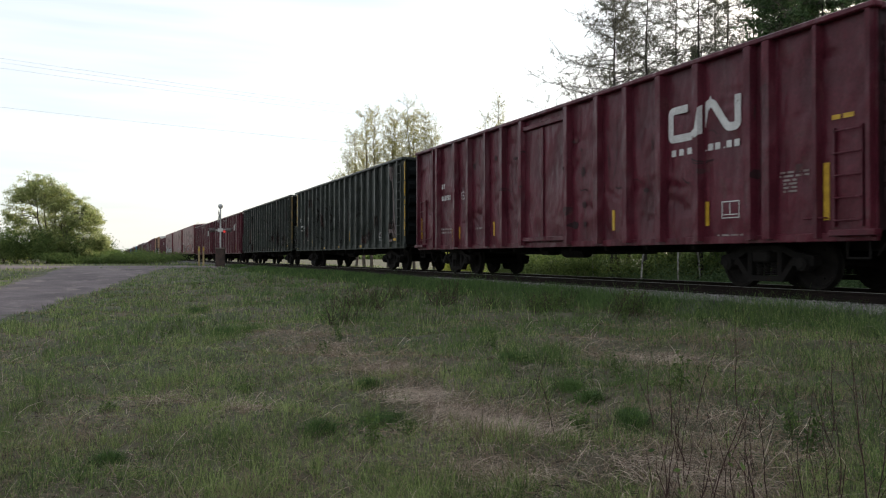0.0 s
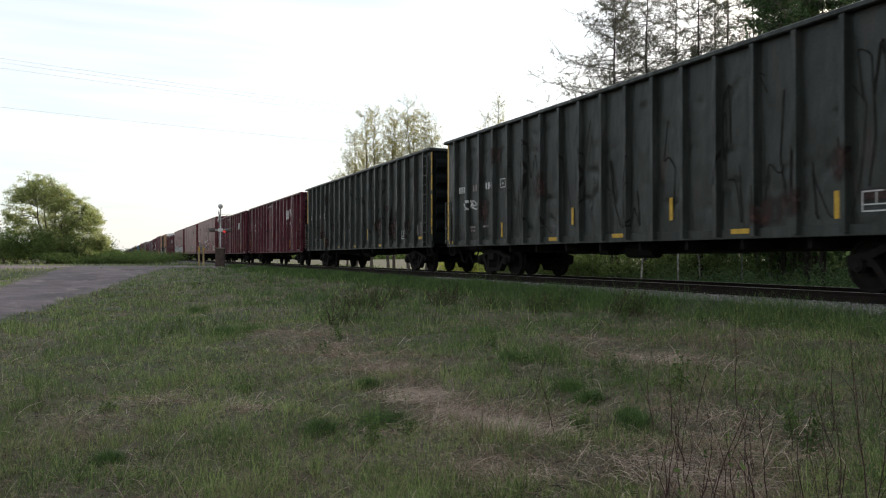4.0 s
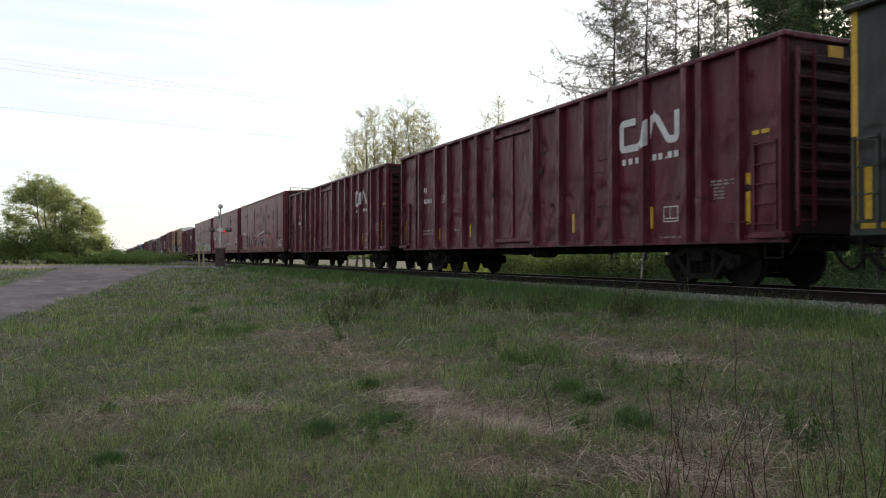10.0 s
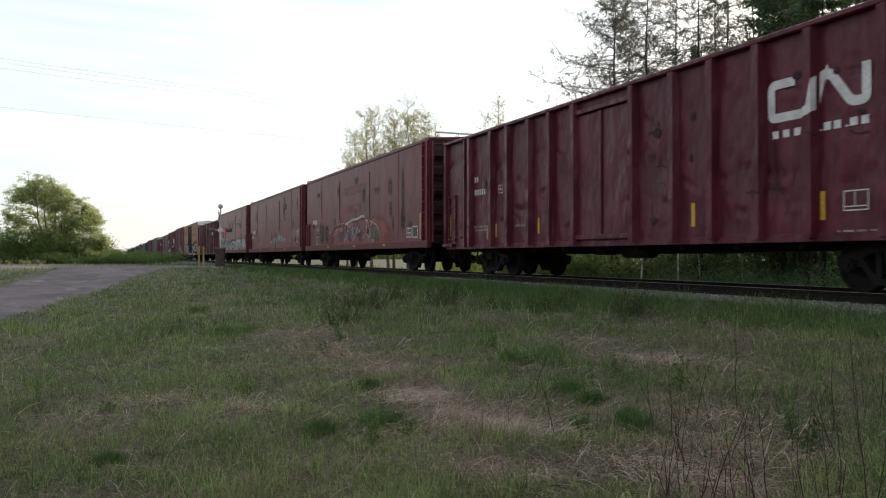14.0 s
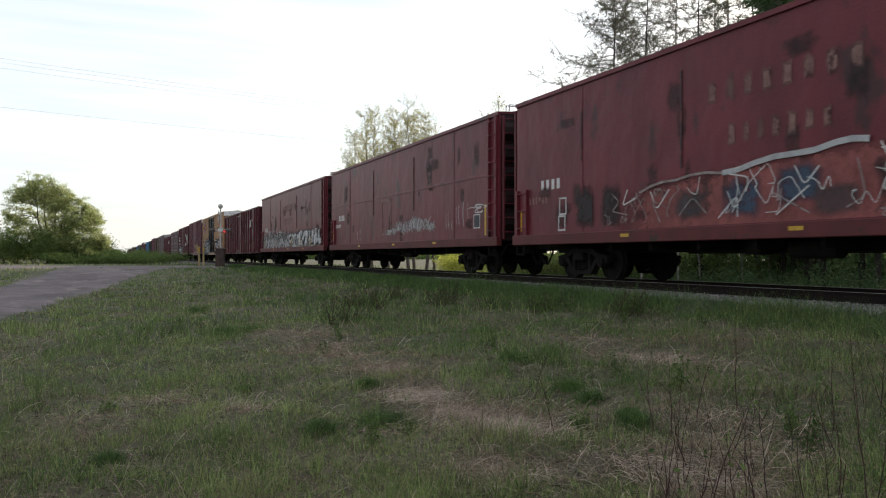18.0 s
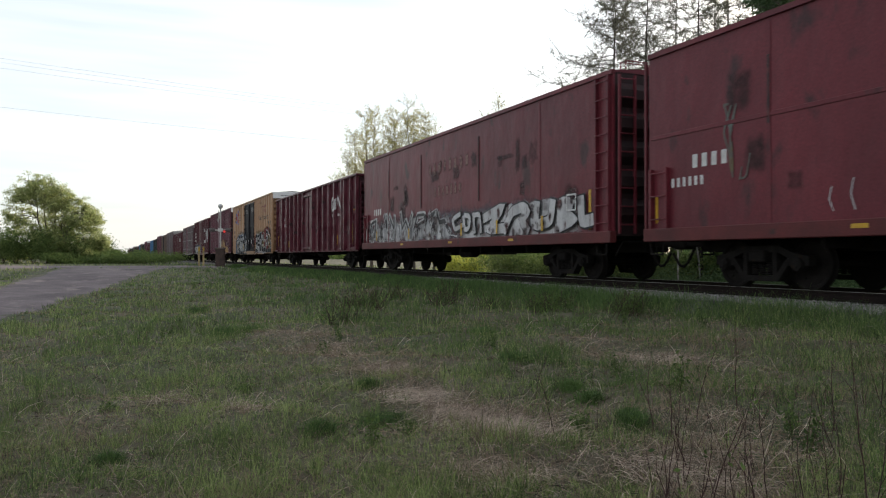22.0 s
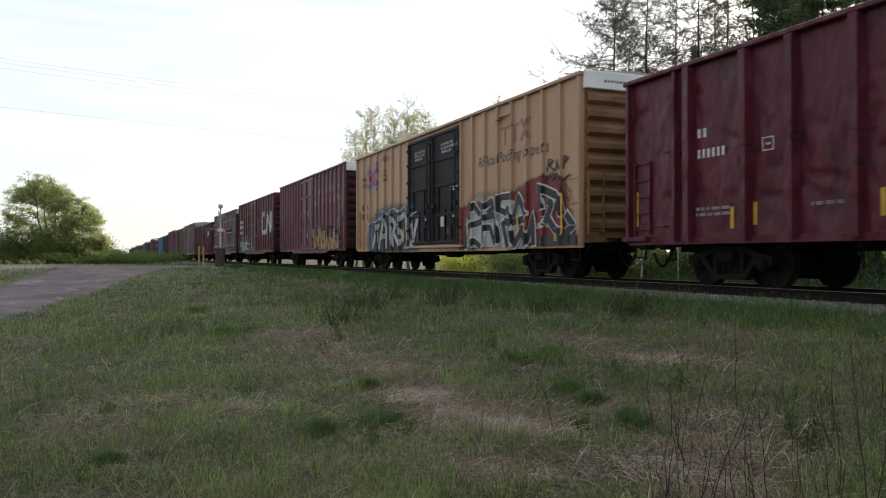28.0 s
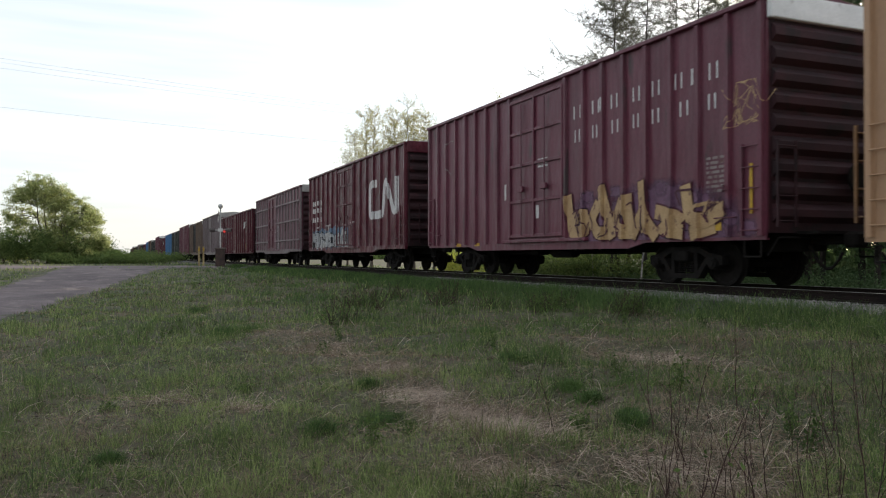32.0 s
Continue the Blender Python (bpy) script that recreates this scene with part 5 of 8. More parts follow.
def green_gondola():
    L, z0, z1 = 19.2, 0.95, 4.44
    car = thing("gondola_car", "dark green ribbed open-top wood chip car with yellow corner stripe", "freight car", "freight train")
    R = L / 2
    trough(car, L, HALF, z0, z1 - 0.1, GREEN, STEEL)
    PROFILE[car.name] = [(R - 0.79 - 0.934 * k, 0.065, 0.12) for k in range(20)]
    me = post_mesh(0.13, 0.12, z0, z1 - 0.1, GREEN)
    for k in range(20):
        for s in (0, 180):
            part("side_post", me, GREEN, car, "", pose(-HALF if s == 0 else HALF, R - 0.79 - 0.934 * k, 0, 0, 0, s))
    for s in (-1, 1):
        bm = B()
        box(bm, s * (HALF - 0.06), s * (HALF + 0.14), -R - 0.05, R + 0.05, z1 - 0.1, z1, 0.02)
        part("top_chord", bm, GREEN, car)
        bm = B()
        box(bm, -HALF + 0.05, HALF - 0.05, s * (R - 0.08), s * (R + 0.07), z1 - 0.12, z1 - 0.01, 0.02)
        part("end_chord", bm, GREEN, car)
        bm = B()
        box(bm, s * (HALF - 0.05), s * (HALF + 0.03), -R, R, z0 - 0.05, z0 + 0.14, 0.01)
        part("side_sill", bm, GREEN, car)
    for s in (-1, 1):
        for e in (-1, 1):
            ladder(car, s * (HALF + 0.1), e * (R - 0.36), 1.0, 4.2 if e < 0 else 2.4, 0.4, GREEN, 10 if e < 0 else 4)
    end_ribs(car, L, HALF, 1.4, 4.1, 5, GREEN, 0.14)
    steps(car, L, HALF, z0, STEEL)
    plate(car, "corner_stripe", R - 0.12, R - 0.01, z0 + 0.1, z1 - 0.1, YELLOW, label="faded yellow corner stripe")
    for a, b, w in ((0.42, 0.62, 0.07), (0.66, 1.02, 0.12), (1.05, 1.62, 0.09), (1.66, 1.84, 0.11), (1.98, 2.55, 0.12), (2.6, 3.0, 0.10), (3.02, 3.32, 0.12)):
        if z0 + b < z1 - 0.12:
            plate(car, "corner_stripe", -R + 0.02, -R + 0.02 + w, z0 + a, z0 + b, YELLOW, -HALF - 0.0, "chipped yellow corner stripe")
    X = -HALF - 0.002
    reflectors(car, [(R - 0.3, 1.55, 0.13, 0.8), (R - 4.02, 1.36, 0.09, 0.42), (R - 7.84, 1.58, 0.1, 0.42), (R - 11.56, 1.55, 0.1, 0.46), (R - 15.55, 1.4, 0.11, 0.44)], x=X)
    reflectors(car, [(R - 0.45, 1.05, 0.5, 0.09), (R - 7.0, 1.03, 0.5, 0.09), (R - 9.8, 1.05, 0.5, 0.09), (R - 13.5, 1.04, 0.46, 0.09), (R - 18.1, 1.26, 0.4, 0.1)], x=-HALF - 0.03)
    marks(car, R - 0.98, 2.62, 4, 0.11, 0.2, x=X)
    marks(car, R - 2.05, 2.62, 2, 0.11, 0.2, DULLW, x=X)
    marks(car, R - 2.95, 2.62, 3, 0.11, 0.2, x=X)
    bm = B()
    frame_box(bm, R - 4.24, R - 3.94, 2.6, 2.84, 0.025, X)
    ribbon(bm, [(R - 4.05, 2.71), (R - 4.13, 2.71)], 0.06, X)
    part("plate_stencil", bm, WHITEP, car)
    bm = B()
    frame_box(bm, R - 16.5, R - 16.0, 1.27, 1.57, 0.022, X)
    ribbon(bm, [(R - 16.02, 1.37), (R - 16.48, 1.37)], 0.02, X)
    ribbon(bm, [(R - 16.24, 1.37), (R - 16.24, 1.55)], 0.02, X)
    part("inspection_stencil", bm, WHITEP, car)
    stencil(car, R - 1.9, 1.5, 0.6, 2, DULLW, X, seed=7)
    stencil(car, R - 2.9, 1.5, 0.5, 1, DULLW, X, seed=8)
    stencil(car, R - 18.15, 1.8, 0.3, 8, DULLW, X, 0.035, 9)
    stencil(car, R - 17.75, 1.72, 0.16, 6, DULLW, X, 0.035, 19)
    running_gear(car, L, 2.7)
    return car, L


def smooth_boxcar():
    """Long smooth-sided car with a projecting red side sill."""
    L, z0, z1 = 18.95, 0.95, 4.84
    car = thing("boxcar", "smooth-sided red oxide boxcar with patched panels and graffiti", "freight car", "freight train")
    R = L / 2
    trough(car, L, HALF, z0, z1 - 0.06, RUSTRED, STEEL, False, RUSTRED, 0.12)
    for s in (-1, 1):
        bm = B()
        box(bm, s * (HALF - 0.05), s * (HALF + 0.13), -R - 0.05, R + 0.05, z0 - 0.06, z0 + 0.21, 0.015)
        part("side_sill", bm, SILLRED, car, "projecting red side sill")
        bm = B()
        prism(bm, [(-R, z1 - 0.10), (R, z1 - 0.10), (R, z1), (-R, z1)], s * (HALF - 0.02), s * (HALF + 0.05))
        part("eave_rail", bm, RUSTRED, car)
    seams = [R - 3.3, R - 15.6]
    bm = B()
    box(bm, -HALF - 0.012, -HALF, -0.05, 0.05, z0 + 0.21, z1 - 0.1, 0.004)
    me = finish(bm, "panel_seam", RUSTRED)
    for y in seams:
        part("panel_seam", me, RUSTRED, car, "", pose(0, y, 0))
        part("panel_seam", me, RUSTRED, car, "", pose(0, y, 0, 0, 0, 180))
    end_ribs(car, L, HALF, 1.3, 4.6, 5, RUSTRED, 0.16)
    for s in (-1, 1):
        for e in (-1, 1):
            bm = B()
            for dy in (0.12, 0.62):
                box(bm, min(s * HALF, s * (HALF + 0.09)), max(s * HALF, s * (HALF + 0.09)), e * (R - dy) - 0.04, e * (R - dy) + 0.04, z0 + 0.21, z1 - 0.1 if e < 0 else 2.4)
            for z in np.linspace(1.35, 4.6 if e < 0 else 2.3, 9 if e < 0 else 3):
                rod(bm, (s * (HALF + 0.10), e * (R - 0.12), z), (s * (HALF + 0.10), e * (R - 0.62), z), 0.016, sides=6)
            part("ladder", bm, RUSTRED, car)
            bm = B()
            for z in np.linspace(1.3, 4.6, 9):
                rod(bm, (s * 1.0, e * (R + 0.2), z), (s * 1.42, e * (R + 0.2), z), 0.016, sides=6)
            for x in (1.0, 1.42):
                box(bm, s * x - 0.025, s * x + 0.025, e * (R + 0.17) - 0.03, e * (R + 0.17) + 0.03, 1.1, 4.7)
            part("end_ladder", bm, RUSTRED, car)
    bm = B()
    for y in (-0.6, 0.6):
        rod(bm, (-1.2, -R - 0.1 + 0.2 * (y > 0), z1 + 0.2), (1.2, -R - 0.1 + 0.2 * (y > 0), z1 + 0.2), 0.014, sides=6)
    for x in (-1.2, -0.4, 0.4, 1.2):
        rod(bm, (x, -R - 0.1, z1), (x, -R - 0.1, z1 + 0.2), 0.014, sides=6)
        rod(bm, (x, -R + 0.1, z1), (x, -R + 0.1, z1 + 0.2), 0.014, sides=6)
    part("roof_grab_rail", bm, RUSTRED, car)
    steps(car, L, HALF + 0.1, z0, STEEL)
    marks(car, R - 1.35, 2.32, 4, 0.17, 0.26)
    reflectors(car, [(-R + 0.95, 1.7, 0.10, 0.95), (R - 0.25, 1.55, 0.08, 0.55)])
    reflectors(car, [(y, z0 + 0.10, 0.3, 0.07) for y in (R - 5.2, R - 9.9, R - 14.2)], x=-HALF - 0.13)
    running_gear(car, L, 2.7)
    return car, L


def boxcar(label, L, z0, z1, mat, roof_mat, door, pitch, door_mat=None, ribs=5, bars=(), end_top=None, mid=True, brace=None):
    """Ribbed boxcar; door: spans (from, to) measured from the far end."""
    car = thing("boxcar", label, "freight car", "freight train")
    R = L / 2
    trough(car, L, HALF, z0, z1 - 0.06, mat, STEEL, False, roof_mat, 0.14)
    me = post_mesh(0.14, 0.075, z0 + 0.05, z1 - 0.08, brace or mat)
    d0, d1 = door[0][0], door[-1][1]
    for a, b in ((0.1, d0), (d1, L - 0.1)):
        n = max(2, round((b - a) / pitch))
        PROFILE.setdefault(car.name, []).extend([(R - a - (b - a) * k / n, 0.07, 0.075) for k in range(n + 1)])
        for k in range(n + 1):
            for s in (0, 180):
                part("side_post", me, mat, car, "", pose(-HALF if s == 0 else HALF, R - a - (b - a) * k / n, 0, 0, 0, s))
    for a, b in door:
        PROFILE[car.name].append((R - (a + b) / 2, (b - a) / 2 - 0.03, 0.042))
    for s in (-1, 1):
        bm = B()
        box(bm, s * (HALF - 0.03), s * (HALF + 0.10), -R - 0.02, R + 0.02, z1 - 0.1, z1 - 0.005, 0.015)
        part("eave_rail", bm, mat, car)
        bm = B()
        deep = 0.07 if mat is TAN else 0.14
        o = [(-R, z0 - 0.02), (-R + 3.4, z0 - 0.02), (-R + 4.0, z0 - deep), (R - 4.0, z0 - deep), (R - 3.4, z0 - 0.02), (R, z0 - 0.02), (R, z0 + 0.14), (-R, z0 + 0.14)]
        prism(bm, o, s * (HALF - 0.05), s * (HALF + 0.003 if mat in (TAN, PLUM) and not brace else HALF + 0.06))
        part("side_sill", bm, brace or mat, car, "side sill, deeper under the door")
        for a, b in door:
            ya, yb = R - b, R - a
            bm = B()
            box(bm, min(s * HALF, s * (HALF + 0.04)), max(s * HALF, s * (HALF + 0.04)), ya + 0.03, yb - 0.03, z0 + 0.18, z1 - 0.2, 0.01)
            leaf = part("door", bm, door_mat or mat, car, "sliding plug door with framed panels")
            w = yb - ya
            for zz in (z0 + 0.2, z0 + 1.15, z0 + 2.15, z0 + 3.05, z1 - 0.32):
                bm = B()
                box(bm, min(s * (HALF + 0.04), s * (HALF + 0.085)), max(s * (HALF + 0.04), s * (HALF + 0.085)), ya + 0.05, yb - 0.05, zz, zz + 0.09, 0.01)
                part("door_rail", bm, door_mat or mat, leaf)
            for yy in (ya + 0.06, ya + w * 0.5, yb - 0.14) if mid else (ya + 0.06, yb - 0.14):
                bm = B()
                box(bm, min(s * (HALF + 0.04), s * (HALF + 0.10)), max(s * (HALF + 0.04), s * (HALF + 0.10)), yy, yy + 0.08, z0 + 0.2, z1 - 0.24, 0.01)
                part("door_stile", bm, door_mat or mat, leaf)
            for yy in (ya + w * 0.3, ya + w * 0.72) if mid else (ya + 0.3, yb - 0.3):
                bm = B()
                rod(bm, (s * (HALF + 0.12), yy, z0 + 0.25), (s * (HALF + 0.12), yy, z1 - 0.4), 0.022, sides=6)
                box(bm, min(s * (HALF + 0.09), s * (HALF + 0.16)), max(s * (HALF + 0.09), s * (HALF + 0.16)), yy - 0.12, yy + 0.12, z0 + 1.45, z0 + 1.6, 0.01)
                part("lock_rod", bm, door_mat or mat, leaf, "upright locking rod with handle")
        for zz in bars:
            for a, b in ((0.1, d0), (d1, L - 0.1)):
                bm = B()
                box(bm, min(s * (HALF + 0.07), s * (HALF + 0.12)), max(s * (HALF + 0.07), s * (HALF + 0.12)), R - b, R - a, zz, zz + 0.1, 0.01)
                part("side_rail", bm, brace or mat, car)
        bm = B()
        box(bm, min(s * HALF, s * (HALF + 0.12)), max(s * HALF, s * (HALF + 0.12)), R - d1 - (0.2 if mat is TAN else 1.0), R - d0 + 0.3, z0 + 0.06, z0 + 0.14, 0.01)
        part("door_track", bm, mat, car)
        for e in (-1, 1):
            if e > 0 or mat is not TAN:
                ladder(car, s * (HALF + 0.02), e * (R - 0.33), 0.95, 2.6, 0.42, mat, 5)
            else:
                for z in (1.35, 1.9, 2.5):
                    grab(car, s * (HALF + 0.02), e * (R - 0.1), e * (R - 0.55), z, mat)
            grab(car, s * (HALF + 0.02), e * (R - 0.7), e * (R - 1.2), 1.3, mat)
            # end ladder takes the end colour too, gap shade painted in
            dull = GRIME_SHADE.get(mat, mat)
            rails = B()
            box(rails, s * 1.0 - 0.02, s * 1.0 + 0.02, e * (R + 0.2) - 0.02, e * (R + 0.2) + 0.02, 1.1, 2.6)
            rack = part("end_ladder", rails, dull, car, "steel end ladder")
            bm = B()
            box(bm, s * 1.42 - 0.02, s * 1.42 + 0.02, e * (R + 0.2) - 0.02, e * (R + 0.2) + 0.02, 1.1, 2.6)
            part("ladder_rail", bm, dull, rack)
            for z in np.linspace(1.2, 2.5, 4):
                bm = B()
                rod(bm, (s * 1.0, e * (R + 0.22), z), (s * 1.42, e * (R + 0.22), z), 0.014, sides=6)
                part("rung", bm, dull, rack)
        bm = B()
        box(bm, -HALF + 0.02, HALF - 0.02, s * R - 0.02 if s > 0 else -R - 0.1, s * R + 0.1 if s > 0 else -R + 0.02, z1 - 0.42, z1 + 0.02, 0.02)
        part("end_fascia", bm, end_top or mat, car, "plain end panel under the roof")
        bm = B()
        prism(bm, [(s * (R + 0.02), 0.98), (s * (R + 0.5), 0.98), (s * (R + 0.5), 1.03), (s * (R + 0.02), 1.03)], -0.8, 0.8)
        part("end_platform", bm, STEEL, car)
    bm = B()
    lathe(bm, [(0, 0.27), (0.03, 0.28), (0.05, 0.27)], 1, 16)
    part("brake_wheel", bm, STEEL, car, "hand brake wheel", pose(0.5, -R - 0.25, 2.0, 0, 0, 90))
    end_ribs(car, L, HALF, 1.15, z1 - 0.45, ribs * 2 - 1, mat, 0.10)
    steps(car, L, HALF, z0, STEEL)
    running_gear(car, L, 2.6)
    return car, L


# ---------------------------------------------------------------- the train: far end of each car at t = 0, metres along y
TRAIN = []


def place(car, far_end, length):
    y = far_end - length / 2
    car.matrix_basis = pose(TRACK, y, 0)
    TRAIN.append((car, y))
    return car


def spot(units):
    return 17.196 * units - 4.40


maroon, LM = chip_gondola()
place(maroon, spot(1.833) + 0.15, LM)
green, LG = green_gondola()
place(green, spot(3.044), LG)
green_b = place(copy_thing(green, Matrix()), spot(4.240), LG)
maroon_b = place(copy_thing(maroon, Matrix()), spot(5.413), LM)
maroon_c = place(copy_thing(maroon, Matrix()), spot(6.615), LM)
smoothy, LS = smooth_boxcar()
place(smoothy, spot(7.809), LS)
smooth_b = place(copy_thing(smoothy, Matrix()), spot(8.974), LS)
smooth_c = place(copy_thing(smoothy, Matrix()), spot(10.140) + 0.2, LS)
maroon_d = place(copy_thing(maroon, Matrix()), spot(11.312), LM)
tan, LT = boxcar("faded yellow boxcar with black double doors and graffiti", 18.85, 0.82, 5.08, TAN, ROOFW, [(6.85, 9.25), (9.25, 11.75)], 0.92, BLACKP, 5, (), FASCIA, False)
place(tan, spot(12.517), LT)
plum, LP = boxcar("plum-coloured boxcar with white lettering and yellow graffiti", 15.75, 0.9, 5.17, PLUM, PLUM, [(6.2, 9.2)], 0.78, None, 5, (), FASCIA)
place(plum, spot(13.546), LP)
mar2, LP = boxcar("maroon boxcar with a large white ribbon emblem", 15.9, 0.9, 5.02, MAROON, ROOFW, [(5.9, 8.9)], 1.0, None, 5, (), MAROON)
place(mar2, spot(14.610), LP)
grey, L3 = boxcar("dull maroon outside-braced boxcar with pale grey ribs", 15.6, 0.9, 4.85, PLUM, ROOFW, [(5.4, 8.2)], 0.95, None, 5, (1.55, 2.75, 3.9), ROOFW, True, MAUVE)
place(grey, spot(15.641), L3)
# the train runs on into the distance
place(copy_thing(maroon, Matrix()), spot(15.641) + 1.7 + LM, LM)
y = spot(15.641) + 1.7 + LM
far_b, LB = boxcar("faded mauve boxcar with a pale roof", 15.7, 0.9, 5.1, MAUVE, ROOFW, [(5.9, 8.9)], 1.0, None, 5, (), ROOFW)
far_t, LTT = boxcar("pale brown boxcar with dark doors", 15.7, 0.9, 4.95, PALEB, ROOFW, [(5.9, 8.9)], 1.0, BLACKP, 5, (), ROOFW)
far_g, LG2 = boxcar("dark green boxcar far down the train", 15.7, 0.9, 4.8, GREEN, GREEN, [(5.9, 8.9)], 1.0)
far_u, LU = boxcar("light blue boxcar far down the train", 15.7, 0.9, 4.8, BLUE, ROOFW, [(5.9, 8.9)], 1.0)
used = set()
for proto, ln in ((far_b, LB), (far_t, LTT), (plum, LP), (far_g, LG2), (far_u, LU), (maroon, LM), (plum, LP), (green, LG), (far_t, LTT), (far_u, LU), (maroon, LM), (green, LG), (maroon, LM), (far_b, LB), (green, LG), (maroon, LM), (green, LG), (plum, LP), (maroon, LM), (green, LG)):
    y += 1.75 + ln
    c = proto if proto in (far_b, far_g, far_u, far_t) and proto not in used else copy_thing(proto, Matrix())
    used.add(proto)
    place(c, y, ln)
place(copy_thing(maroon, Matrix()), spot(1.833) - LM - 1.75, LM)


# ---------------------------------------------------------------- vegetation in place
def gz(x, y):
    return float(ground_z(x, y))


def at_view(px, depth):
    """Plan position for a bearing given as tangent right of the camera's axis and a depth along it."""
    lat = px * depth
    a = radians(YAW)
    return lat * math.cos(a) + depth * math.sin(a), depth * math.cos(a) - lat * math.sin(a)


SKIRT = []
# big leafy tree beside the crossing road
x, y = at_view(-0.492, 84)
ACROSS = np.array([math.cos(radians(YAW)), -math.sin(radians(YAW))])
lobed_tree("deciduous_tree", "broad green leafy tree beside the gravel road", (x, y, gz(x, y)), ACROSS, 21, LEAF, 0.088, [-5.2, -4.7, -4.2, -3.6, -2.2, -0.6, 0.9, 2.4, 3.6, 4.3, 4.8, 5.6], [3.6, 5.5, 8.0, 9.4, 9.9, 9.5, 8.7, 8.0, 7.0, 5.3, 3.6, 1.4], 195, 9)
for k, (dx, dy) in enumerate(((-5.4, 1.0), (-4.6, -1.0), (-3.6, 0.5), (-1.8, -1.6), (0.4, -2.0), (2.4, -1.2), (3.8, 0.4), (0, 1.5))):
    SKIRT.append((x + dx, y + dy, 2.1, 3.0 + 0.5 * math.sin(k * 2)))
# spring trees behind the train
x, y = at_view(-0.066, 72)
feather_tree("poplar_tree", "half-leafed spring poplar clump behind the train", (x, y, gz(x, y)), [(s * ACROSS[0], s * ACROSS[1] + 0.4 * math.sin(s * 3), h) for s, h in ((-3.9, 10.8), (-3.2, 12.8), (-2.5, 14.4), (-1.6, 14.6), (-0.3, 13.4), (0.4, 14.2), (1.5, 15.2), (2.2, 14.0), (3.2, 14.5), (3.9, 12.8))], 33, SPRING, 0.062, 32, 0.225)
x, y = at_view(0.068, 80)
feather_tree("poplar_tree", "slender young poplar behind the train", (x, y, gz(x, y)), [(0, 0, 17.6), (-0.3, 0.2, 15.8), (0.5, -0.2, 14.8)], 35, SPRING, 0.065, 20, 0.17)

# larches at the edge of the wood
larch = conifer("larch_tree", "tall thin larch with sparse needles", 16.5, 41, NEEDLE, 80, 0.22, 0.33, size=0.030)
larch2 = conifer("larch_tree", "tall thin larch with sparse needles", 15.5, 42, NEEDLE, 80, 0.25, 0.33, size=0.030)
spruce = conifer("spruce_tree", "dense dark green spruce", 15.5, 43, SPRUCE, 95, 0.22, 0.30, 0.5, size=0.06)
spread_larch = conifer("larch_tree", "spreading larch with long upswept low boughs", 16.0, 44, NEEDLE, 75, 0.85, 0.36, 0.40, size=0.026, sweep=0.13, fall=1.3)
spots = [(spread_larch, 0.214, 40, 20, 1.0), (spread_larch, 0.222, 41.5, 100, 0.95), (larch, 0.254, 39, 200, 1.02), (larch2, 0.29, 41, 10, 1.05), (larch, 0.325, 38, 250, 1.0),
         (spruce, 0.425, 37, 0, 1.0), (larch, 0.355, 41, 130, 1.05), (spruce, 0.43, 35, 90, 0.95), (larch2, 0.46, 33, 30, 1.0), (spruce, 0.48, 32, 170, 0.95), (larch, 0.53, 31, 300, 1.0), (spruce, 0.455, 42, 40, 1.1),
         (spruce, 0.55, 29, 220, 0.9), (larch2, 0.395, 42, 280, 1.05), (larch, 0.345, 44, 60, 1.0), (spruce, 0.42, 46, 150, 1.0), (larch2, 0.235, 43, 120, 0.9)]
seen = set()
for proto, b, dep, rz, k in spots:
    x, y = at_view(b, dep)
    m = pose(x, y, gz(x, y), 0, 0, rz) @ Matrix.Scale(k, 4)
    if proto in seen:
        copy_thing(proto, m)
    else:
        proto.matrix_basis = m
        seen.add(proto)

# birch stems at the wood's edge
rng = np.random.default_rng(77)
segs = []
p = np.array([0, 0, -0.2])
for i in range(6):
    q = p + np.array([rng.normal(0, 0.06), rng.normal(0, 0.06), 1.3])
    segs.append((p, q, 0.045 - i * 0.005, 0.040 - i * 0.005))
    p = q
for k in range(14):
    z = rng.uniform(3, 7.4)
    a = rng.uniform(0, 6.28)
    segs.append((np.array([0, 0, z]), np.array([math.cos(a) * 1.2, math.sin(a) * 1.2, z + 0.9]), 0.02, 0.008))
birch = thing("birch_tree", "slim white birch stem at the wood's edge", "tree", "birches at the wood's edge")
part("trunk", tubes("trunk", segs, BIRCH, 7), BIRCH, birch, "white papery trunk")
part("crown", leaves("crown", np.array([s[1] for s in segs[6:]])[rng.integers(0, 14, 500)] + rng.normal(0, 0.35, (500, 3)), 0.07, LEAF, 78), LEAF, birch)
first = True
for b, dep, rz in ((0.25, 36, 0), (0.297, 35, 60), (0.325, 37, 130), (0.378, 35, 250), (0.19, 41, 300), (0.27, 43, 90), (0.415, 36, 170), (0.345, 40, 20)):
    x, y = at_view(b, dep)
    m = pose(x, y, gz(x, y), rng.normal(0, 3), rng.normal(0, 3), rz)
    if first:
        birch.matrix_basis = m
        first = False
    else:
        copy_thing(birch, m)

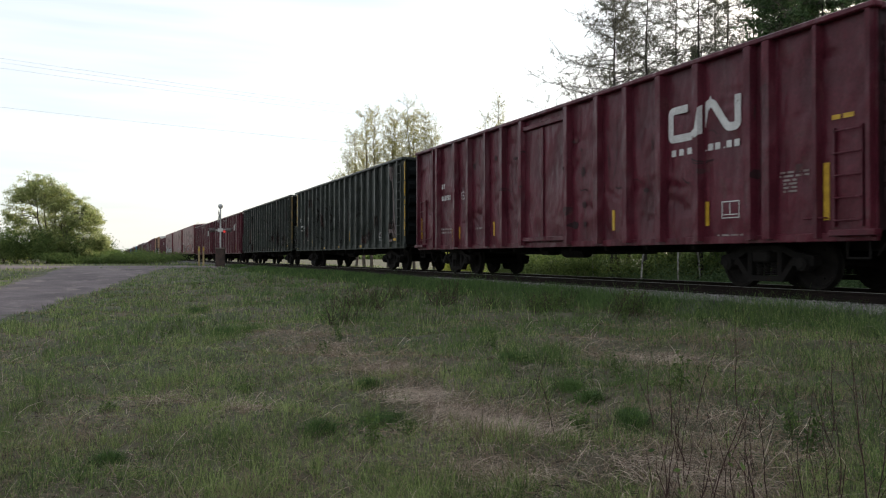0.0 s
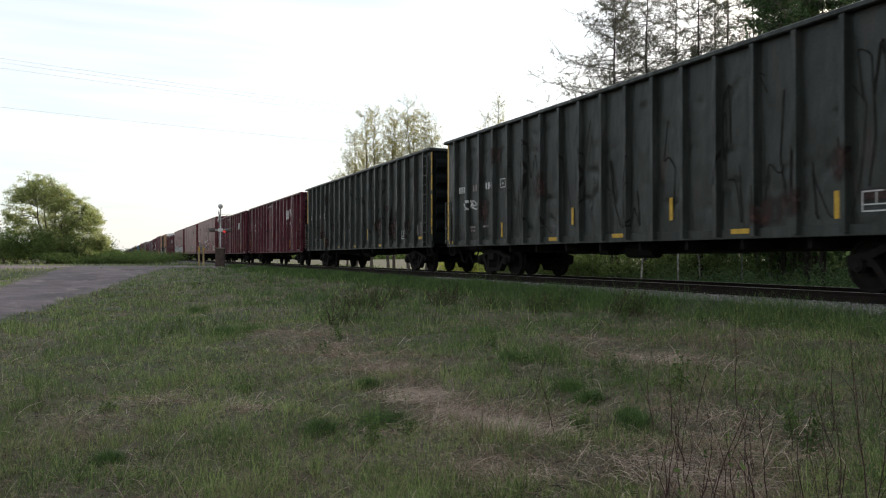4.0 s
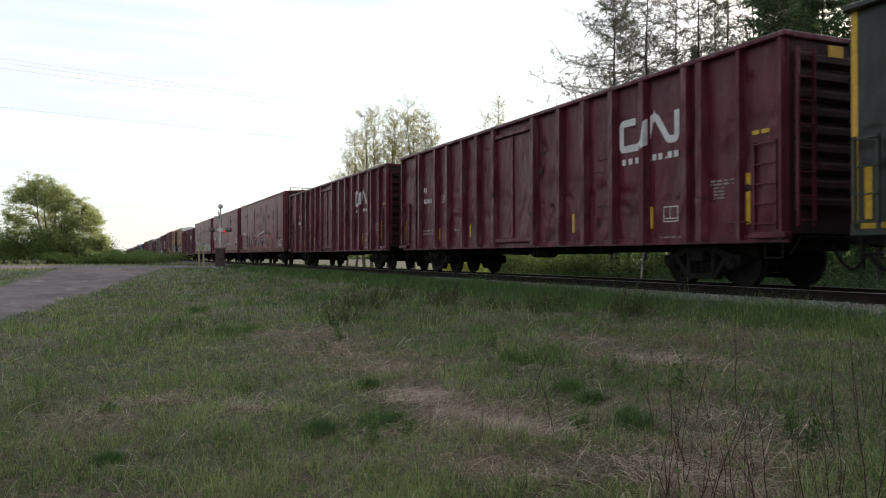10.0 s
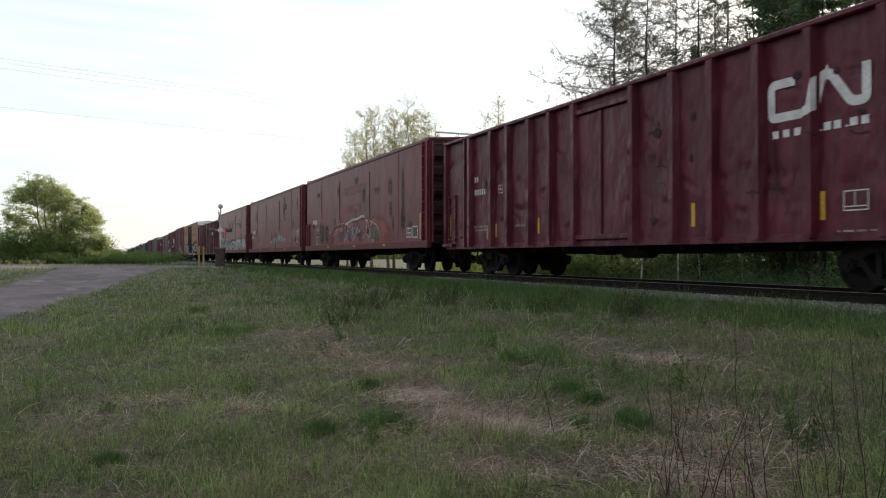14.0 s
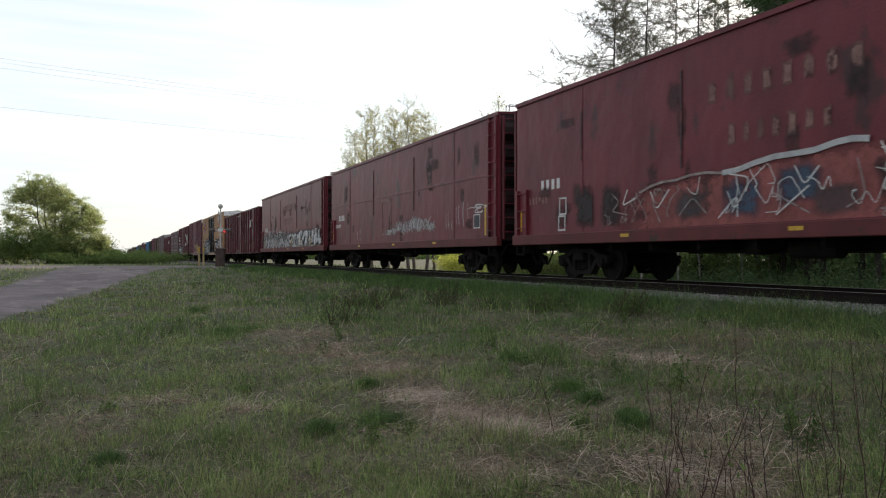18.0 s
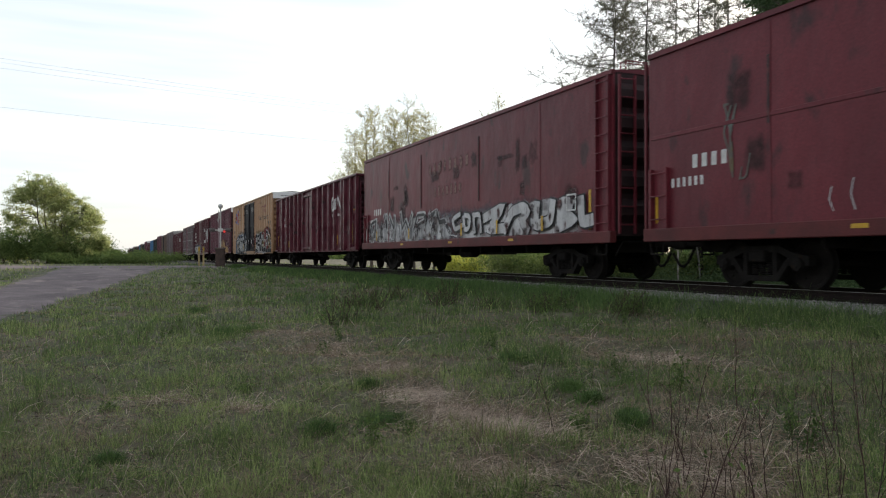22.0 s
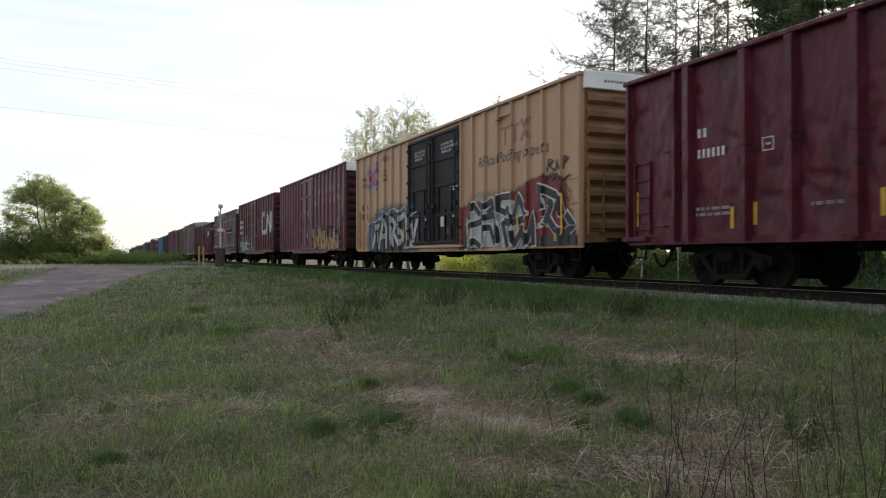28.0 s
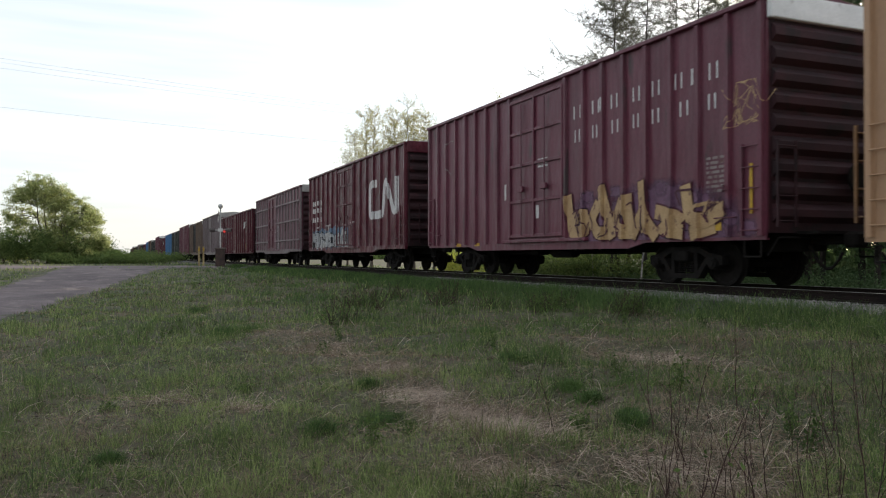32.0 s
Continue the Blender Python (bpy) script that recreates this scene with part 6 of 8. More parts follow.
# the wood behind: stems and dark understorey
rng = np.random.default_rng(90)
segs, pts = [], []
for k in range(420):
    x, y = rng.uniform(27, 75), rng.uniform(-40, 37)
    h = rng.uniform(7, 14)
    z = gz(x, y)
    segs.append(((x, y, z - 0.2), (x + rng.normal(0, 0.3), y + rng.normal(0, 0.3), z + h), 0.12, 0.03))
    m = 330
    zz = rng.uniform(0.2, 1.0, m) ** 0.8
    rr = (1.05 - zz) * h * 0.2
    a = rng.uniform(0, 6.28, m)
    pts.append(np.stack([x + np.cos(a) * rr * rng.uniform(0.2, 1, m), y + np.sin(a) * rr * rng.uniform(0.2, 1, m), z + zz * h], -1))
n = 16000
x, y = rng.uniform(30, 50, n), rng.uniform(-30, 38, n)
pts.append(np.stack([x, y, ground_z(x, y) + np.abs(rng.normal(0, 0.9, n)) + 0.05], -1))
wood = thing("far_woods", "dark mixed wood behind the railway", "woods")
wood["kind"] = "stuff"
part("stems", tubes("stems", segs, BARK, 5), BARK, wood)
part("foliage", leaves("foliage", np.concatenate(pts), 0.30, SPRUCE, 91), SPRUCE, wood)
n = 90000
x, y = rng.uniform(22.5, 31, n), rng.uniform(-2, 42, n)
part("understorey", leaves("understorey", np.stack([x, y, ground_z(x, y) + np.abs(rng.normal(0, 0.75, n)) * (0.5 + 0.5 * np.sin(x * 1.9) * np.sin(y * 1.3)) + 0.03], -1), 0.05, SPRUCE, 92), SPRUCE, wood)


def shrub(name, label, x, y, r, h, mat, seed, n, leaf=0.06, cat="shrub", group=""):
    rng = np.random.default_rng(seed)
    ob = thing(name, label, cat, group, pose(x, y, gz(x, y)))
    segs, tips = [], []
    for k in range(7):
        a = rng.uniform(0, 6.28)
        d = np.array([math.cos(a) * r * 0.8, math.sin(a) * r * 0.8, h * rng.uniform(0.5, 0.9)])
        mid = d * 0.5 + np.array([0, 0, 0.1 * h])
        segs += [((0, 0, -0.05), mid, 0.012 + 0.006 * h, 0.012), (mid, d, 0.012, 0.005)]
        tips += [mid, d, d * 0.8]
    part("stems", tubes("stems", segs, TWIG, 4), TWIG, ob)
    tips = np.array(tips)
    c = tips[rng.integers(0, len(tips), n)] + rng.normal(0, 1, (n, 3)) * np.array([r * 0.3, r * 0.3, h * 0.2])
    c[:, 2] = np.maximum(c[:, 2], 0.03)
    part("foliage", leaves("foliage", c, leaf, mat, seed + 1), mat, ob)
    return ob


for k, (b, dep, r, h) in enumerate(((0.018, 47, 1.1, 1.4), (0.034, 46, 1.0, 1.1), (0.046, 48, 0.9, 1.0), (0.008, 50, 1.0, 1.1), (0.085, 45, 1.5, 1.1), (0.13, 43, 1.5, 1.3), (0.16, 42, 1.5, 1.2))):
    x, y = at_view(b, dep)
    shrub("shrub", "sunlit yellow-green shrub behind the track", x, y, r, h, SUNNY if k < 4 else BUSH, 200 + k, 1800, 0.06)
for k, (x, y, sr, h) in enumerate(SKIRT):
    shrub("shrub", "tall green bush under the leafy tree", x, y, sr, h, BUSH, 260 + k, 3600, 0.10)
for k in range(13):
    x, y = at_view(0.068 + 0.026 * k, 44 - 0.5 * k + 1.2 * math.sin(k * 3))
    shrub("shrub", "shaded green bush behind the track", x, y, 1.7, 1.5 + 0.3 * math.sin(k * 2), BUSH, 280 + k, 2400, 0.065)
for k in range(14):
    x, y = at_view(-0.353 - 0.0105 * k + 0.004 * math.sin(k * 5), 86 + 5 * math.sin(k * 2.3))
    shrub("shrub", "low green roadside bush", x, y, 2.0, 1.0 + 0.35 * math.sin(k * 1.7), BUSH, 230 + k, 3000, 0.09)

# far woods on the horizon
rng = np.random.default_rng(95)
n = 60000
b = rng.uniform(-1.0, 0.9, n)
dep = rng.uniform(330, 430, n)
a = radians(YAW)
X, Y = b * dep * math.cos(a) + dep * math.sin(a), dep * math.cos(a) - b * dep * math.sin(a)
H = 5 + 2.5 * np.sin(b * 61) * np.sin(b * 23 + 1) + 1.5 * np.sin(b * 170)
pts = np.stack([X, Y, -0.8 + rng.uniform(0, 1, n) * np.maximum(1.5, H)], -1)
keep = np.abs(X - TRACK) > 8
tagged(new("horizon_woods", leaves("horizon_woods", pts[keep], 1.2, BUSH, 96)), "distant green tree line along the horizon", "woods", kind="stuff")


# ---------------------------------------------------------------- the level crossing
def crossing_signal(x, y):
    z = gz(x, y)
    s = thing("crossing_signal", "silver level crossing signal mast with lamps and bell", "crossing signal", at=pose(x, y, z, 0, 0, -12))
    bm = B()
    rod(bm, (0, 0, -0.1), (0, 0, 4.55), 0.065, 0.055, 12)
    part("mast", bm, ALU, s, "silver painted steel mast")
    bm = B()
    box(bm, -0.28, 0.28, -0.28, 0.28, -0.1, 0.12, 0.03)
    rod(bm, (0, 0, 0.1), (0, 0, 0.5), 0.11, 0.09, 12)
    part("base", bm, STEEL, s)
    bm = B()
    bmesh.ops.create_uvsphere(bm, u_segments=16, v_segments=10, radius=0.19, matrix=pose(0, 0, 4.7))
    rod(bm, (0, 0, 4.5), (0, 0, 4.62), 0.09, sides=10)
    part("bell", bm, ALU, s, "round bell on the mast top", smoothed=True)
    for k, r in ((0, 40), (1, -40)):
        bm = B()
        box(bm, -0.61, 0.61, -0.012, 0.012, -0.11, 0.11, 0.005)
        part("crossbuck_blade", bm, ALU, s, "white crossbuck board", pose(-0.08 - 0.03 * k, 0, 3.9, 0, 0, 84) @ pose(0, 0, 0, 0, r, 0))
    bm = B()
    rod(bm, (-0.72, 0, 2.85), (0.72, 0, 2.85), 0.05, sides=10)
    part("lamp_arm", bm, ALU, s)
    for sx in (-0.62, 0.62):
        for f in (-1, 1):
            bm = B()
            rod(bm, (0, f * 0.06, 0), (0, f * 0.085, 0), 0.17, sides=20)
            rod(bm, (0, f * 0.0, 0), (0, f * 0.2, 0), 0.13, sides=14)
            prism(bm, [(f * 0.1, 0.14), (f * 0.36, 0.13), (f * 0.36, 0.15), (f * 0.1, 0.17)], -0.12, 0.12)
            lamp = part("lamp_head", bm, GREY, s, "weathered grey lamp disc with hood", pose(sx, 0, 2.85, 0, 0, 78))
            bm = B()
            rod(bm, (0, f * 0.2, 0), (0, f * 0.21, 0), 0.105, sides=14)
            part("lens", bm, DARKRED, lamp, "red lens")
    bm = B()
    box(bm, -0.2, 0.2, -0.16, 0.1, 2.72, 2.98, 0.02)
    part("junction_box", bm, ALU, s, "pale junction box on the mast")
    bm = B()
    rod(bm, (0.3, -0.16, 2.74), (0.3, -0.06, 2.74), 0.13, sides=16)
    lamp = part("lamp_head", bm, BLACKP, s, "small black lamp head")
    bm = B()
    rod(bm, (0.3, -0.168, 2.74), (0.3, -0.16, 2.74), 0.10, sides=16)
    part("lens", bm, REDLENS, lamp, "lit red lens")


REDLENS = glow("lit_red_lens", (0.7, 0.05, 0.04), 0.45)
DARKRED = surface("dark_red_lens", (0.12, 0.01, 0.01), (0.08, 0.008, 0.008), rough=0.2, bump=0)
sx, sy = at_view(-0.2814, 61.0)
crossing_signal(sx, sy)
bx, by = at_view(-0.2825, 60.0)
case = thing("relay_case", "weathered brown metal relay case beside the signal", "relay case", at=pose(bx + 0.0, by - 0.4, gz(bx, by), 0, 0, -12))
bm = B()
box(bm, -0.33, 0.33, -0.3, 0.3, 0.0, 1.38, 0.02)
part("body", bm, CABIN, case)
bm = B()
prism(bm, [(-0.36, 1.35), (0.36, 1.35), (0.36, 1.39), (0, 1.47), (-0.36, 1.39)], -0.38, 0.38)
part("lid", bm, CABIN, case)
bm = B()
box(bm, -0.29, 0.29, -0.32, -0.3, 0.12, 1.3, 0.005)
door = part("door", bm, CABIN, case)
bm = B()
rod(bm, (0.22, -0.335, 0.7), (0.22, -0.335, 0.85), 0.015, sides=6)
part("handle", bm, STEEL, door)
for b in (-0.3085, -0.3028):
    x, y = at_view(b, 61.5)
    post = thing("marker_post", "faded yellow wooden marker post by the crossing", "post", "marker posts", pose(x, y, gz(x, y)))
    bm = B()
    box(bm, -0.065, 0.065, -0.065, 0.065, -0.2, 1.55, 0.012)
    part("shaft", bm, POSTY, post)
    bm = B()
    box(bm, -0.05, 0.05, -0.07, -0.066, 1.2, 1.45)
    part("reflector", bm, YELLOW, post)

# overhead wires crossing above the road
for z0, dz, k in ((10.9, 0.0, 0.0), (10.75, 0.0, 0.35), (10.55, 0, 0.9), (8.45, 0.0, 0.2)):
    pts = []
    for t in np.linspace(-1.2, 1.2, 25):
        s = 30 * t
        lat, dep = -22.4 + 0.775 * (s + 6), 40 + 0.632 * (s + 6) + k
        a = radians(YAW)
        pts.append((lat * math.cos(a) + dep * math.sin(a), dep * math.cos(a) - lat * math.sin(a), z0 - 0.3 + 0.35 * t * t))
    wire = thing("overhead_wire", "thin black overhead utility wire", "wire", "utility wires")
    part("strand", cable("strand", pts, [0.0048] * len(pts), WIRE), WIRE, wire)


# ---------------------------------------------------------------- weeds and stems in the meadow
def bare_stem(seed, h):
    rng = np.random.default_rng(seed)
    ob = thing("bare_stem", "thin reddish leafless sapling stem in the grass", "sapling", "bare saplings")
    p = np.array([0, 0, -0.03])
    d = np.array([rng.normal(0, 0.12), rng.normal(0, 0.12), 1.0])
    r, pts, path, twigs = 0.0052, [], [p], []
    for i in range(7):
        d = d + np.array([rng.normal(0, 0.09), rng.normal(0, 0.09), 0])
        q = p + d / np.linalg.norm(d) * h / 7
        path.append(q)
        if i > 1 and rng.uniform() < 0.65:
            e = d + rng.normal(0, 0.5, 3)
            e[2] = abs(e[2]) + 0.5
            e = e / np.linalg.norm(e) * h * rng.uniform(0.1, 0.3)
            twigs.append((q, q + e, r * 0.6, r * 0.3))
            pts.append(q + e)
        p, r = q, r * 0.86
    part("stem", cable("stem", path, 0.0052 * 0.86 ** np.arange(8), TWIG), TWIG, ob)
    for t in twigs:
        part("twig", tubes("twig", [t], TWIG, 4), TWIG, ob)
    if seed % 3 == 0 and pts:
        c = np.array(pts)[rng.integers(0, len(pts), 14)] + rng.normal(0, 0.02, (14, 3))
        tagged(part("young_leaf_tuft", leaves("young_leaf_tuft", c, 0.016, WEED, seed), WEED, ob), kind="stuff")
    return ob


rng = np.random.default_rng(301)
protos = [bare_stem(300 + k, 0.6 + 0.055 * k) for k in range(8)]
n = 0
for k in range(100):
    b = rng.uniform(0.26, 0.62) if k < 86 else rng.uniform(0.05, 0.3)
    dep = rng.uniform(3.0, 6.2) if k < 86 else rng.uniform(5.5, 9)
    x, y = at_view(b, dep)
    m = pose(x, y, gz(x, y), rng.normal(0, 5), rng.normal(0, 5), rng.uniform(0, 360)) @ Matrix.Scale(rng.uniform(0.5, 1.1) if k < 86 else rng.uniform(0.4, 0.7), 4)
    if k < 8:
        protos[k].matrix_basis = m
    else:
        copy_thing(protos[k % 8], m)


def weed(seed, h, r, n, label, size=0.016):
    rng = np.random.default_rng(seed)
    ob = thing("weed_plant", label, "plant", "meadow weeds")
    segs, pts = [], []
    for k in range(5):
        a = rng.uniform(0, 6.28)
        e = np.array([math.cos(a) * r * rng.uniform(0.2, 1), math.sin(a) * r * rng.uniform(0.2, 1), h * rng.uniform(0.6, 1.1)])
        segs.append(((0, 0, -0.02), e, 0.003, 0.0015))
        pts.append(e * rng.uniform(0.15, 1.0, (n // 5, 1)) + rng.normal(0, 0.02 + 0.12 * r, (n // 5, 3)))
    part("stalk", tubes("stalk", segs, WEED, 4), WEED, ob)
    c = np.concatenate(pts)
    c[:, 2] = np.maximum(c[:, 2], 0.005)
    part("foliage", leaves("foliage", c, size, WEED, seed + 1), WEED, ob)
    return ob


weeds = [weed(400, 0.12, 0.16, 220, "low dark green leafy weed in the grass"), weed(401, 0.22, 0.14, 160, "low dark green leafy weed in the grass"), weed(402, 0.45, 0.14, 200, "knee-high green leafy sapling in the grass", 0.02), weed(403, 0.09, 0.12, 160, "low dark green leafy weed in the grass")]
spots = [(-0.066, 6.85, 0), (-0.094, 8.25, 0), (0.244, 6.2, 0), (-0.345, 14.5, 2), (-0.314, 31, 2), (-0.13, 12.5, 2), (-0.11, 17, 2), (0.14, 14.5, 2), (0.08, 15.5, 2), (0.065, 10.5, 2), (0.22, 8.2, 2), (0.245, 13.5, 2), (0.46, 5.2, 2), (0.44, 5.6, 2),
         (-0.09, 6.0, 1), (-0.045, 6.2, 0), (0.1, 9.0, 3), (0.17, 6.4, 3), (-0.25, 8.5, 3), (-0.42, 7.5, 3), (-0.15, 11, 1), (0.3, 7, 1),
         (0.115, 14.8, 2), (0.16, 14.2, 2), (0.125, 14.3, 2), (-0.1, 17.5, 2), (-0.09, 16.5, 2), (0.23, 13.2, 2), (0.33, 11.5, 2), (-0.33, 14.8, 2), (-0.355, 14.2, 2)]
for k, (b, dep, t) in enumerate(spots):
    x, y = at_view(b, dep)
    m = pose(x, y, gz(x, y), 0, 0, k * 77) @ Matrix.Scale((0.55 if k < 3 else 0.85) + 0.4 * ((k * 37) % 10) / 10, 4)
    first = next((i for i, q in enumerate(spots) if q[2] == t), 0) == k
    if first:
        weeds[t].matrix_basis = m
    else:
        copy_thing(weeds[t], m)


# dark tussocks of coarse grass
rng = np.random.default_rng(640)
for k, (b, dep, r) in enumerate(((-0.066, 6.85, 0.2), (-0.085, 6.6, 0.14), (-0.094, 8.25, 0.13), (0.244, 6.2, 0.16), (0.235, 6.4, 0.12), (-0.155, 6.4, 0.13), (0.16, 7.6, 0.14), (0.185, 7.2, 0.14), (-0.424, 5.7, 0.12), (0.09, 9.4, 0.18), (-0.24, 14.5, 0.35), (-0.27, 14.2, 0.4), (-0.31, 20.0, 0.4), (0.05, 12.0, 0.25))):
    x, y = at_view(b, dep)
    ob = thing("grass_tussock", "dark green tussock of coarse grass in the meadow", "grass tuft", "grass tussocks", pose(x, y, gz(x, y)))
    n = int(420 + 900 * r)
    p = np.stack([rng.normal(0, r * 0.5, n), rng.normal(0, r * 0.5, n), np.full(n, -0.01)], -1)
    tall = rng.uniform(0.5, 1.0, n) * (0.10 + 0.45 * r) * np.exp(-(p[:, 0] ** 2 + p[:, 1] ** 2) / (1.6 * r * r))
    tagged(part("blade_tuft", blades("blade_tuft", p, tall + 0.03, np.full(n, 0.0042), LUSH, 641 + k, 1.3), LUSH, ob), kind="stuff")


# twiggy low bushes in the long grass by the track
rng = np.random.default_rng(610)
for k, (b, dep) in enumerate(((-0.10, 18.0), (-0.085, 17.2), (-0.12, 19.0), (-0.005, 17.5), (0.01, 18.0), (-0.13, 14.6), (0.13, 15.0), (0.145, 15.6), (0.12, 15.4), (0.225, 14.2), (0.235, 13.6), (-0.06, 20), (0.06, 16.5))):
    x, y = at_view(b, dep)
    h = rng.uniform(0.35, 0.65)
    ob = thing("low_bush", "low twiggy bush with young leaves in the long grass", "shrub", "low bushes", pose(x, y, gz(x, y)))
    segs, pts = [], []
    for j in range(26):
        a = rng.uniform(0, 6.28)
        e = np.array([math.cos(a) * rng.uniform(0.05, 0.4), math.sin(a) * rng.uniform(0.05, 0.4), h * rng.uniform(0.5, 1.1)])
        s0 = np.array([rng.normal(0, 0.12), rng.normal(0, 0.12), -0.03])
        segs.append((s0, s0 + e, 0.005, 0.003))
        pts.append(s0 + e * rng.uniform(0.2, 1.0, (14, 1)) + rng.normal(0, 0.03, (14, 3)))
    part("twig_frame", tubes("twig_frame", segs, TWIG, 4), TWIG, ob, "reddish brown twigs")
    part("foliage", leaves("foliage", np.concatenate(pts)[: 364 if k not in (0, 1, 3) else 200], 0.020, WEED, 620 + k), WEED, ob)

for k, (cx, cy, rad, n) in enumerate(((2.95, 6.2, 0.45, 2000), (2.8, 7.3, 0.35, 900), (2.85, 5.5, 0.45, 1500), (2.2, 4.5, 0.36, 1100), (2.95, 8.6, 0.35, 700), (5.8, 8.3, 0.5, 400), (5.8, 7.2, 0.4, 350), (3.0, 13.4, 0.8, 500), (3.2, 11.8, 0.6, 400), (3.2, 3.9, 0.4, 500), (1.1, 7.3, 0.25, 120), (0.5, 8.2, 0.25, 100))):
    straw_heap("straw_heap", cx, cy, rad, n, 700 + k)
x, y = at_view(-0.56, 100)
shrub("shrub", "sunlit bush at the field's edge", x, y, 3.5, 2.6, SUNNY, 299, 3000, 0.12)


# ---------------------------------------------------------------- paint on single cars
def blob(bm, y, z, w, h, rng, n=10, jit=0.18, power=0.6):
    """A rounded, uneven letter-like patch."""
    vs = []
    for k in range(n):
        a = 2 * math.pi * k / n
        c, s = math.cos(a), math.sin(a)
        u = math.copysign(abs(c) ** power, c) * (1 + rng.uniform(-jit, jit))
        v = math.copysign(abs(s) ** power, s) * (1 + rng.uniform(-jit, jit))
        vs.append((y + u * w / 2, z + v * h / 2))
    bm.faces.new([bm.verts.new((0, a, b)) for a, b in vs])
    return vs


def fade(bm, y, z, w, h, rng, cover=1.0, n=16, power=0.55):
    """A patch that thins out towards its edge."""
    lay = bm.verts.layers.float.get("cover") or bm.verts.layers.float.new("cover")
    rings = []
    mid = bm.verts.new((0, y, z))
    mid[lay] = cover
    wob = [1 + rng.uniform(-0.16, 0.16) for _ in range(n)]
    for q, c in ((0.55, cover), (1.15, -0.25)):
        ring = []
        for k in range(n):
            a = 2 * math.pi * k / n
            u = math.copysign(abs(math.cos(a)) ** power, math.cos(a)) * wob[k] * q
            v = math.copysign(abs(math.sin(a)) ** power, math.sin(a)) * wob[-k] * q
            p = bm.verts.new((0, y + u * w / 2, z + v * h / 2))
            p[lay] = c
            ring.append(p)
        rings.append(ring)
    for k in range(n):
        bm.faces.new((mid, rings[0][k], rings[0][(k + 1) % n]))
        bm.faces.new((rings[0][k], rings[1][k], rings[1][(k + 1) % n], rings[0][(k + 1) % n]))


def sprayed(car, spans, mat, label, layer=1, seed=1, soft=0.3, cover=0.9, foot=0.0):
    """A sprayed ground with a fading upper edge; spans: (distance from the far end, lower edge, upper edge)."""
    rng = random.Random(seed)
    R = LENGTHS[car.name] / 2
    bm = B()
    lay = bm.verts.layers.float.new("cover")
    d = [q[0] for q in spans]
    n = max(4, int((d[-1] - d[0]) / 0.13))
    cols = []
    for k in range(n + 1):
        a = d[0] + (d[-1] - d[0]) * k / n
        lo, hi = float(np.interp(a, d, [q[1] for q in spans])), float(np.interp(a, d, [q[2] for q in spans])) + rng.uniform(-0.05, 0.05)
        end = min(1.0, 6 * min(k, n - k) / n + 0.0)
        col = []
        for z, c in ((lo - foot, -0.2 if foot else cover), (lo, cover), (max(lo + 0.02, hi - soft), cover), (hi + 0.05, -0.2)):
            p = bm.verts.new((0, R - a, z))
            p[lay] = c * end - 0.3 * (1 - end)
            col.append(p)
        cols.append(col)
    for a, b in zip(cols, cols[1:]):
        for i in range(3):
            bm.faces.new((a[i], b[i], b[i + 1], a[i + 1]))
    return painted(car, "sprayed_ground", bm, mat, label, layer)


def strokes(car, lines, thick, fill, rim, edge, label, layer=2, shift=0.0, curve=0.05):
    """Fat spray-can strokes, each laid over a wider rim. lines: paths of (distance from the far end, height)."""
    R = LENGTHS[car.name] / 2
    for ly, wd, mt, nm in ((0, thick + 2 * edge, rim, "graffiti_rim"), (5, thick, fill, "graffiti_stroke")):
        for k, pts in enumerate(lines):
            q = [(R - shift - a, b) for a, b in pts]
            for i, j in ((0, 1), (-1, -2)):
                e = Vector(q[i]) - Vector(q[j])
                e = e.normalized() * (0.35 * thick + (edge if ly == 0 else 0))
                q[i] = (q[i][0] + e.x, q[i][1] + e.y)
            bm = B()
            ribbon(bm, rounded(q, curve, 2), wd, 0)
            lo = min(v.co.z for v in bm.verts)
            if lo < FLOORS.get(car.name, 0.8):
                geo = bm.verts[:] + bm.edges[:] + bm.faces[:]
                bmesh.ops.bisect_plane(bm, geom=geo, plane_co=(0, 0, FLOORS.get(car.name, 0.8)), plane_no=(0, 0, -1), clear_outer=True)
            if len(bm.faces):
                painted(car, nm, bm, mt, label if ly else "", layer + ly + k % 4)
            else:
                bm.free()


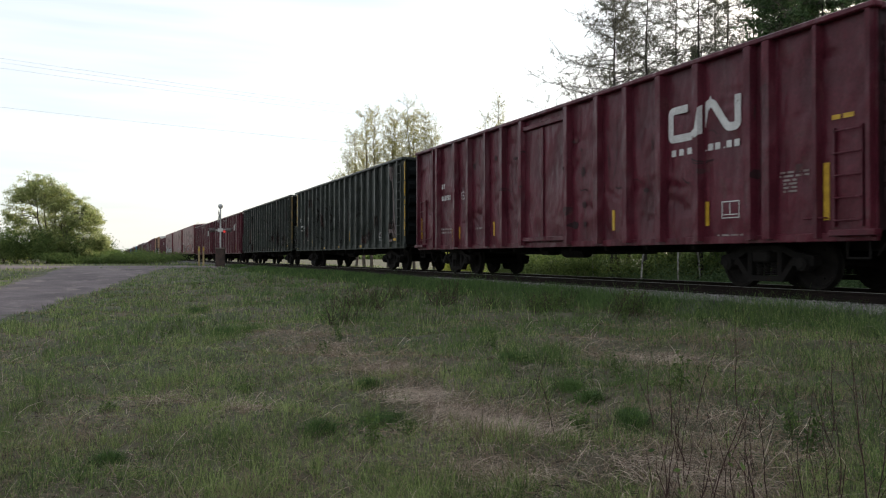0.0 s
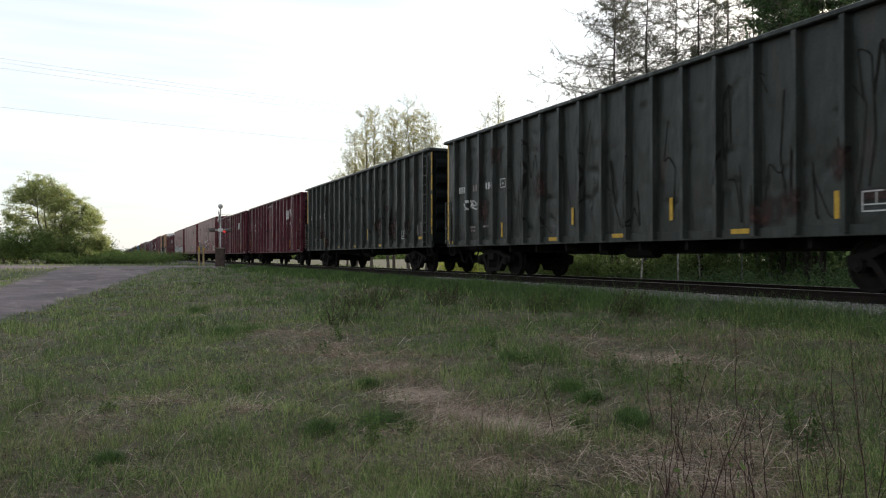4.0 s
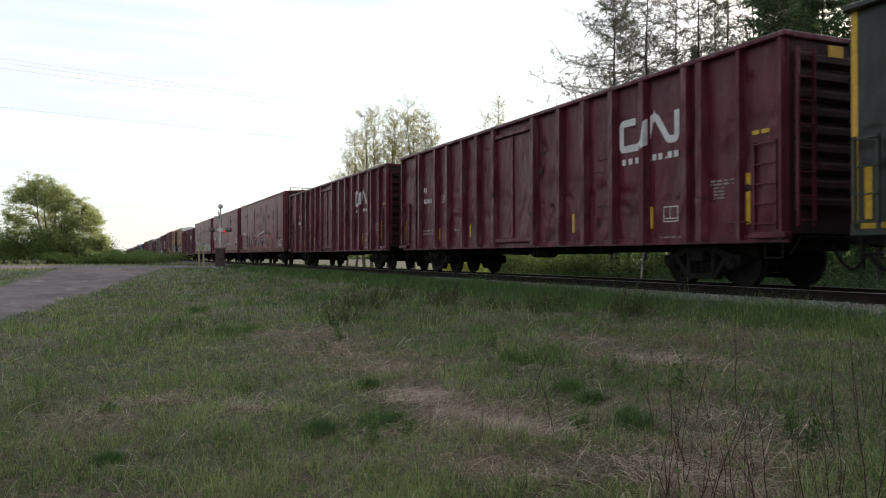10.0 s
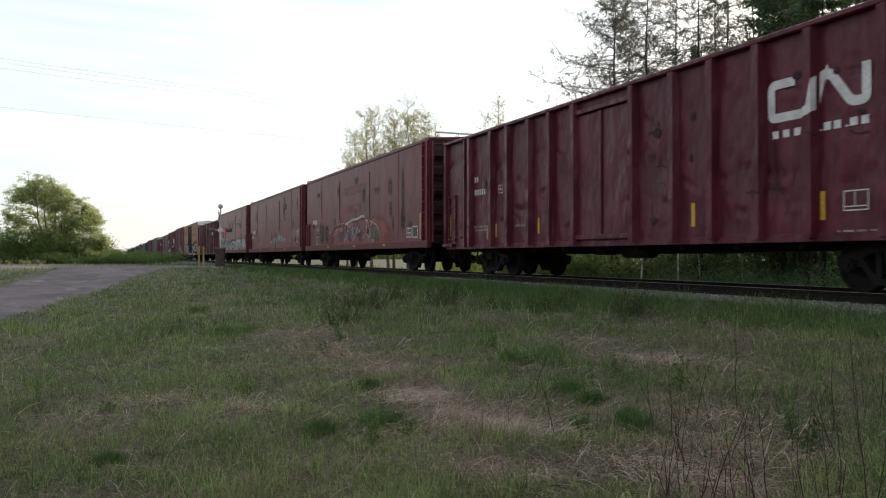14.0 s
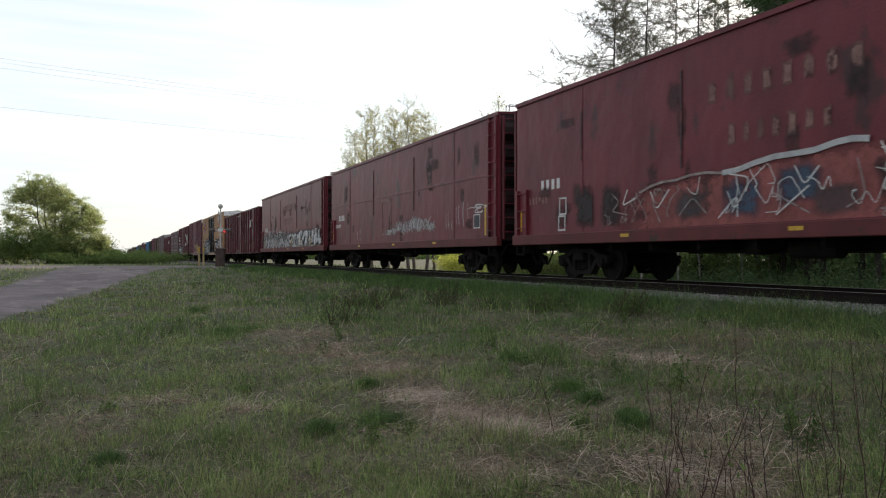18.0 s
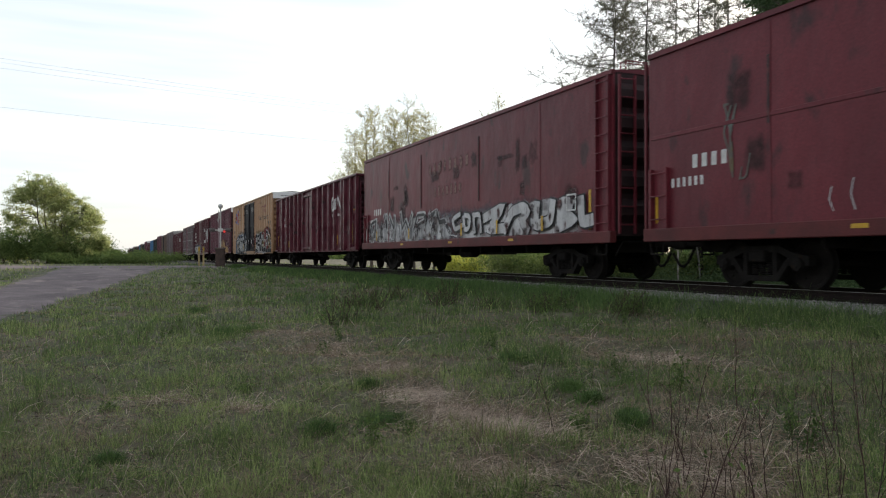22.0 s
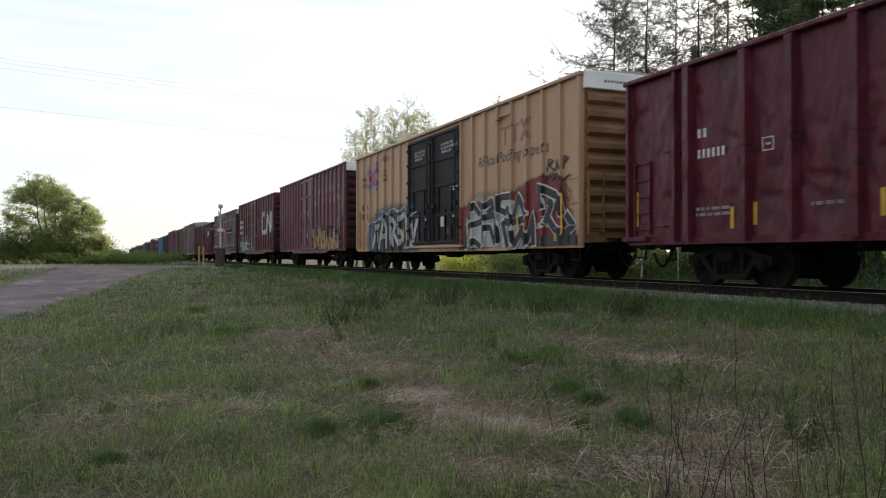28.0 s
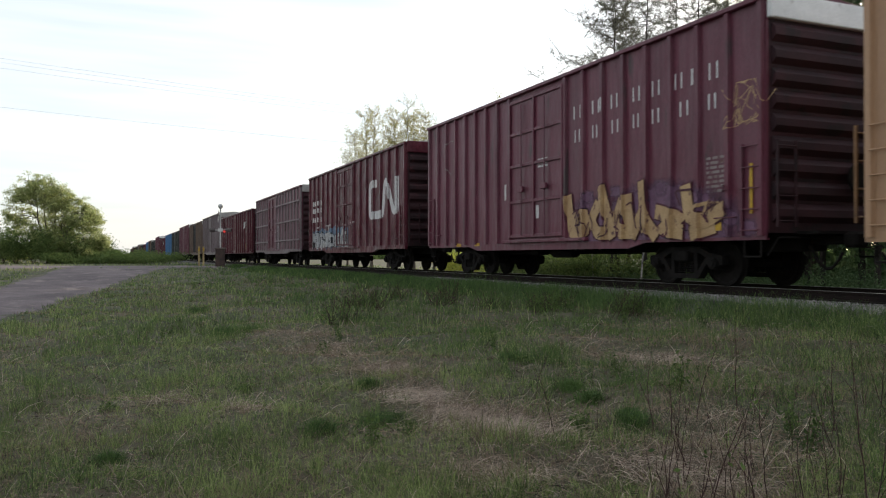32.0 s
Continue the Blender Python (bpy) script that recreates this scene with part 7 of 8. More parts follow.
def graffiti(car, y0, y1, z0, z1, fill, line, back=None, seed=1, wide=0.75, edge=0.05, label="spray-painted graffiti", inner=True, layer=1, spikes=False, stagger=0.12):
    """A row of fat invented shapes: background cloud, filled bodies, thick outlines. It holds no words."""
    rng = random.Random(seed)
    lines, cloud, cuts = B(), B(), B()
    bodies = []
    y = y1
    h = z1 - z0
    if back:
        n = 26
        top = [(y1 - (y1 - y0) * k / n, z1 + 0.12 * h + rng.uniform(-0.14, 0.12) * h) for k in range(n + 1)]
        bot = [(y0 + (y1 - y0) * k / n, z0 - 0.02 * h + rng.uniform(-0.03, 0.06) * h) for k in range(n + 1)]
        cloud.faces.new([cloud.verts.new((0, a, b)) for a, b in top + bot])
    while y > y0 + wide * 0.5:
        w = min(y - y0, wide * rng.uniform(0.7, 1.25))
        c = y - w / 2
        hh = h * rng.uniform(0.75, 1.0)
        zc = z0 + hh / 2 + rng.uniform(0, stagger) * h
        bodies.append(B())
        vs = blob(bodies[-1], c, zc, w * 1.05, hh, rng, 9 if spikes else 12, 0.28 if spikes else 0.16, 0.75 if spikes else 0.55)
        ring = vs if spikes else rounded(vs + [vs[0]], 0.1, 2)
        ribbon(lines, ring + [ring[0]], edge * rng.uniform(0.7, 1.2), 0)
        if inner:
            kind = rng.randrange(4)
            if kind == 0:
                pts = [(c + w * 0.15, z0 - 0.0), (c + w * 0.12, zc - hh * 0.05), (c - w * 0.16, zc - hh * 0.1), (c - w * 0.14, z0)]
            elif kind == 1:
                pts = [(c - w * 0.5, zc + hh * 0.12), (c, zc + hh * 0.18), (c + w * 0.05, zc + hh * 0.02), (c - w * 0.45, zc)]
            elif kind == 2:
                pts = [(c + w * 0.16, zc + hh * 0.25), (c - w * 0.16, zc + hh * 0.22), (c - w * 0.12, zc - hh * 0.2), (c + w * 0.14, zc - hh * 0.16)]
            else:
                pts = [(c + w * 0.5, zc + hh * 0.05), (c, zc + hh * 0.1), (c - w * 0.05, zc - hh * 0.08), (c + w * 0.5, zc - hh * 0.1)]
            cuts.faces.new([cuts.verts.new((0, a + rng.uniform(-0.03, 0.03), b + rng.uniform(-0.05, 0.05))) for a, b in pts])
            for _ in range(2):
                a = c + rng.uniform(-0.4, 0.4) * w
                b = zc + rng.uniform(-0.35, 0.35) * hh
                ribbon(lines, rounded([(a, b), (a + rng.uniform(-0.3, 0.3) * w, b + rng.uniform(-0.25, 0.25) * hh), (a + rng.uniform(-0.4, 0.4) * w, b + rng.uniform(-0.3, 0.3) * hh)], 0.08, 2), edge * 0.55, 0)
        y -= w * rng.uniform(0.82, 0.95)
    if back:
        painted(car, "graffiti_background", cloud, back, "", layer)
    else:
        cloud.free()
    for body in bodies:
        painted(car, "graffiti_fill", body, fill, label, layer + 1)
    if cuts.verts:
        tagged(painted(car, "graffiti_cutout", cuts, line, "", layer + 2), kind="stuff")
    else:
        cuts.free()
    return tagged(painted(car, "graffiti_outline", lines, line, "", layer + 2), kind="stuff")


def scribble(car, y0, y1, z0, z1, mat, n, width, seed, label="thin sprayed scribbles", layer=1):
    """Loose sprayed strokes that spell nothing."""
    rng = random.Random(seed)
    bm = B()
    for k in range(n):
        y, z = rng.uniform(y0, y1), rng.uniform(z0, z1)
        pts = [(y, z)]
        for _ in range(rng.randrange(3, 7)):
            y += rng.uniform(-0.28, 0.22)
            z = min(z1, max(z0, z + rng.uniform(-0.5, 0.5) * (z1 - z0)))
            pts.append((y, z))
        ribbon(bm, rounded(pts, 0.09, 3), width * rng.uniform(0.6, 1.3), 0)
    return tagged(painted(car, "sprayed_stroke", bm, mat, label, layer), kind="stuff")


def lettered(car, text, y, z, size, mat, shear=0.0, end=False, layer=1):
    """Readable words in the built-in font; y is the far end of the line."""
    cu = bpy.data.curves.new("words", "FONT")
    cu.body, cu.size, cu.resolution_u, cu.offset = text, size, 2, 0.006 * size
    ob = bpy.data.objects.new("words", cu)
    me = bpy.data.meshes.new_from_object(ob)
    bm = B()
    bm.from_mesh(me)
    bpy.data.objects.remove(ob)
    bpy.data.meshes.remove(me)
    for v in bm.verts:
        a, b = v.co.x, v.co.y
        v.co = (0, y - a - shear * b, z + b)
    return tagged(painted(car, "lettering", bm, mat, "painted words", layer), kind="stuff")


def blocks(car, spans, z0, z1, mat, label="painted name as plain bars"):
    for a, b in spans:
        bm = B()
        bm.faces.new([bm.verts.new((0, p, q)) for p, q in ((a, z0), (b, z0), (b, z1), (a, z1))])
        painted(car, "name_bar", bm, mat, label)


def patches(car, R, n, seed, lo=1.4, hi=4.4):
    rng = random.Random(seed)
    for k in range(n):
        y, z = rng.uniform(-R + 1.5, R - 1.0), rng.uniform(lo, hi)
        bm = B()
        fade(bm, y, z, rng.uniform(0.2, 0.8), rng.uniform(0.25, 1.0), rng, 0.35 + 0.4 * rng.random())
        painted(car, "repair_patch", bm, T_PATCH, "dark uneven touch-up paint")


LENGTHS = {smoothy.name: LS, smooth_b.name: LS, smooth_c.name: LS, tan.name: LT, plum.name: 15.75, mar2.name: 15.9, grey.name: L3, green.name: LG, green_b.name: LG}
FLOORS = {smoothy.name: 1.17, smooth_b.name: 1.17, smooth_c.name: 1.17, tan.name: 0.775, plum.name: 0.88}

# red smooth-sided cars
R = LS / 2
patches(smoothy, R, 16, 501)
patches(smooth_b, R, 9, 502)
patches(smooth_c, R, 13, 503)
bm = B()
box(bm, -HALF - 0.016, -HALF, -R + 0.8, R - 0.1, 3.02, 3.10, 0.004)
part("belt_seam", bm, RUSTRED, smooth_b, "welded horizontal seam")
for car in (smoothy, smooth_b, smooth_c):
    for d, z0, z1 in ((6.93, 2.35, 4.3), (11.85, 2.3, 4.3), (3.3, 2.9, 4.1)):
        bm = B()
        box(bm, -HALF - 0.022, -HALF, R - d - 0.03, R - d + 0.03, z0, z1, 0.004)
        part("old_door_strip", bm, PATCH, car, "dark upright strip of a welded-up door")
# first car: a long faded piece under a pale crest, dark shapes in it, and an old name showing through
sprayed(smoothy, ((4.2, 1.18, 1.9), (6.2, 1.18, 2.15), (9.0, 1.18, 2.35), (11.2, 1.18, 2.4), (13.6, 1.18, 2.35), (14.6, 1.18, 1.9), (15.8, 1.2, 1.7)), T_PINK, "pale red sprayed ground with faded edges", 1, 511, 0.25, 0.95)
rng = random.Random(77)
for d, z, w, h, m, c in ((7.2, 1.6, 1.0, 0.7, T_DARK, 0.7), (8.6, 1.65, 1.1, 0.8, T_NAVY, 0.8), (9.85, 1.8, 1.0, 0.7, T_NAVY, 0.95), (10.6, 1.5, 1.0, 0.6, T_DARK, 0.6), (11.6, 1.75, 0.7, 0.7, T_PATCH, 0.8),
                         (12.45, 1.62, 1.0, 0.75, T_TEAL, 0.95), (12.9, 1.5, 0.6, 0.5, T_TEAL, 0.8), (3.45, 1.72, 0.85, 1.1, T_SMEAR, 0.95), (4.5, 1.72, 0.8, 1.0, T_SMEAR, 0.85), (2.4, 1.6, 0.7, 0.7, T_PATCH, 0.6)):
    bm = B()
    fade(bm, R - d, z, w, h, rng, c)
    painted(smoothy, "graffiti_fill", bm, m, "dull faded graffiti shape", 3)
CREST = ((5.6, 1.95), (6.4, 2.12), (7.2, 2.18), (8.1, 2.14), (8.9, 2.24), (9.8, 2.30), (10.6, 2.38), (11.2, 2.36))
for k, (a, b) in enumerate(zip(CREST, CREST[1:])):
    bm = B()
    ribbon(bm, [(R - a[0], a[1]), (R - (a[0] + b[0]) / 2, (a[1] + b[1]) / 2 + 0.03 * (-1) ** k), (R - b[0], b[1])], 0.10 if k > 2 else 0.05, 0)
    painted(smoothy, "graffiti_edge", bm, GREYP if k > 2 else DULLW, "pale outline above the graffiti", 9)
for k, pts in enumerate((((4.6, 2.0), (4.9, 1.8), (4.6, 1.6), (5.2, 1.5)), ((5.2, 2.05), (5.0, 1.7), (5.5, 1.85)), ((6.0, 1.95), (6.2, 1.55), (6.6, 1.95)), ((6.9, 1.4), (7.3, 1.75), (7.7, 1.4)), ((8.0, 1.3), (8.5, 1.7), (8.5, 1.3)),
                         ((8.3, 2.1), (8.8, 2.0), (8.7, 1.75)), ((9.3, 1.7), (10.1, 1.3)), ((10.1, 1.75), (9.4, 1.3)), ((9.8, 2.1), (10.0, 1.75), (10.3, 2.05)), ((11.0, 2.1), (11.15, 1.5), (10.8, 1.35)), ((11.4, 2.3), (11.6, 1.9), (11.4, 1.6), (11.9, 1.45)),
                         ((12.0, 2.15), (12.9, 1.95), (13.3, 1.65), (13.4, 1.4)), ((11.6, 1.3), (12.0, 1.5), (12.0, 1.2)), ((12.2, 1.35), (12.4, 1.2), (12.7, 1.35)))):
    bm = B()
    ribbon(bm, rounded([(R - d, z) for d, z in pts], 0.12, 3), 0.026, 0)
    painted(smoothy, "sprayed_stroke", bm, DULLW if k % 3 == 0 else WHITEP, "thin pale sprayed line", 12)
scribble(smoothy, R - 6.6, R - 4.6, 1.3, 2.0, DULLW, 12, 0.018, 513, layer=11)
scribble(smoothy, R - 12.0, R - 6.6, 1.35, 2.2, WHITEP, 16, 0.014, 514, layer=13)
scribble(smoothy, R - 12.8, R - 11.6, 1.15, 1.35, DULLW, 8, 0.016, 516, layer=13)
for d0, d1, z0, z1 in ((2.3, 2.6, 1.65, 2.05), (2.25, 2.55, 1.25, 1.6), (16.62, 17.1, 1.32, 1.66), (17.24, 17.76, 1.3, 1.7)):
    bm = B()
    frame_box(bm, R - d1, R - d0, z0, z1, 0.04, 0)
    if d0 == 16.62:
        ribbon(bm, [(R - 16.85, z0), (R - 16.85, z1)], 0.035, 0)
        ribbon(bm, [(R - 16.65, 1.48), (R - 17.05, 1.48)], 0.035, 0)
    painted(smoothy, "painted_frame", bm, WHITEP, "white painted frame", 4)
bm = B()
bm.faces.new([bm.verts.new((0, R - d, z)) for d, z in ((17.28, 1.34), (17.28, 1.67), (17.72, 1.67), (17.72, 1.34))])
painted(smoothy, "stencil_panel", bm, DARKGREYP, "dark grey painted panel", 2)
for car, seed in ((smoothy, 531), (smooth_c, 532)):
    rng = random.Random(seed)
    for d0, d1, z0, z1, n in ((7.6, 11.2, 3.45, 3.9, 8), (8.15, 10.6, 2.62, 3.05, 7)):
        w = (d1 - d0) / n
        for k in range(n):
            bm = B()
            fade(bm, R - d0 - w * (k + 0.5), (z0 + z1) / 2, w * 0.55, z1 - z0, rng, rng.uniform(0.6, 1.0), 12, 0.3)
            painted(car, "name_bar", bm, T_GHOST, "ghost of an old painted name", 3)
    # dark upright smears where old fittings were
    for d, z, w, h in ((16.15, 2.8, 0.45, 3.0), (14.65, 3.4, 0.7, 0.9), (14.7, 2.5, 0.5, 0.8), (12.9, 3.4, 0.9, 0.4), (9.9, 4.1, 0.8, 0.4), (11.0, 3.3, 0.5, 0.8), (11.85, 3.4, 0.2, 1.8)) if car is smoothy else (
            (14.4, 3.4, 0.3, 1.1), (14.8, 3.2, 0.4, 0.5), (13.6, 3.45, 1.2, 0.18), (8.3, 3.4, 0.9, 0.5), (10.1, 3.35, 0.7, 0.5), (5.4, 2.8, 0.5, 0.7), (11.5, 3.6, 0.5, 0.6), (4.2, 3.3, 0.8, 0.2)):
        bm = B()
        fade(bm, R - d, z, w, h, rng, 0.5, 16, 0.45)
        painted(car, "grime_smear", bm, T_SMEAR, "dark grimy smear down the side", 2)
for car, m in ((smoothy, GHOST), (smooth_b, WHITEP), (smooth_c, WHITEP)):
    blocks(car, [(R - 0.72 - 0.17 * k, R - 0.72 - 0.17 * k - 0.085) for k in range(6)], 1.98, 2.16, m, "number as plain bars")
# second car: chalky scratches, a pale square, a grey panel
rng = random.Random(520)
bm = B()
frame_box(bm, R - 9.2, R - 8.1, 1.5, 2.9, 0.10, 0)
painted(smooth_b, "painted_frame", bm, GHOST, "pale red painted square", 2)
for k, (d, z, h) in enumerate(((8.9, 1.55, 0.3), (9.5, 1.6, 0.35), (10.2, 1.75, 0.5), (10.8, 1.7, 0.6), (11.4, 1.75, 0.6), (12.0, 1.8, 0.65), (12.5, 1.75, 0.6), (13.1, 1.75, 0.5), (13.6, 1.65, 0.4))):
    bm = B()
    fade(bm, R - d, z, 0.8, h, rng, 0.42)
    painted(smooth_b, "graffiti_fill", bm, T_WHITE, "thin chalky overspray", 2)
    for j in range(11):
        a = R - d - rng.uniform(-0.35, 0.35)
        bm = B()
        ribbon(bm, rounded([(a, z - h / 2 + rng.uniform(0, 0.2)), (a - rng.uniform(-0.2, 0.2), z + rng.uniform(-0.1, 0.1)), (a - rng.uniform(-0.25, 0.25), z + h / 2 - rng.uniform(0, 0.2))], 0.1, 2), rng.uniform(0.010, 0.032), 0)
        painted(smooth_b, "sprayed_stroke", bm, STAINW if j % 2 else DULLW, "chalky white sprayed scratch", 3)
for d, z0, z1, w in ((15.0, 1.5, 2.0, 0.02), (15.2, 1.5, 2.1, 0.02), (15.5, 1.45, 1.75, 0.02), (15.85, 1.6, 2.2, 0.02), (16.05, 1.6, 2.25, 0.02), (16.4, 1.55, 2.35, 0.035), (16.75, 1.8, 2.3, 0.02), (5.0, 1.3, 1.8, 0.02), (4.6, 1.3, 1.7, 0.02)):
    bm = B()
    ribbon(bm, [(R - d, z1), (R - d + 0.05, (z0 + z1) / 2), (R - d - 0.03, z0)], w, 0)
    painted(smooth_b, "sprayed_stroke", bm, STAINW, "chalky white sprayed scratch", 3)
scribble(smooth_b, R - 18.0, R - 17.3, 1.95, 2.2, WHITEP, 7, 0.022, 523, layer=3)
scribble(smooth_b, R - 3.4, R - 2.2, 2.0, 3.4, TEALP, 3, 0.05, 525, layer=3)
for d, z, w, h in ((16.05, 3.85, 0.3, 0.7), (16.3, 2.55, 0.35, 0.6), (13.6, 3.0, 0.6, 0.25), (13.9, 3.8, 0.9, 0.5), (2.6, 3.6, 0.7, 0.9), (3.0, 2.4, 0.6, 0.8), (12.4, 2.9, 0.2, 0.2)):
    bm = B()
    fade(bm, R - d, z, w, h, rng, 0.5, 16, 0.45)
    painted(smooth_b, "grime_smear", bm, T_SMEAR, "dark grimy smear down the side", 2)
bm = B()
bm.faces.new([bm.verts.new((0, R - d, z)) for d, z in ((17.22, 1.49), (17.22, 1.86), (17.62, 1.86), (17.62, 1.49))])
painted(smooth_b, "stencil_panel", bm, DARKGREYP, "dark grey painted panel", 2)
bm = B()
frame_box(bm, R - 17.64, R - 17.2, 1.47, 1.88, 0.03, 0)
painted(smooth_b, "painted_frame", bm, WHITEP, "white painted frame", 4)
# third car: a long white piece with black rims along the sill
sprayed(smooth_c, ((0.2, 1.18, 2.15), (3.0, 1.18, 2.3), (6.0, 1.18, 2.2), (9.0, 1.18, 2.3), (12.0, 1.18, 2.25), (15.0, 1.18, 2.3), (18.2, 1.18, 2.2)), T_HAZE, "pale blue sprayed ground behind the graffiti", 1, 530, 0.3, 0.55)
SMALL_LETTERS = (((2.6, 2.25), (2.95, 1.75), (2.85, 2.25)), ((3.25, 2.2), (3.8, 1.7), (3.85, 2.15)), ((4.6, 2.25), (4.8, 1.65), (5.2, 1.95), (5.5, 1.6), (5.85, 2.15)), ((6.1, 1.6), (6.45, 2.1), (7.15, 2.1), (7.15, 1.85), (6.55, 1.75), (6.45, 1.4)),
                 ((0.6, 1.35), (0.9, 2.0), (1.5, 2.1), (1.3, 1.4)), ((2.0, 1.3), (2.3, 1.9)))
CREST_STROKE = (((7.65, 2.0), (8.3, 2.15), (8.55, 1.75), (9.0, 1.8), (9.45, 1.4)), ((7.9, 1.55), (8.05, 1.75), (8.15, 1.5)))
BIG_LETTERS = (((10.35, 1.95), (9.75, 1.8), (9.95, 1.45), (10.6, 1.6)), ((10.65, 1.85), (10.75, 1.4), (11.1, 1.5), (11.15, 1.85), (10.75, 1.9)), ((11.4, 1.9), (11.5, 1.35)), ((11.4, 1.85), (11.85, 1.9), (11.95, 1.35)),
               ((12.2, 1.75), (13.35, 2.0), (12.5, 1.38), (13.55, 1.4)), ((13.5, 1.35), (13.95, 1.85), (14.65, 1.95), (14.9, 1.8), (14.5, 1.6), (14.85, 1.3)), ((15.4, 1.95), (15.3, 1.4), (16.1, 1.5), (16.2, 1.95)),
               ((16.55, 1.35), (16.6, 1.95), (17.1, 1.9), (16.75, 1.65), (17.2, 1.5), (16.6, 1.35)), ((17.5, 1.95), (17.55, 1.4), (17.95, 1.45)))
sprayed(smooth_c, ((9.7, 1.18, 1.85), (10.4, 1.18, 2.0), (11.3, 1.18, 1.85), (12.2, 1.18, 1.95), (13.4, 1.18, 2.1), (14.9, 1.18, 2.05), (16.4, 1.18, 2.1), (18.1, 1.18, 2.05)), T_WHITE, "stained white ground of the letters", 2, 535, 0.08, 1.05)
for k in range(26):
    bm = B()
    fade(bm, R - 0.4 - 0.36 * k, 1.5 + 0.1 * math.sin(k * 2.1), 0.55, 0.85 + 0.2 * math.sin(k * 1.3), rng, 0.95, 12, 0.5)
    painted(smooth_c, "graffiti_fill", bm, T_WHITE, "stained white spray paint", 2)
strokes(smooth_c, SMALL_LETTERS, 0.10, DARKP, STAINW, 0.08, "black graffiti stroke edged in white", 4, 0.2)
strokes(smooth_c, CREST_STROKE, 0.15, DARKP, STAINW, 0.04, "broad black graffiti stroke", 6, 0.2)
strokes(smooth_c, BIG_LETTERS[:4], 0.15, STAINW, DARKP, 0.05, "stained white graffiti stroke with a black rim", 12, 0.2, 0.14)
strokes(smooth_c, BIG_LETTERS[4:], 0.29, STAINW, DARKP, 0.045, "stained white graffiti stroke with a black rim", 12, 0.2, 0.14)
scribble(smooth_c, R - 9.6, R - 0.5, 1.25, 2.1, DARKP, 26, 0.03, 534, layer=14)
scribble(smooth_c, R - 9.6, R - 0.5, 1.25, 2.2, STAINW, 16, 0.03, 533, layer=15)
for k in range(90):
    bm = B()
    fade(bm, R - rng.uniform(0.5, 18.2), rng.uniform(1.2, 2.0), rng.uniform(0.08, 0.35), rng.uniform(0.1, 0.35), rng, rng.uniform(0.4, 0.9), 10, 0.7)
    painted(smooth_c, "peeled_spot", bm, T_PATCH, "rusty spot worn through the graffiti", 22)
for d in (2.0, 5.9, 10.73, 13.27, 15.9):
    plate(smooth_c, "reflector", R - d - 0.05, R - d + 0.05, 1.25, 1.65, YELLOW, -HALF - 0.10, "yellow reflective strip", 0.004)
bm = B()
frame_box(bm, R - 17.55, R - 17.15, 1.72, 2.1, 0.04, 0)
painted(smooth_c, "painted_frame", bm, WHITEP, "white stencilled frame", 30)

# yellow boxcar
R = LT / 2
sprayed(tan, ((1.1, 0.82, 1.6), (2.0, 0.8, 2.35), (3.4, 0.8, 2.75), (5.0, 0.8, 2.85), (7.0, 0.8, 2.8), (8.5, 0.8, 2.2)), T_BLUE, "dull blue sprayed ground behind the graffiti", 1, 541, 0.6, 1.15)
sprayed(tan, ((2.0, 0.77, 1.95), (3.1, 0.77, 2.05), (3.9, 0.77, 2.34), (4.6, 0.77, 2.2), (5.2, 0.77, 2.38), (6.4, 0.77, 2.28), (7.3, 0.77, 1.8)), T_DARK, "charcoal shading behind the letters", 2, 542, 0.12, 1.1)
FAR_LETTERS = (((2.4, 1.0), (2.85, 1.75), (3.2, 1.9)), ((3.25, 0.95), (3.8, 2.15), (4.2, 1.75), (4.2, 0.98)), ((3.65, 1.4), (4.25, 1.45)), ((4.7, 2.15), (5.05, 1.05)), ((4.85, 2.1), (5.35, 1.85), (5.05, 1.55), (5.75, 0.98)),
               ((6.35, 2.2), (5.65, 2.0), (5.8, 1.6), (6.3, 1.38), (5.7, 1.02)), ((6.55, 2.1), (6.7, 1.05)), ((6.65, 2.05), (7.1, 1.75), (6.75, 1.45), (7.2, 1.05)), ((7.3, 1.75), (7.5, 1.35), (7.85, 1.95)), ((7.5, 1.35), (7.3, 0.95)))
strokes(tan, FAR_LETTERS, 0.23, GREYP, DARKP, 0.05, "silver graffiti stroke with a dark rim", 4, 0.05)
bm = B()
ribbon(bm, [(R - d, z) for d, z in ((2.0, 1.9), (2.2, 2.1), (3.0, 2.02), (3.3, 2.2), (3.5, 2.1), (4.0, 2.46), (4.3, 2.3), (5.2, 2.52), (5.7, 2.32), (6.5, 2.5), (7.0, 2.05), (7.4, 2.15), (7.9, 2.25))], 0.035, 0)
painted(tan, "graffiti_outline", bm, WHITEP, "white jagged crest line", 14)
sprayed(tan, ((11.75, 0.86, 2.45), (12.6, 0.86, 2.65), (15.0, 0.86, 2.62), (16.4, 0.86, 2.75), (17.6, 0.86, 2.85), (18.7, 0.86, 2.3)), T_PALEG, "pale green overspray above the graffiti", 1, 540, 0.3, 0.75)
sprayed(tan, ((11.0, 0.79, 2.0), (12.2, 0.79, 2.3), (14.4, 0.86, 2.25), (15.6, 0.86, 2.5), (16.5, 0.86, 2.72), (17.7, 0.86, 2.75), (18.75, 0.86, 2.2)), T_RED, "red sprayed ground behind the graffiti", 2, 543, 0.15, 1.2)
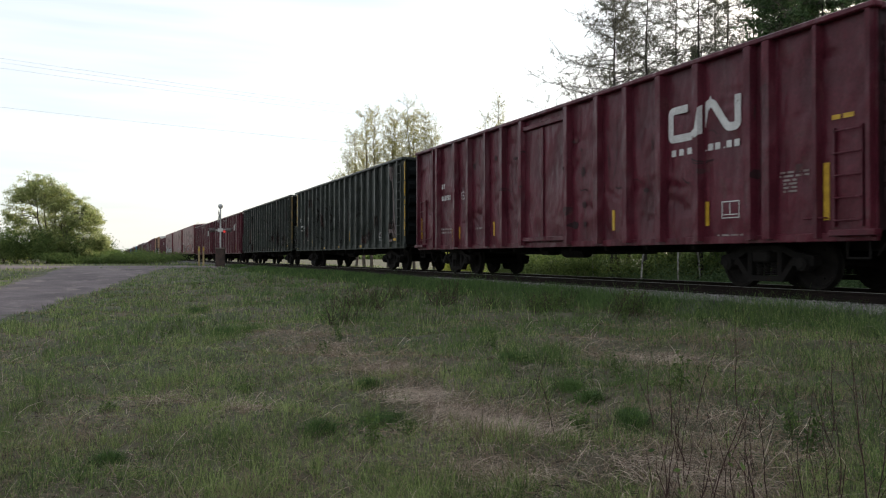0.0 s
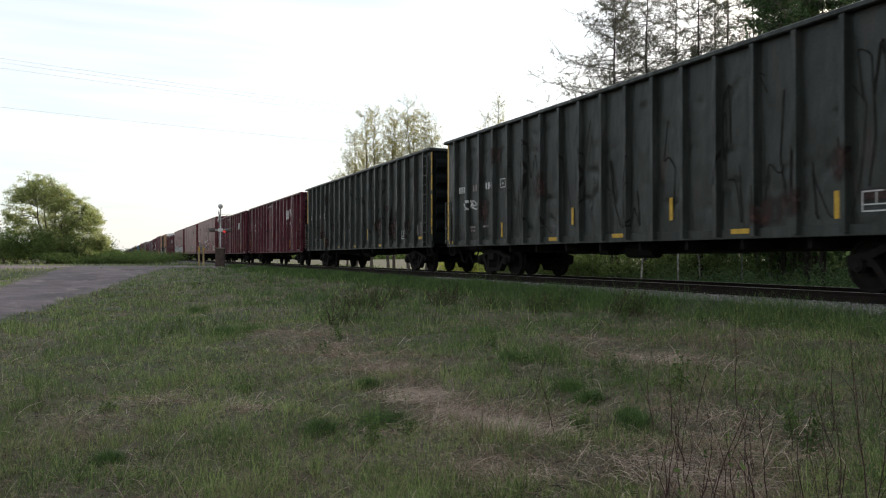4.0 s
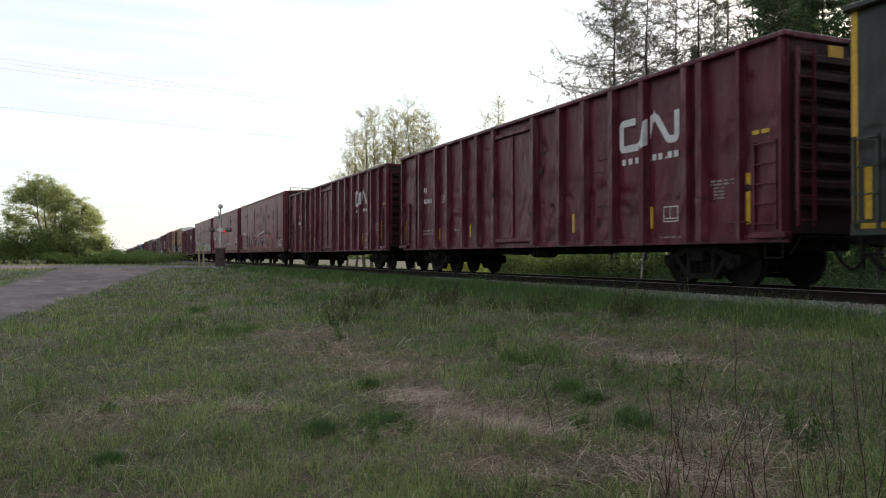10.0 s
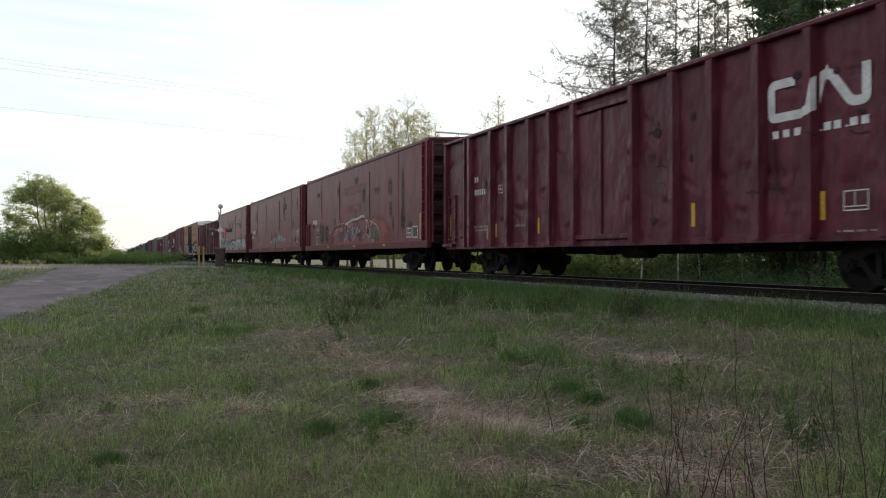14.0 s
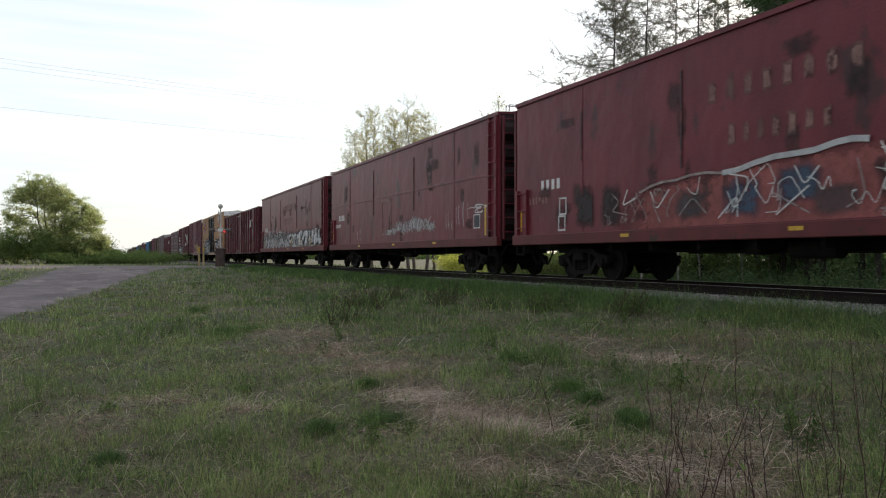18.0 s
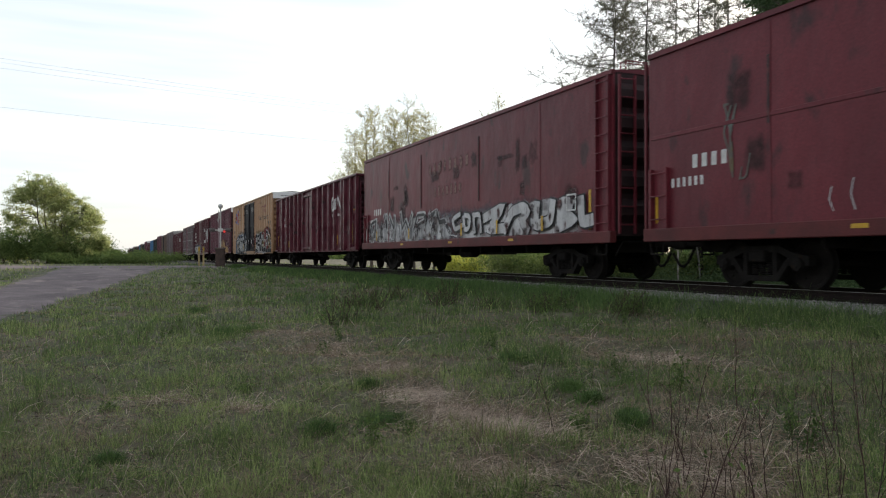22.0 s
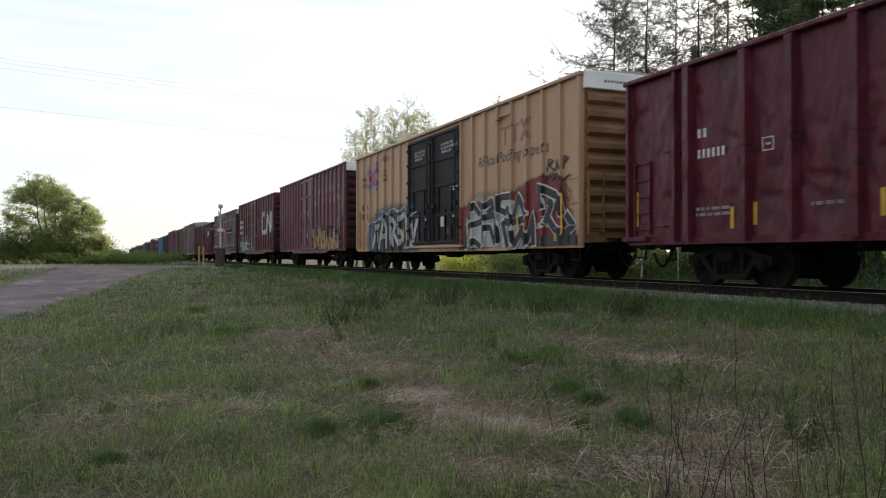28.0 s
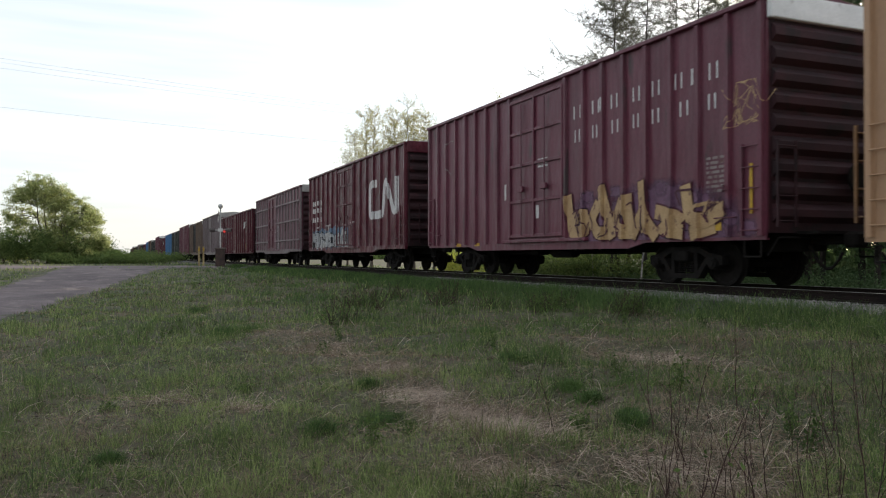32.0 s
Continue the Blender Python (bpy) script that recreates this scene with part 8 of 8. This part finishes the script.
sprayed(tan, ((11.7, 0.86, 1.5), (12.6, 0.86, 2.1), (13.2, 0.86, 1.9), (14.0, 0.86, 2.1), (15.0, 0.86, 2.2), (15.7, 0.86, 2.1), (16.3, 0.86, 1.5)), thinned(GREYP, 0.5), "silver filling between the strokes", 3, 544, 0.05, 1.2)
NEAR_LETTERS = (((12.08, 0.9), (12.1, 1.5), (13.2, 1.65)), ((12.35, 1.8), (12.7, 2.2), (13.1, 1.9)), ((12.5, 0.92), (12.7, 1.08), (13.15, 0.9)), ((13.3, 2.2), (13.4, 1.75), (14.2, 1.8), (14.45, 1.05)), ((13.5, 2.1), (13.95, 2.25), (14.05, 2.0), (13.7, 1.9)),
                ((13.35, 1.05), (13.45, 1.45), (13.85, 1.45), (14.15, 1.0)), ((15.05, 2.3), (14.45, 2.3), (14.45, 1.95), (14.85, 1.85)), ((14.7, 1.55), (14.9, 1.05), (14.95, 0.9)), ((14.85, 1.6), (15.2, 1.5), (15.2, 1.75), (14.95, 1.95)))
NEAR_LETTERS_B = (((15.4, 1.75), (15.65, 2.25), (16.05, 1.75)), ((15.35, 1.55), (15.9, 1.6)), ((15.3, 1.25), (15.4, 0.92), (15.8, 1.25), (16.1, 0.95)), ((15.85, 1.35), (16.2, 1.05), (16.45, 1.6), (16.5, 0.95)),
                  ((16.95, 1.9), (16.78, 2.42), (17.8, 2.1), (17.95, 1.7)), ((17.15, 1.5), (17.45, 1.95), (17.3, 2.0)), ((17.2, 1.65), (17.6, 1.28), (17.85, 1.22)), ((18.2, 1.6), (18.5, 1.35), (18.2, 1.2), (18.2, 1.0)))
strokes(tan, NEAR_LETTERS, 0.19, DARKP, WHITEP, 0.045, "black graffiti stroke outlined in white", 5, 0.03)
strokes(tan, NEAR_LETTERS_B, 0.20, DARKP, WHITEP, 0.045, "black graffiti stroke outlined in white", 8, 0.03)
bm = B()
ribbon(bm, [(R - 16.8, 1.0), (R - 18.75, 1.0)], 0.26, 0)
painted(tan, "graffiti_stroke", bm, DARKGREYP, "charcoal band under the letters", 12)
lettered(tan, "2016", R - 16.6, 1.32, 0.24, WHITEP, 0.1, layer=16)
plate(tan, "inspection_plate", R - 17.9, R - 17.62, 0.98, 1.16, YELLOW, -HALF - 0.07, "yellow inspection plate")
lettered(tan, "Railcar Pooling Experts", R - 12.98, 3.32, 0.46, DARKGREYP, 0.15)
lettered(tan, "next", R - 0.92, 3.93, 0.34, DARKP, 0.15, layer=2)
lettered(tan, "load", R - 0.92, 3.65, 0.34, DARKP, 0.15, layer=2)
lettered(tan, "any", R - 3.65, 4.0, 0.36, DARKP, 0.15, layer=2)
lettered(tan, "road", R - 3.65, 3.7, 0.36, DARKP, 0.15, layer=2)
for k, t in enumerate(("CLOSE THIS DOOR", "BEFORE CLOSING", "MAIN DOOR")):
    lettered(tan, t, R - 7.55 - 0.05 * k, 4.36 - 0.125 * k, 0.12, WHITEP, layer=2)
for k, t in enumerate(("CLOSE AND LOCK", "BOTH DOORS BEFORE", "MOVING CAR")):
    lettered(tan, t, R - 10.05 - 0.06 * k, 4.37 - 0.13 * k, 0.13, WHITEP, layer=2)
for pts, m in ((((1.62, 4.55), (2.38, 4.1)), EMBLUE), (((3.1, 4.55), (2.42, 4.1)), EMBLUE), (((2.38, 3.82), (1.72, 3.35)), EMBLUE), (((2.42, 3.82), (3.05, 3.38)), EMBLUE), (((2.4, 4.14), (2.4, 3.78)), EMBLUE),
               (((1.56, 4.33), (2.12, 3.97), (1.56, 3.6)), EMRED), (((3.12, 4.3), (2.68, 3.97), (3.12, 3.65)), EMRED)):
    bm = B()
    ribbon(bm, [(R - a, b) for a, b in pts], 0.19, 0)
    painted(tan, "emblem_band", bm, m, "faded blue and red crossing bands", 2 if m is EMRED else 1)
for a, b, c, d in ((14.5, 15.1, 4.25, 4.33), (15.1, 15.7, 4.25, 4.33)):
    blocks(tan, [(R - a, R - b)], c, d, EMFADE, "faded rose emblem bar")
blocks(tan, [(R - 14.75, R - 14.87), (R - 15.35, R - 15.47)], 3.8, 4.25, EMFADE, "faded rose emblem bar")
bm = B()
ribbon(bm, [(R - 15.75, 4.4), (R - 16.3, 3.8)], 0.13, 0)
ribbon(bm, [(R - 15.75, 3.8), (R - 16.3, 4.4)], 0.13, 0)
painted(tan, "emblem_band", bm, EMFADE, "faded rose emblem")
blocks(tan, [(R - 0.8 - 0.36 * k, R - 0.92 - 0.36 * k) for k in (0, 0.6, 1.9, 2.5)], 2.62, 2.86, DARKGREYP, "reporting mark as plain bars")
blocks(tan, [(R - 0.82 - 0.28 * k, R - 0.94 - 0.28 * k) for k in (0, 0.75, 2.4, 3.15)], 2.22, 2.46, DARKGREYP, "number as plain bars")
strokes(tan, (((17.2, 2.8), (17.3, 3.12), (17.5, 3.05), (17.3, 2.95), (17.55, 2.8)), ((17.62, 2.8), (17.75, 3.1), (17.9, 2.8)), ((18.0, 2.8), (18.05, 3.12), (18.25, 3.05), (18.05, 2.95)), ((17.1, 2.5), (17.3, 2.7), (17.5, 2.55), (17.7, 2.72), (18.0, 2.5), (18.3, 2.62))), 0.035, DARKGREYP, DARKGREYP, 0.0, "dark grey sprayed tag", 2)
reflectors(tan, [(R - 3.3, 1.4, 0.1, 0.45), (R - 6.45, 1.4, 0.1, 0.5), (R - 12.35, 1.45, 0.1, 0.4), (R - 15.7, 1.5, 0.1, 0.42), (R - 18.02, 1.65, 0.1, 1.0)], x=-HALF - 0.09)
bm = B()
for k in range(8):
    box(bm, -0.9 + 0.09 * k, -0.85 + 0.09 * k, -R - 0.104, -R - 0.1, 4.83, 4.89)
for k in range(4):
    box(bm, 0.3 + 0.11 * k, 0.37 + 0.11 * k, -R - 0.104, -R - 0.1, 4.8, 4.88)
tagged(part("lettering", bm, DARKP, tan, "dark height notice on the end panel"), kind="stuff")
for y, z, w, h, m in ((10.2, 1.6, 0.28, 0.35, WHITEP), (8.6, 1.65, 0.25, 0.3, WHITEP), (10.7, 1.35, 0.2, 0.2, REDP), (11.2, 1.9, 0.3, 0.12, WHITEP)):
    plate(tan, "door_placard", R - y - w / 2, R - y + w / 2, z, z + h, m, -HALF - 0.046, "small sticker on the door")
# door furniture and door stops
leaves_of = [c for c in tan.children if c.name.split(".")[0] == "door"]
for leaf in leaves_of:
    xs = [v.co.x for v in leaf.data.vertices]
    ys = [v.co.y for v in leaf.data.vertices]
    if max(xs) > 0:
        continue
    ya, yb = min(ys), max(ys)
    for q in (0.28, 0.5, 0.74):
        bm = B()
        box(bm, -HALF - 0.085, -HALF - 0.04, ya + (yb - ya) * q - 0.03, ya + (yb - ya) * q + 0.03, 1.15, 3.05 if q != 0.5 else 2.2, 0.008)
        part("door_stiffener", bm, BLACKP, leaf, "upright pressed stiffener")
    for zz in (1.5, 2.1, 2.75, 3.3, 3.95, 4.5):
        for q in (ya + 0.03, yb - 0.17):
            bm = B()
            box(bm, -HALF - 0.15, -HALF - 0.09, q, q + 0.14, zz, zz + 0.10, 0.01)
            part("hinge_bracket", bm, BLACKP, leaf)
    bm = B()
    rod(bm, (-HALF - 0.17, ya + 0.35, 1.75), (-HALF - 0.17, ya + 0.9, 2.0), 0.022, sides=6)
    box(bm, -HALF - 0.17, -HALF - 0.09, ya + 0.28, ya + 0.42, 1.66, 1.84, 0.01)
    part("door_lever", bm, BLACKP, leaf, "slanting door lever")
for d, s in ((14.5, 1), (4.15, -1)):
    bm = B()
    box(bm, -HALF - 0.11, -HALF - 0.07, min(R - d, R - d - 0.75 * s), max(R - d, R - d - 0.75 * s), 4.62, 4.68, 0.008)
    box(bm, -HALF - 0.17, -HALF - 0.06, R - d - 0.07, R - d + 0.07, 4.55, 4.75, 0.01)
    part("door_stop", bm, TAN, tan, "door stop bracket with a short rail")
stencil(tan, R - 11.2, 2.9, 0.6, 2, WHITEP, -HALF - 0.046, 0.05, 547)

# plum boxcar
R = 15.75 / 2
for d, w in ((9.55, 0.3), (10.35, 0.07), (10.6, 0.22), (11.12, 0.24), (11.94, 0.24), (12.6, 0.24), (13.33, 0.22), (13.82, 0.07), (14.32, 0.24)):
    blocks(plum, [(R - d, R - d - 0.045), (R - d - w + 0.035, R - d - w - 0.01)] if w > 0.1 else [(R - d, R - d - 0.06)], 3.95, 4.27, WHITEP)
for d, w in ((9.6, 0.22), (10.36, 0.2), (11.15, 0.24), (11.94, 0.2), (12.6, 0.22), (13.48, 0.24), (14.3, 0.2)):
    blocks(plum, [(R - d, R - d - 0.045), (R - d - w + 0.035, R - d - w - 0.01)], 3.38, 3.68, WHITEP)
bm = B()
ribbon(bm, rounded([(R - 1.6, 4.35), (R - 1.62, 4.05), (R - 1.55, 3.6), (R - 1.95, 3.3), (R - 2.35, 3.6), (R - 2.28, 4.05), (R - 2.3, 4.35), (R - 1.95, 4.45), (R - 1.6, 4.35)], 0.08), 0.035, 0)
painted(plum, "shield_emblem", bm, DULLW, "faded outline of a shield emblem")
sprayed(plum, ((9.0, 0.94, 1.9), (10.2, 0.94, 2.15), (11.0, 0.94, 1.9), (12.0, 0.94, 2.2), (13.2, 0.94, 2.25), (14.2, 0.94, 2.0), (15.6, 0.94, 1.5)), T_LILAC, "lilac sprayed ground behind the graffiti", 1, 551, 0.25, 0.95)
GOLD_LETTERS = (((9.35, 2.0), (9.5, 1.15), (10.15, 1.2), (10.1, 1.6), (9.6, 1.5)), ((10.6, 1.75), (10.35, 1.45), (10.6, 1.12), (11.0, 1.12)), ((10.8, 2.1), (11.2, 1.1)), ((11.55, 1.75), (11.35, 1.4), (11.55, 1.1), (11.85, 1.15), (11.8, 1.85)),
                ((12.3, 2.1), (12.35, 1.4), (12.7, 1.05)), ((12.25, 1.45), (11.98, 1.1)), ((12.85, 1.5), (13.5, 1.35), (12.95, 1.15), (13.5, 1.08)), ((13.7, 1.9), (13.8, 1.35), (14.2, 1.25), (14.7, 1.45)), ((13.9, 1.05), (14.4, 1.15)))
strokes(plum, GOLD_LETTERS, 0.30, GOLDP, MAGP, 0.035, "yellow graffiti stroke edged in crimson", 3, 0.0, 0.12)
scribble(plum, R - 14.6, R - 9.4, 1.0, 1.9, MAGP, 16, 0.035, 555, "crimson lines through the letters", layer=14)
scribble(plum, R - 14.6, R - 9.4, 1.0, 1.6, GOLDP, 10, 0.06, 556, "yellow fill marks", layer=12)
for d, z in ((10.2, 2.0), (11.3, 2.05), (12.9, 2.0), (13.9, 1.75), (14.9, 1.3), (15.3, 1.1)):
    bm = B()
    fade(bm, R - d, z, 0.5, 0.35, random.Random(int(d * 10)), 0.9)
    painted(plum, "graffiti_fill", bm, T_LILAC, "lilac sprayed cloud", 2)
scribble(plum, R - 15.55, R - 15.0, 2.95, 3.75, GOLDP, 16, 0.014, 552)
stencil(plum, R - 14.5, 2.45, 0.5, 8, DULLW, -HALF - 0.002, 0.05, 553)
stencil(plum, R - 8.1, 3.15, 0.5, 3, WHITEP, -HALF - 0.047, 0.05, 554)
reflectors(plum, [(R - 2.6, 0.95, 0.35, 0.1), (R - 4.0, 0.95, 0.35, 0.1), (R - 15.4, 1.8, 0.07, 0.9), (R - 11.0, 1.05, 0.4, 0.12), (R - 14.4, 1.15, 0.5, 0.16)], x=-HALF - 0.012)
plate(plum, "door_placard", R - 5.95, R - 5.85, 2.2, 2.65, WHITEP, -HALF - 0.004, "white strip beside the door")
plate(plum, "door_placard", R - 7.9, R - 7.75, 1.6, 1.95, WHITEP, -HALF - 0.046, "small white sticker")

# maroon boxcar with the large emblem
R = 15.9 / 2
emblem(mar2, R - 11.3, 2.35, 3.6, 1.35, 0.34)
graffiti(mar2, R - 8.0, R - 0.8, 0.95, 1.9, GREYP, DARKP, BLUEP, 561, 0.7, 0.05, "blue and white graffiti", True, 1, True)
scribble(mar2, R - 8.5, R - 0.8, 1.0, 2.2, WHITEP, 22, 0.05, 562, layer=5)
for z in (3.35, 2.95, 2.45):
    blocks(mar2, [(R - 1.0 - 0.75 * k, R - 1.4 - 0.75 * k) for k in range(3)], z, z + 0.25, WHITEP, "faded white mark as bars")
stencil(mar2, R - 7.2, 3.4, 0.5, 4, DULLW, -HALF - 0.047, 0.07, 563)
scribble(grey, -7.0, 7.0, 1.0, 1.9, DULLW, 14, 0.05, 571)
scribble(grey, -1.0, 1.5, 1.0, 3.5, WHITEP, 6, 0.05, 572)

# scuffs and rust on the open cars
for car, proto in ((green_b, green), (maroon_b, maroon), (maroon_c, maroon), (maroon_d, maroon)):
    PROFILE[car.name] = PROFILE[proto.name]
for k, car in enumerate((maroon, maroon_b, maroon_c, maroon_d)):
    R = LM / 2
    rng = random.Random(580 + k)
    # dark ribbons paint the shade of dent creases onto the sheet
    for j in range(17):
        y, z, w = rng.uniform(-R + 1.5, R - 1.0), rng.choice((1.6, 2.1, 2.35, 2.5, 2.9)) + rng.uniform(-0.12, 0.12), rng.uniform(0.2, 0.5)
        bm = B()
        ribbon(bm, [(y + w * q / 4, z + 0.03 * math.sin(q * 1.3 + j) + 0.02 * q) for q in range(5)], rng.uniform(0.012, 0.035), 0)
        painted(car, "dent_crease", bm, MAROON_END, "dark painted line for the shade in a dent crease")
    for j in range(34):
        near_door = j % 3 != 0
        bm = B()
        blob(bm, R - rng.uniform(8.0, 11.2) if near_door else rng.uniform(-R + 0.3, R - 0.5), rng.uniform(1.3, 3.6), rng.uniform(0.06, 0.28), rng.uniform(0.04, 0.22), rng, 9, 0.35, 0.9)
        painted(car, "peeled_spot", bm, MAROON_END if j % 4 else PATCH, "small spot of peeled paint", 2)
    scribble(car, -R + 2, R - 3, 1.3, 3.6, PATCH, 8, 0.014, 590 + k, "paler scuff marks in the paint")
for k, car in enumerate((green, green_b)):
    R = LG / 2
    rng = random.Random(600 + k)
    for j in range(16 if k else 9):
        bm = B()
        fade(bm, rng.uniform(-R + 1.2, -R + 6.0) if j % 3 else rng.uniform(-R + 2, R - 2), rng.uniform(1.2, 2.3 if j % 3 else 3.6), rng.uniform(0.25, 0.8), rng.uniform(0.2, 0.9), rng, 0.85)
        painted(car, "rust_blotch", bm, T_RUST, "dull rust blotch")
    scribble(car, -R + 2, R - 2, 1.2, 3.8, STEEL, 30, 0.02, 610 + k, "dark scraped creases in the side sheets")
scribble(green, R - 2.2, R - 1.3, 2.05, 2.35, WHITEP, 9, 0.035, 620, "white sprayed tag")
rng = random.Random(621)
bm = B()
ribbon(bm, [(R - 17.98 + 0.03 * k + rng.uniform(-0.04, 0.04), 1.6 + 0.26 * k) for k in range(11)], 0.10, 0)
painted(green, "scrape_mark", bm, DULLW, "pale upright scrape down the side")
for k in range(16):
    bm = B()
    blob(bm, R - 18.0 + rng.uniform(-0.3, 0.35), rng.uniform(1.2, 2.2), rng.uniform(0.03, 0.09), rng.uniform(0.05, 0.16), rng, 7, 0.3, 0.9)
    painted(green, "paint_chip", bm, DULLW, "small pale paint chip", 2)


# ---------------------------------------------------------------- motion
def motions():
    times = [float(t) for t in range(0, 33)]
    for car, y0 in TRAIN:
        walk(car, [(t, pose(TRACK, y0 - advance(t), 0)) for t in times])
    spin = [k * 2 / 30 for k in range(0, 481)]
    for car, y0 in TRAIN[:16]:
        for ob in car.children_recursive:
            if ob.name.split(".")[0] == "wheelset":
                c = ob.matrix_basis.translation.copy()
                walk(ob, [(t, pose(c.x, c.y, c.z, math.degrees(advance(t) / 0.45))) for t in spin])


motions()
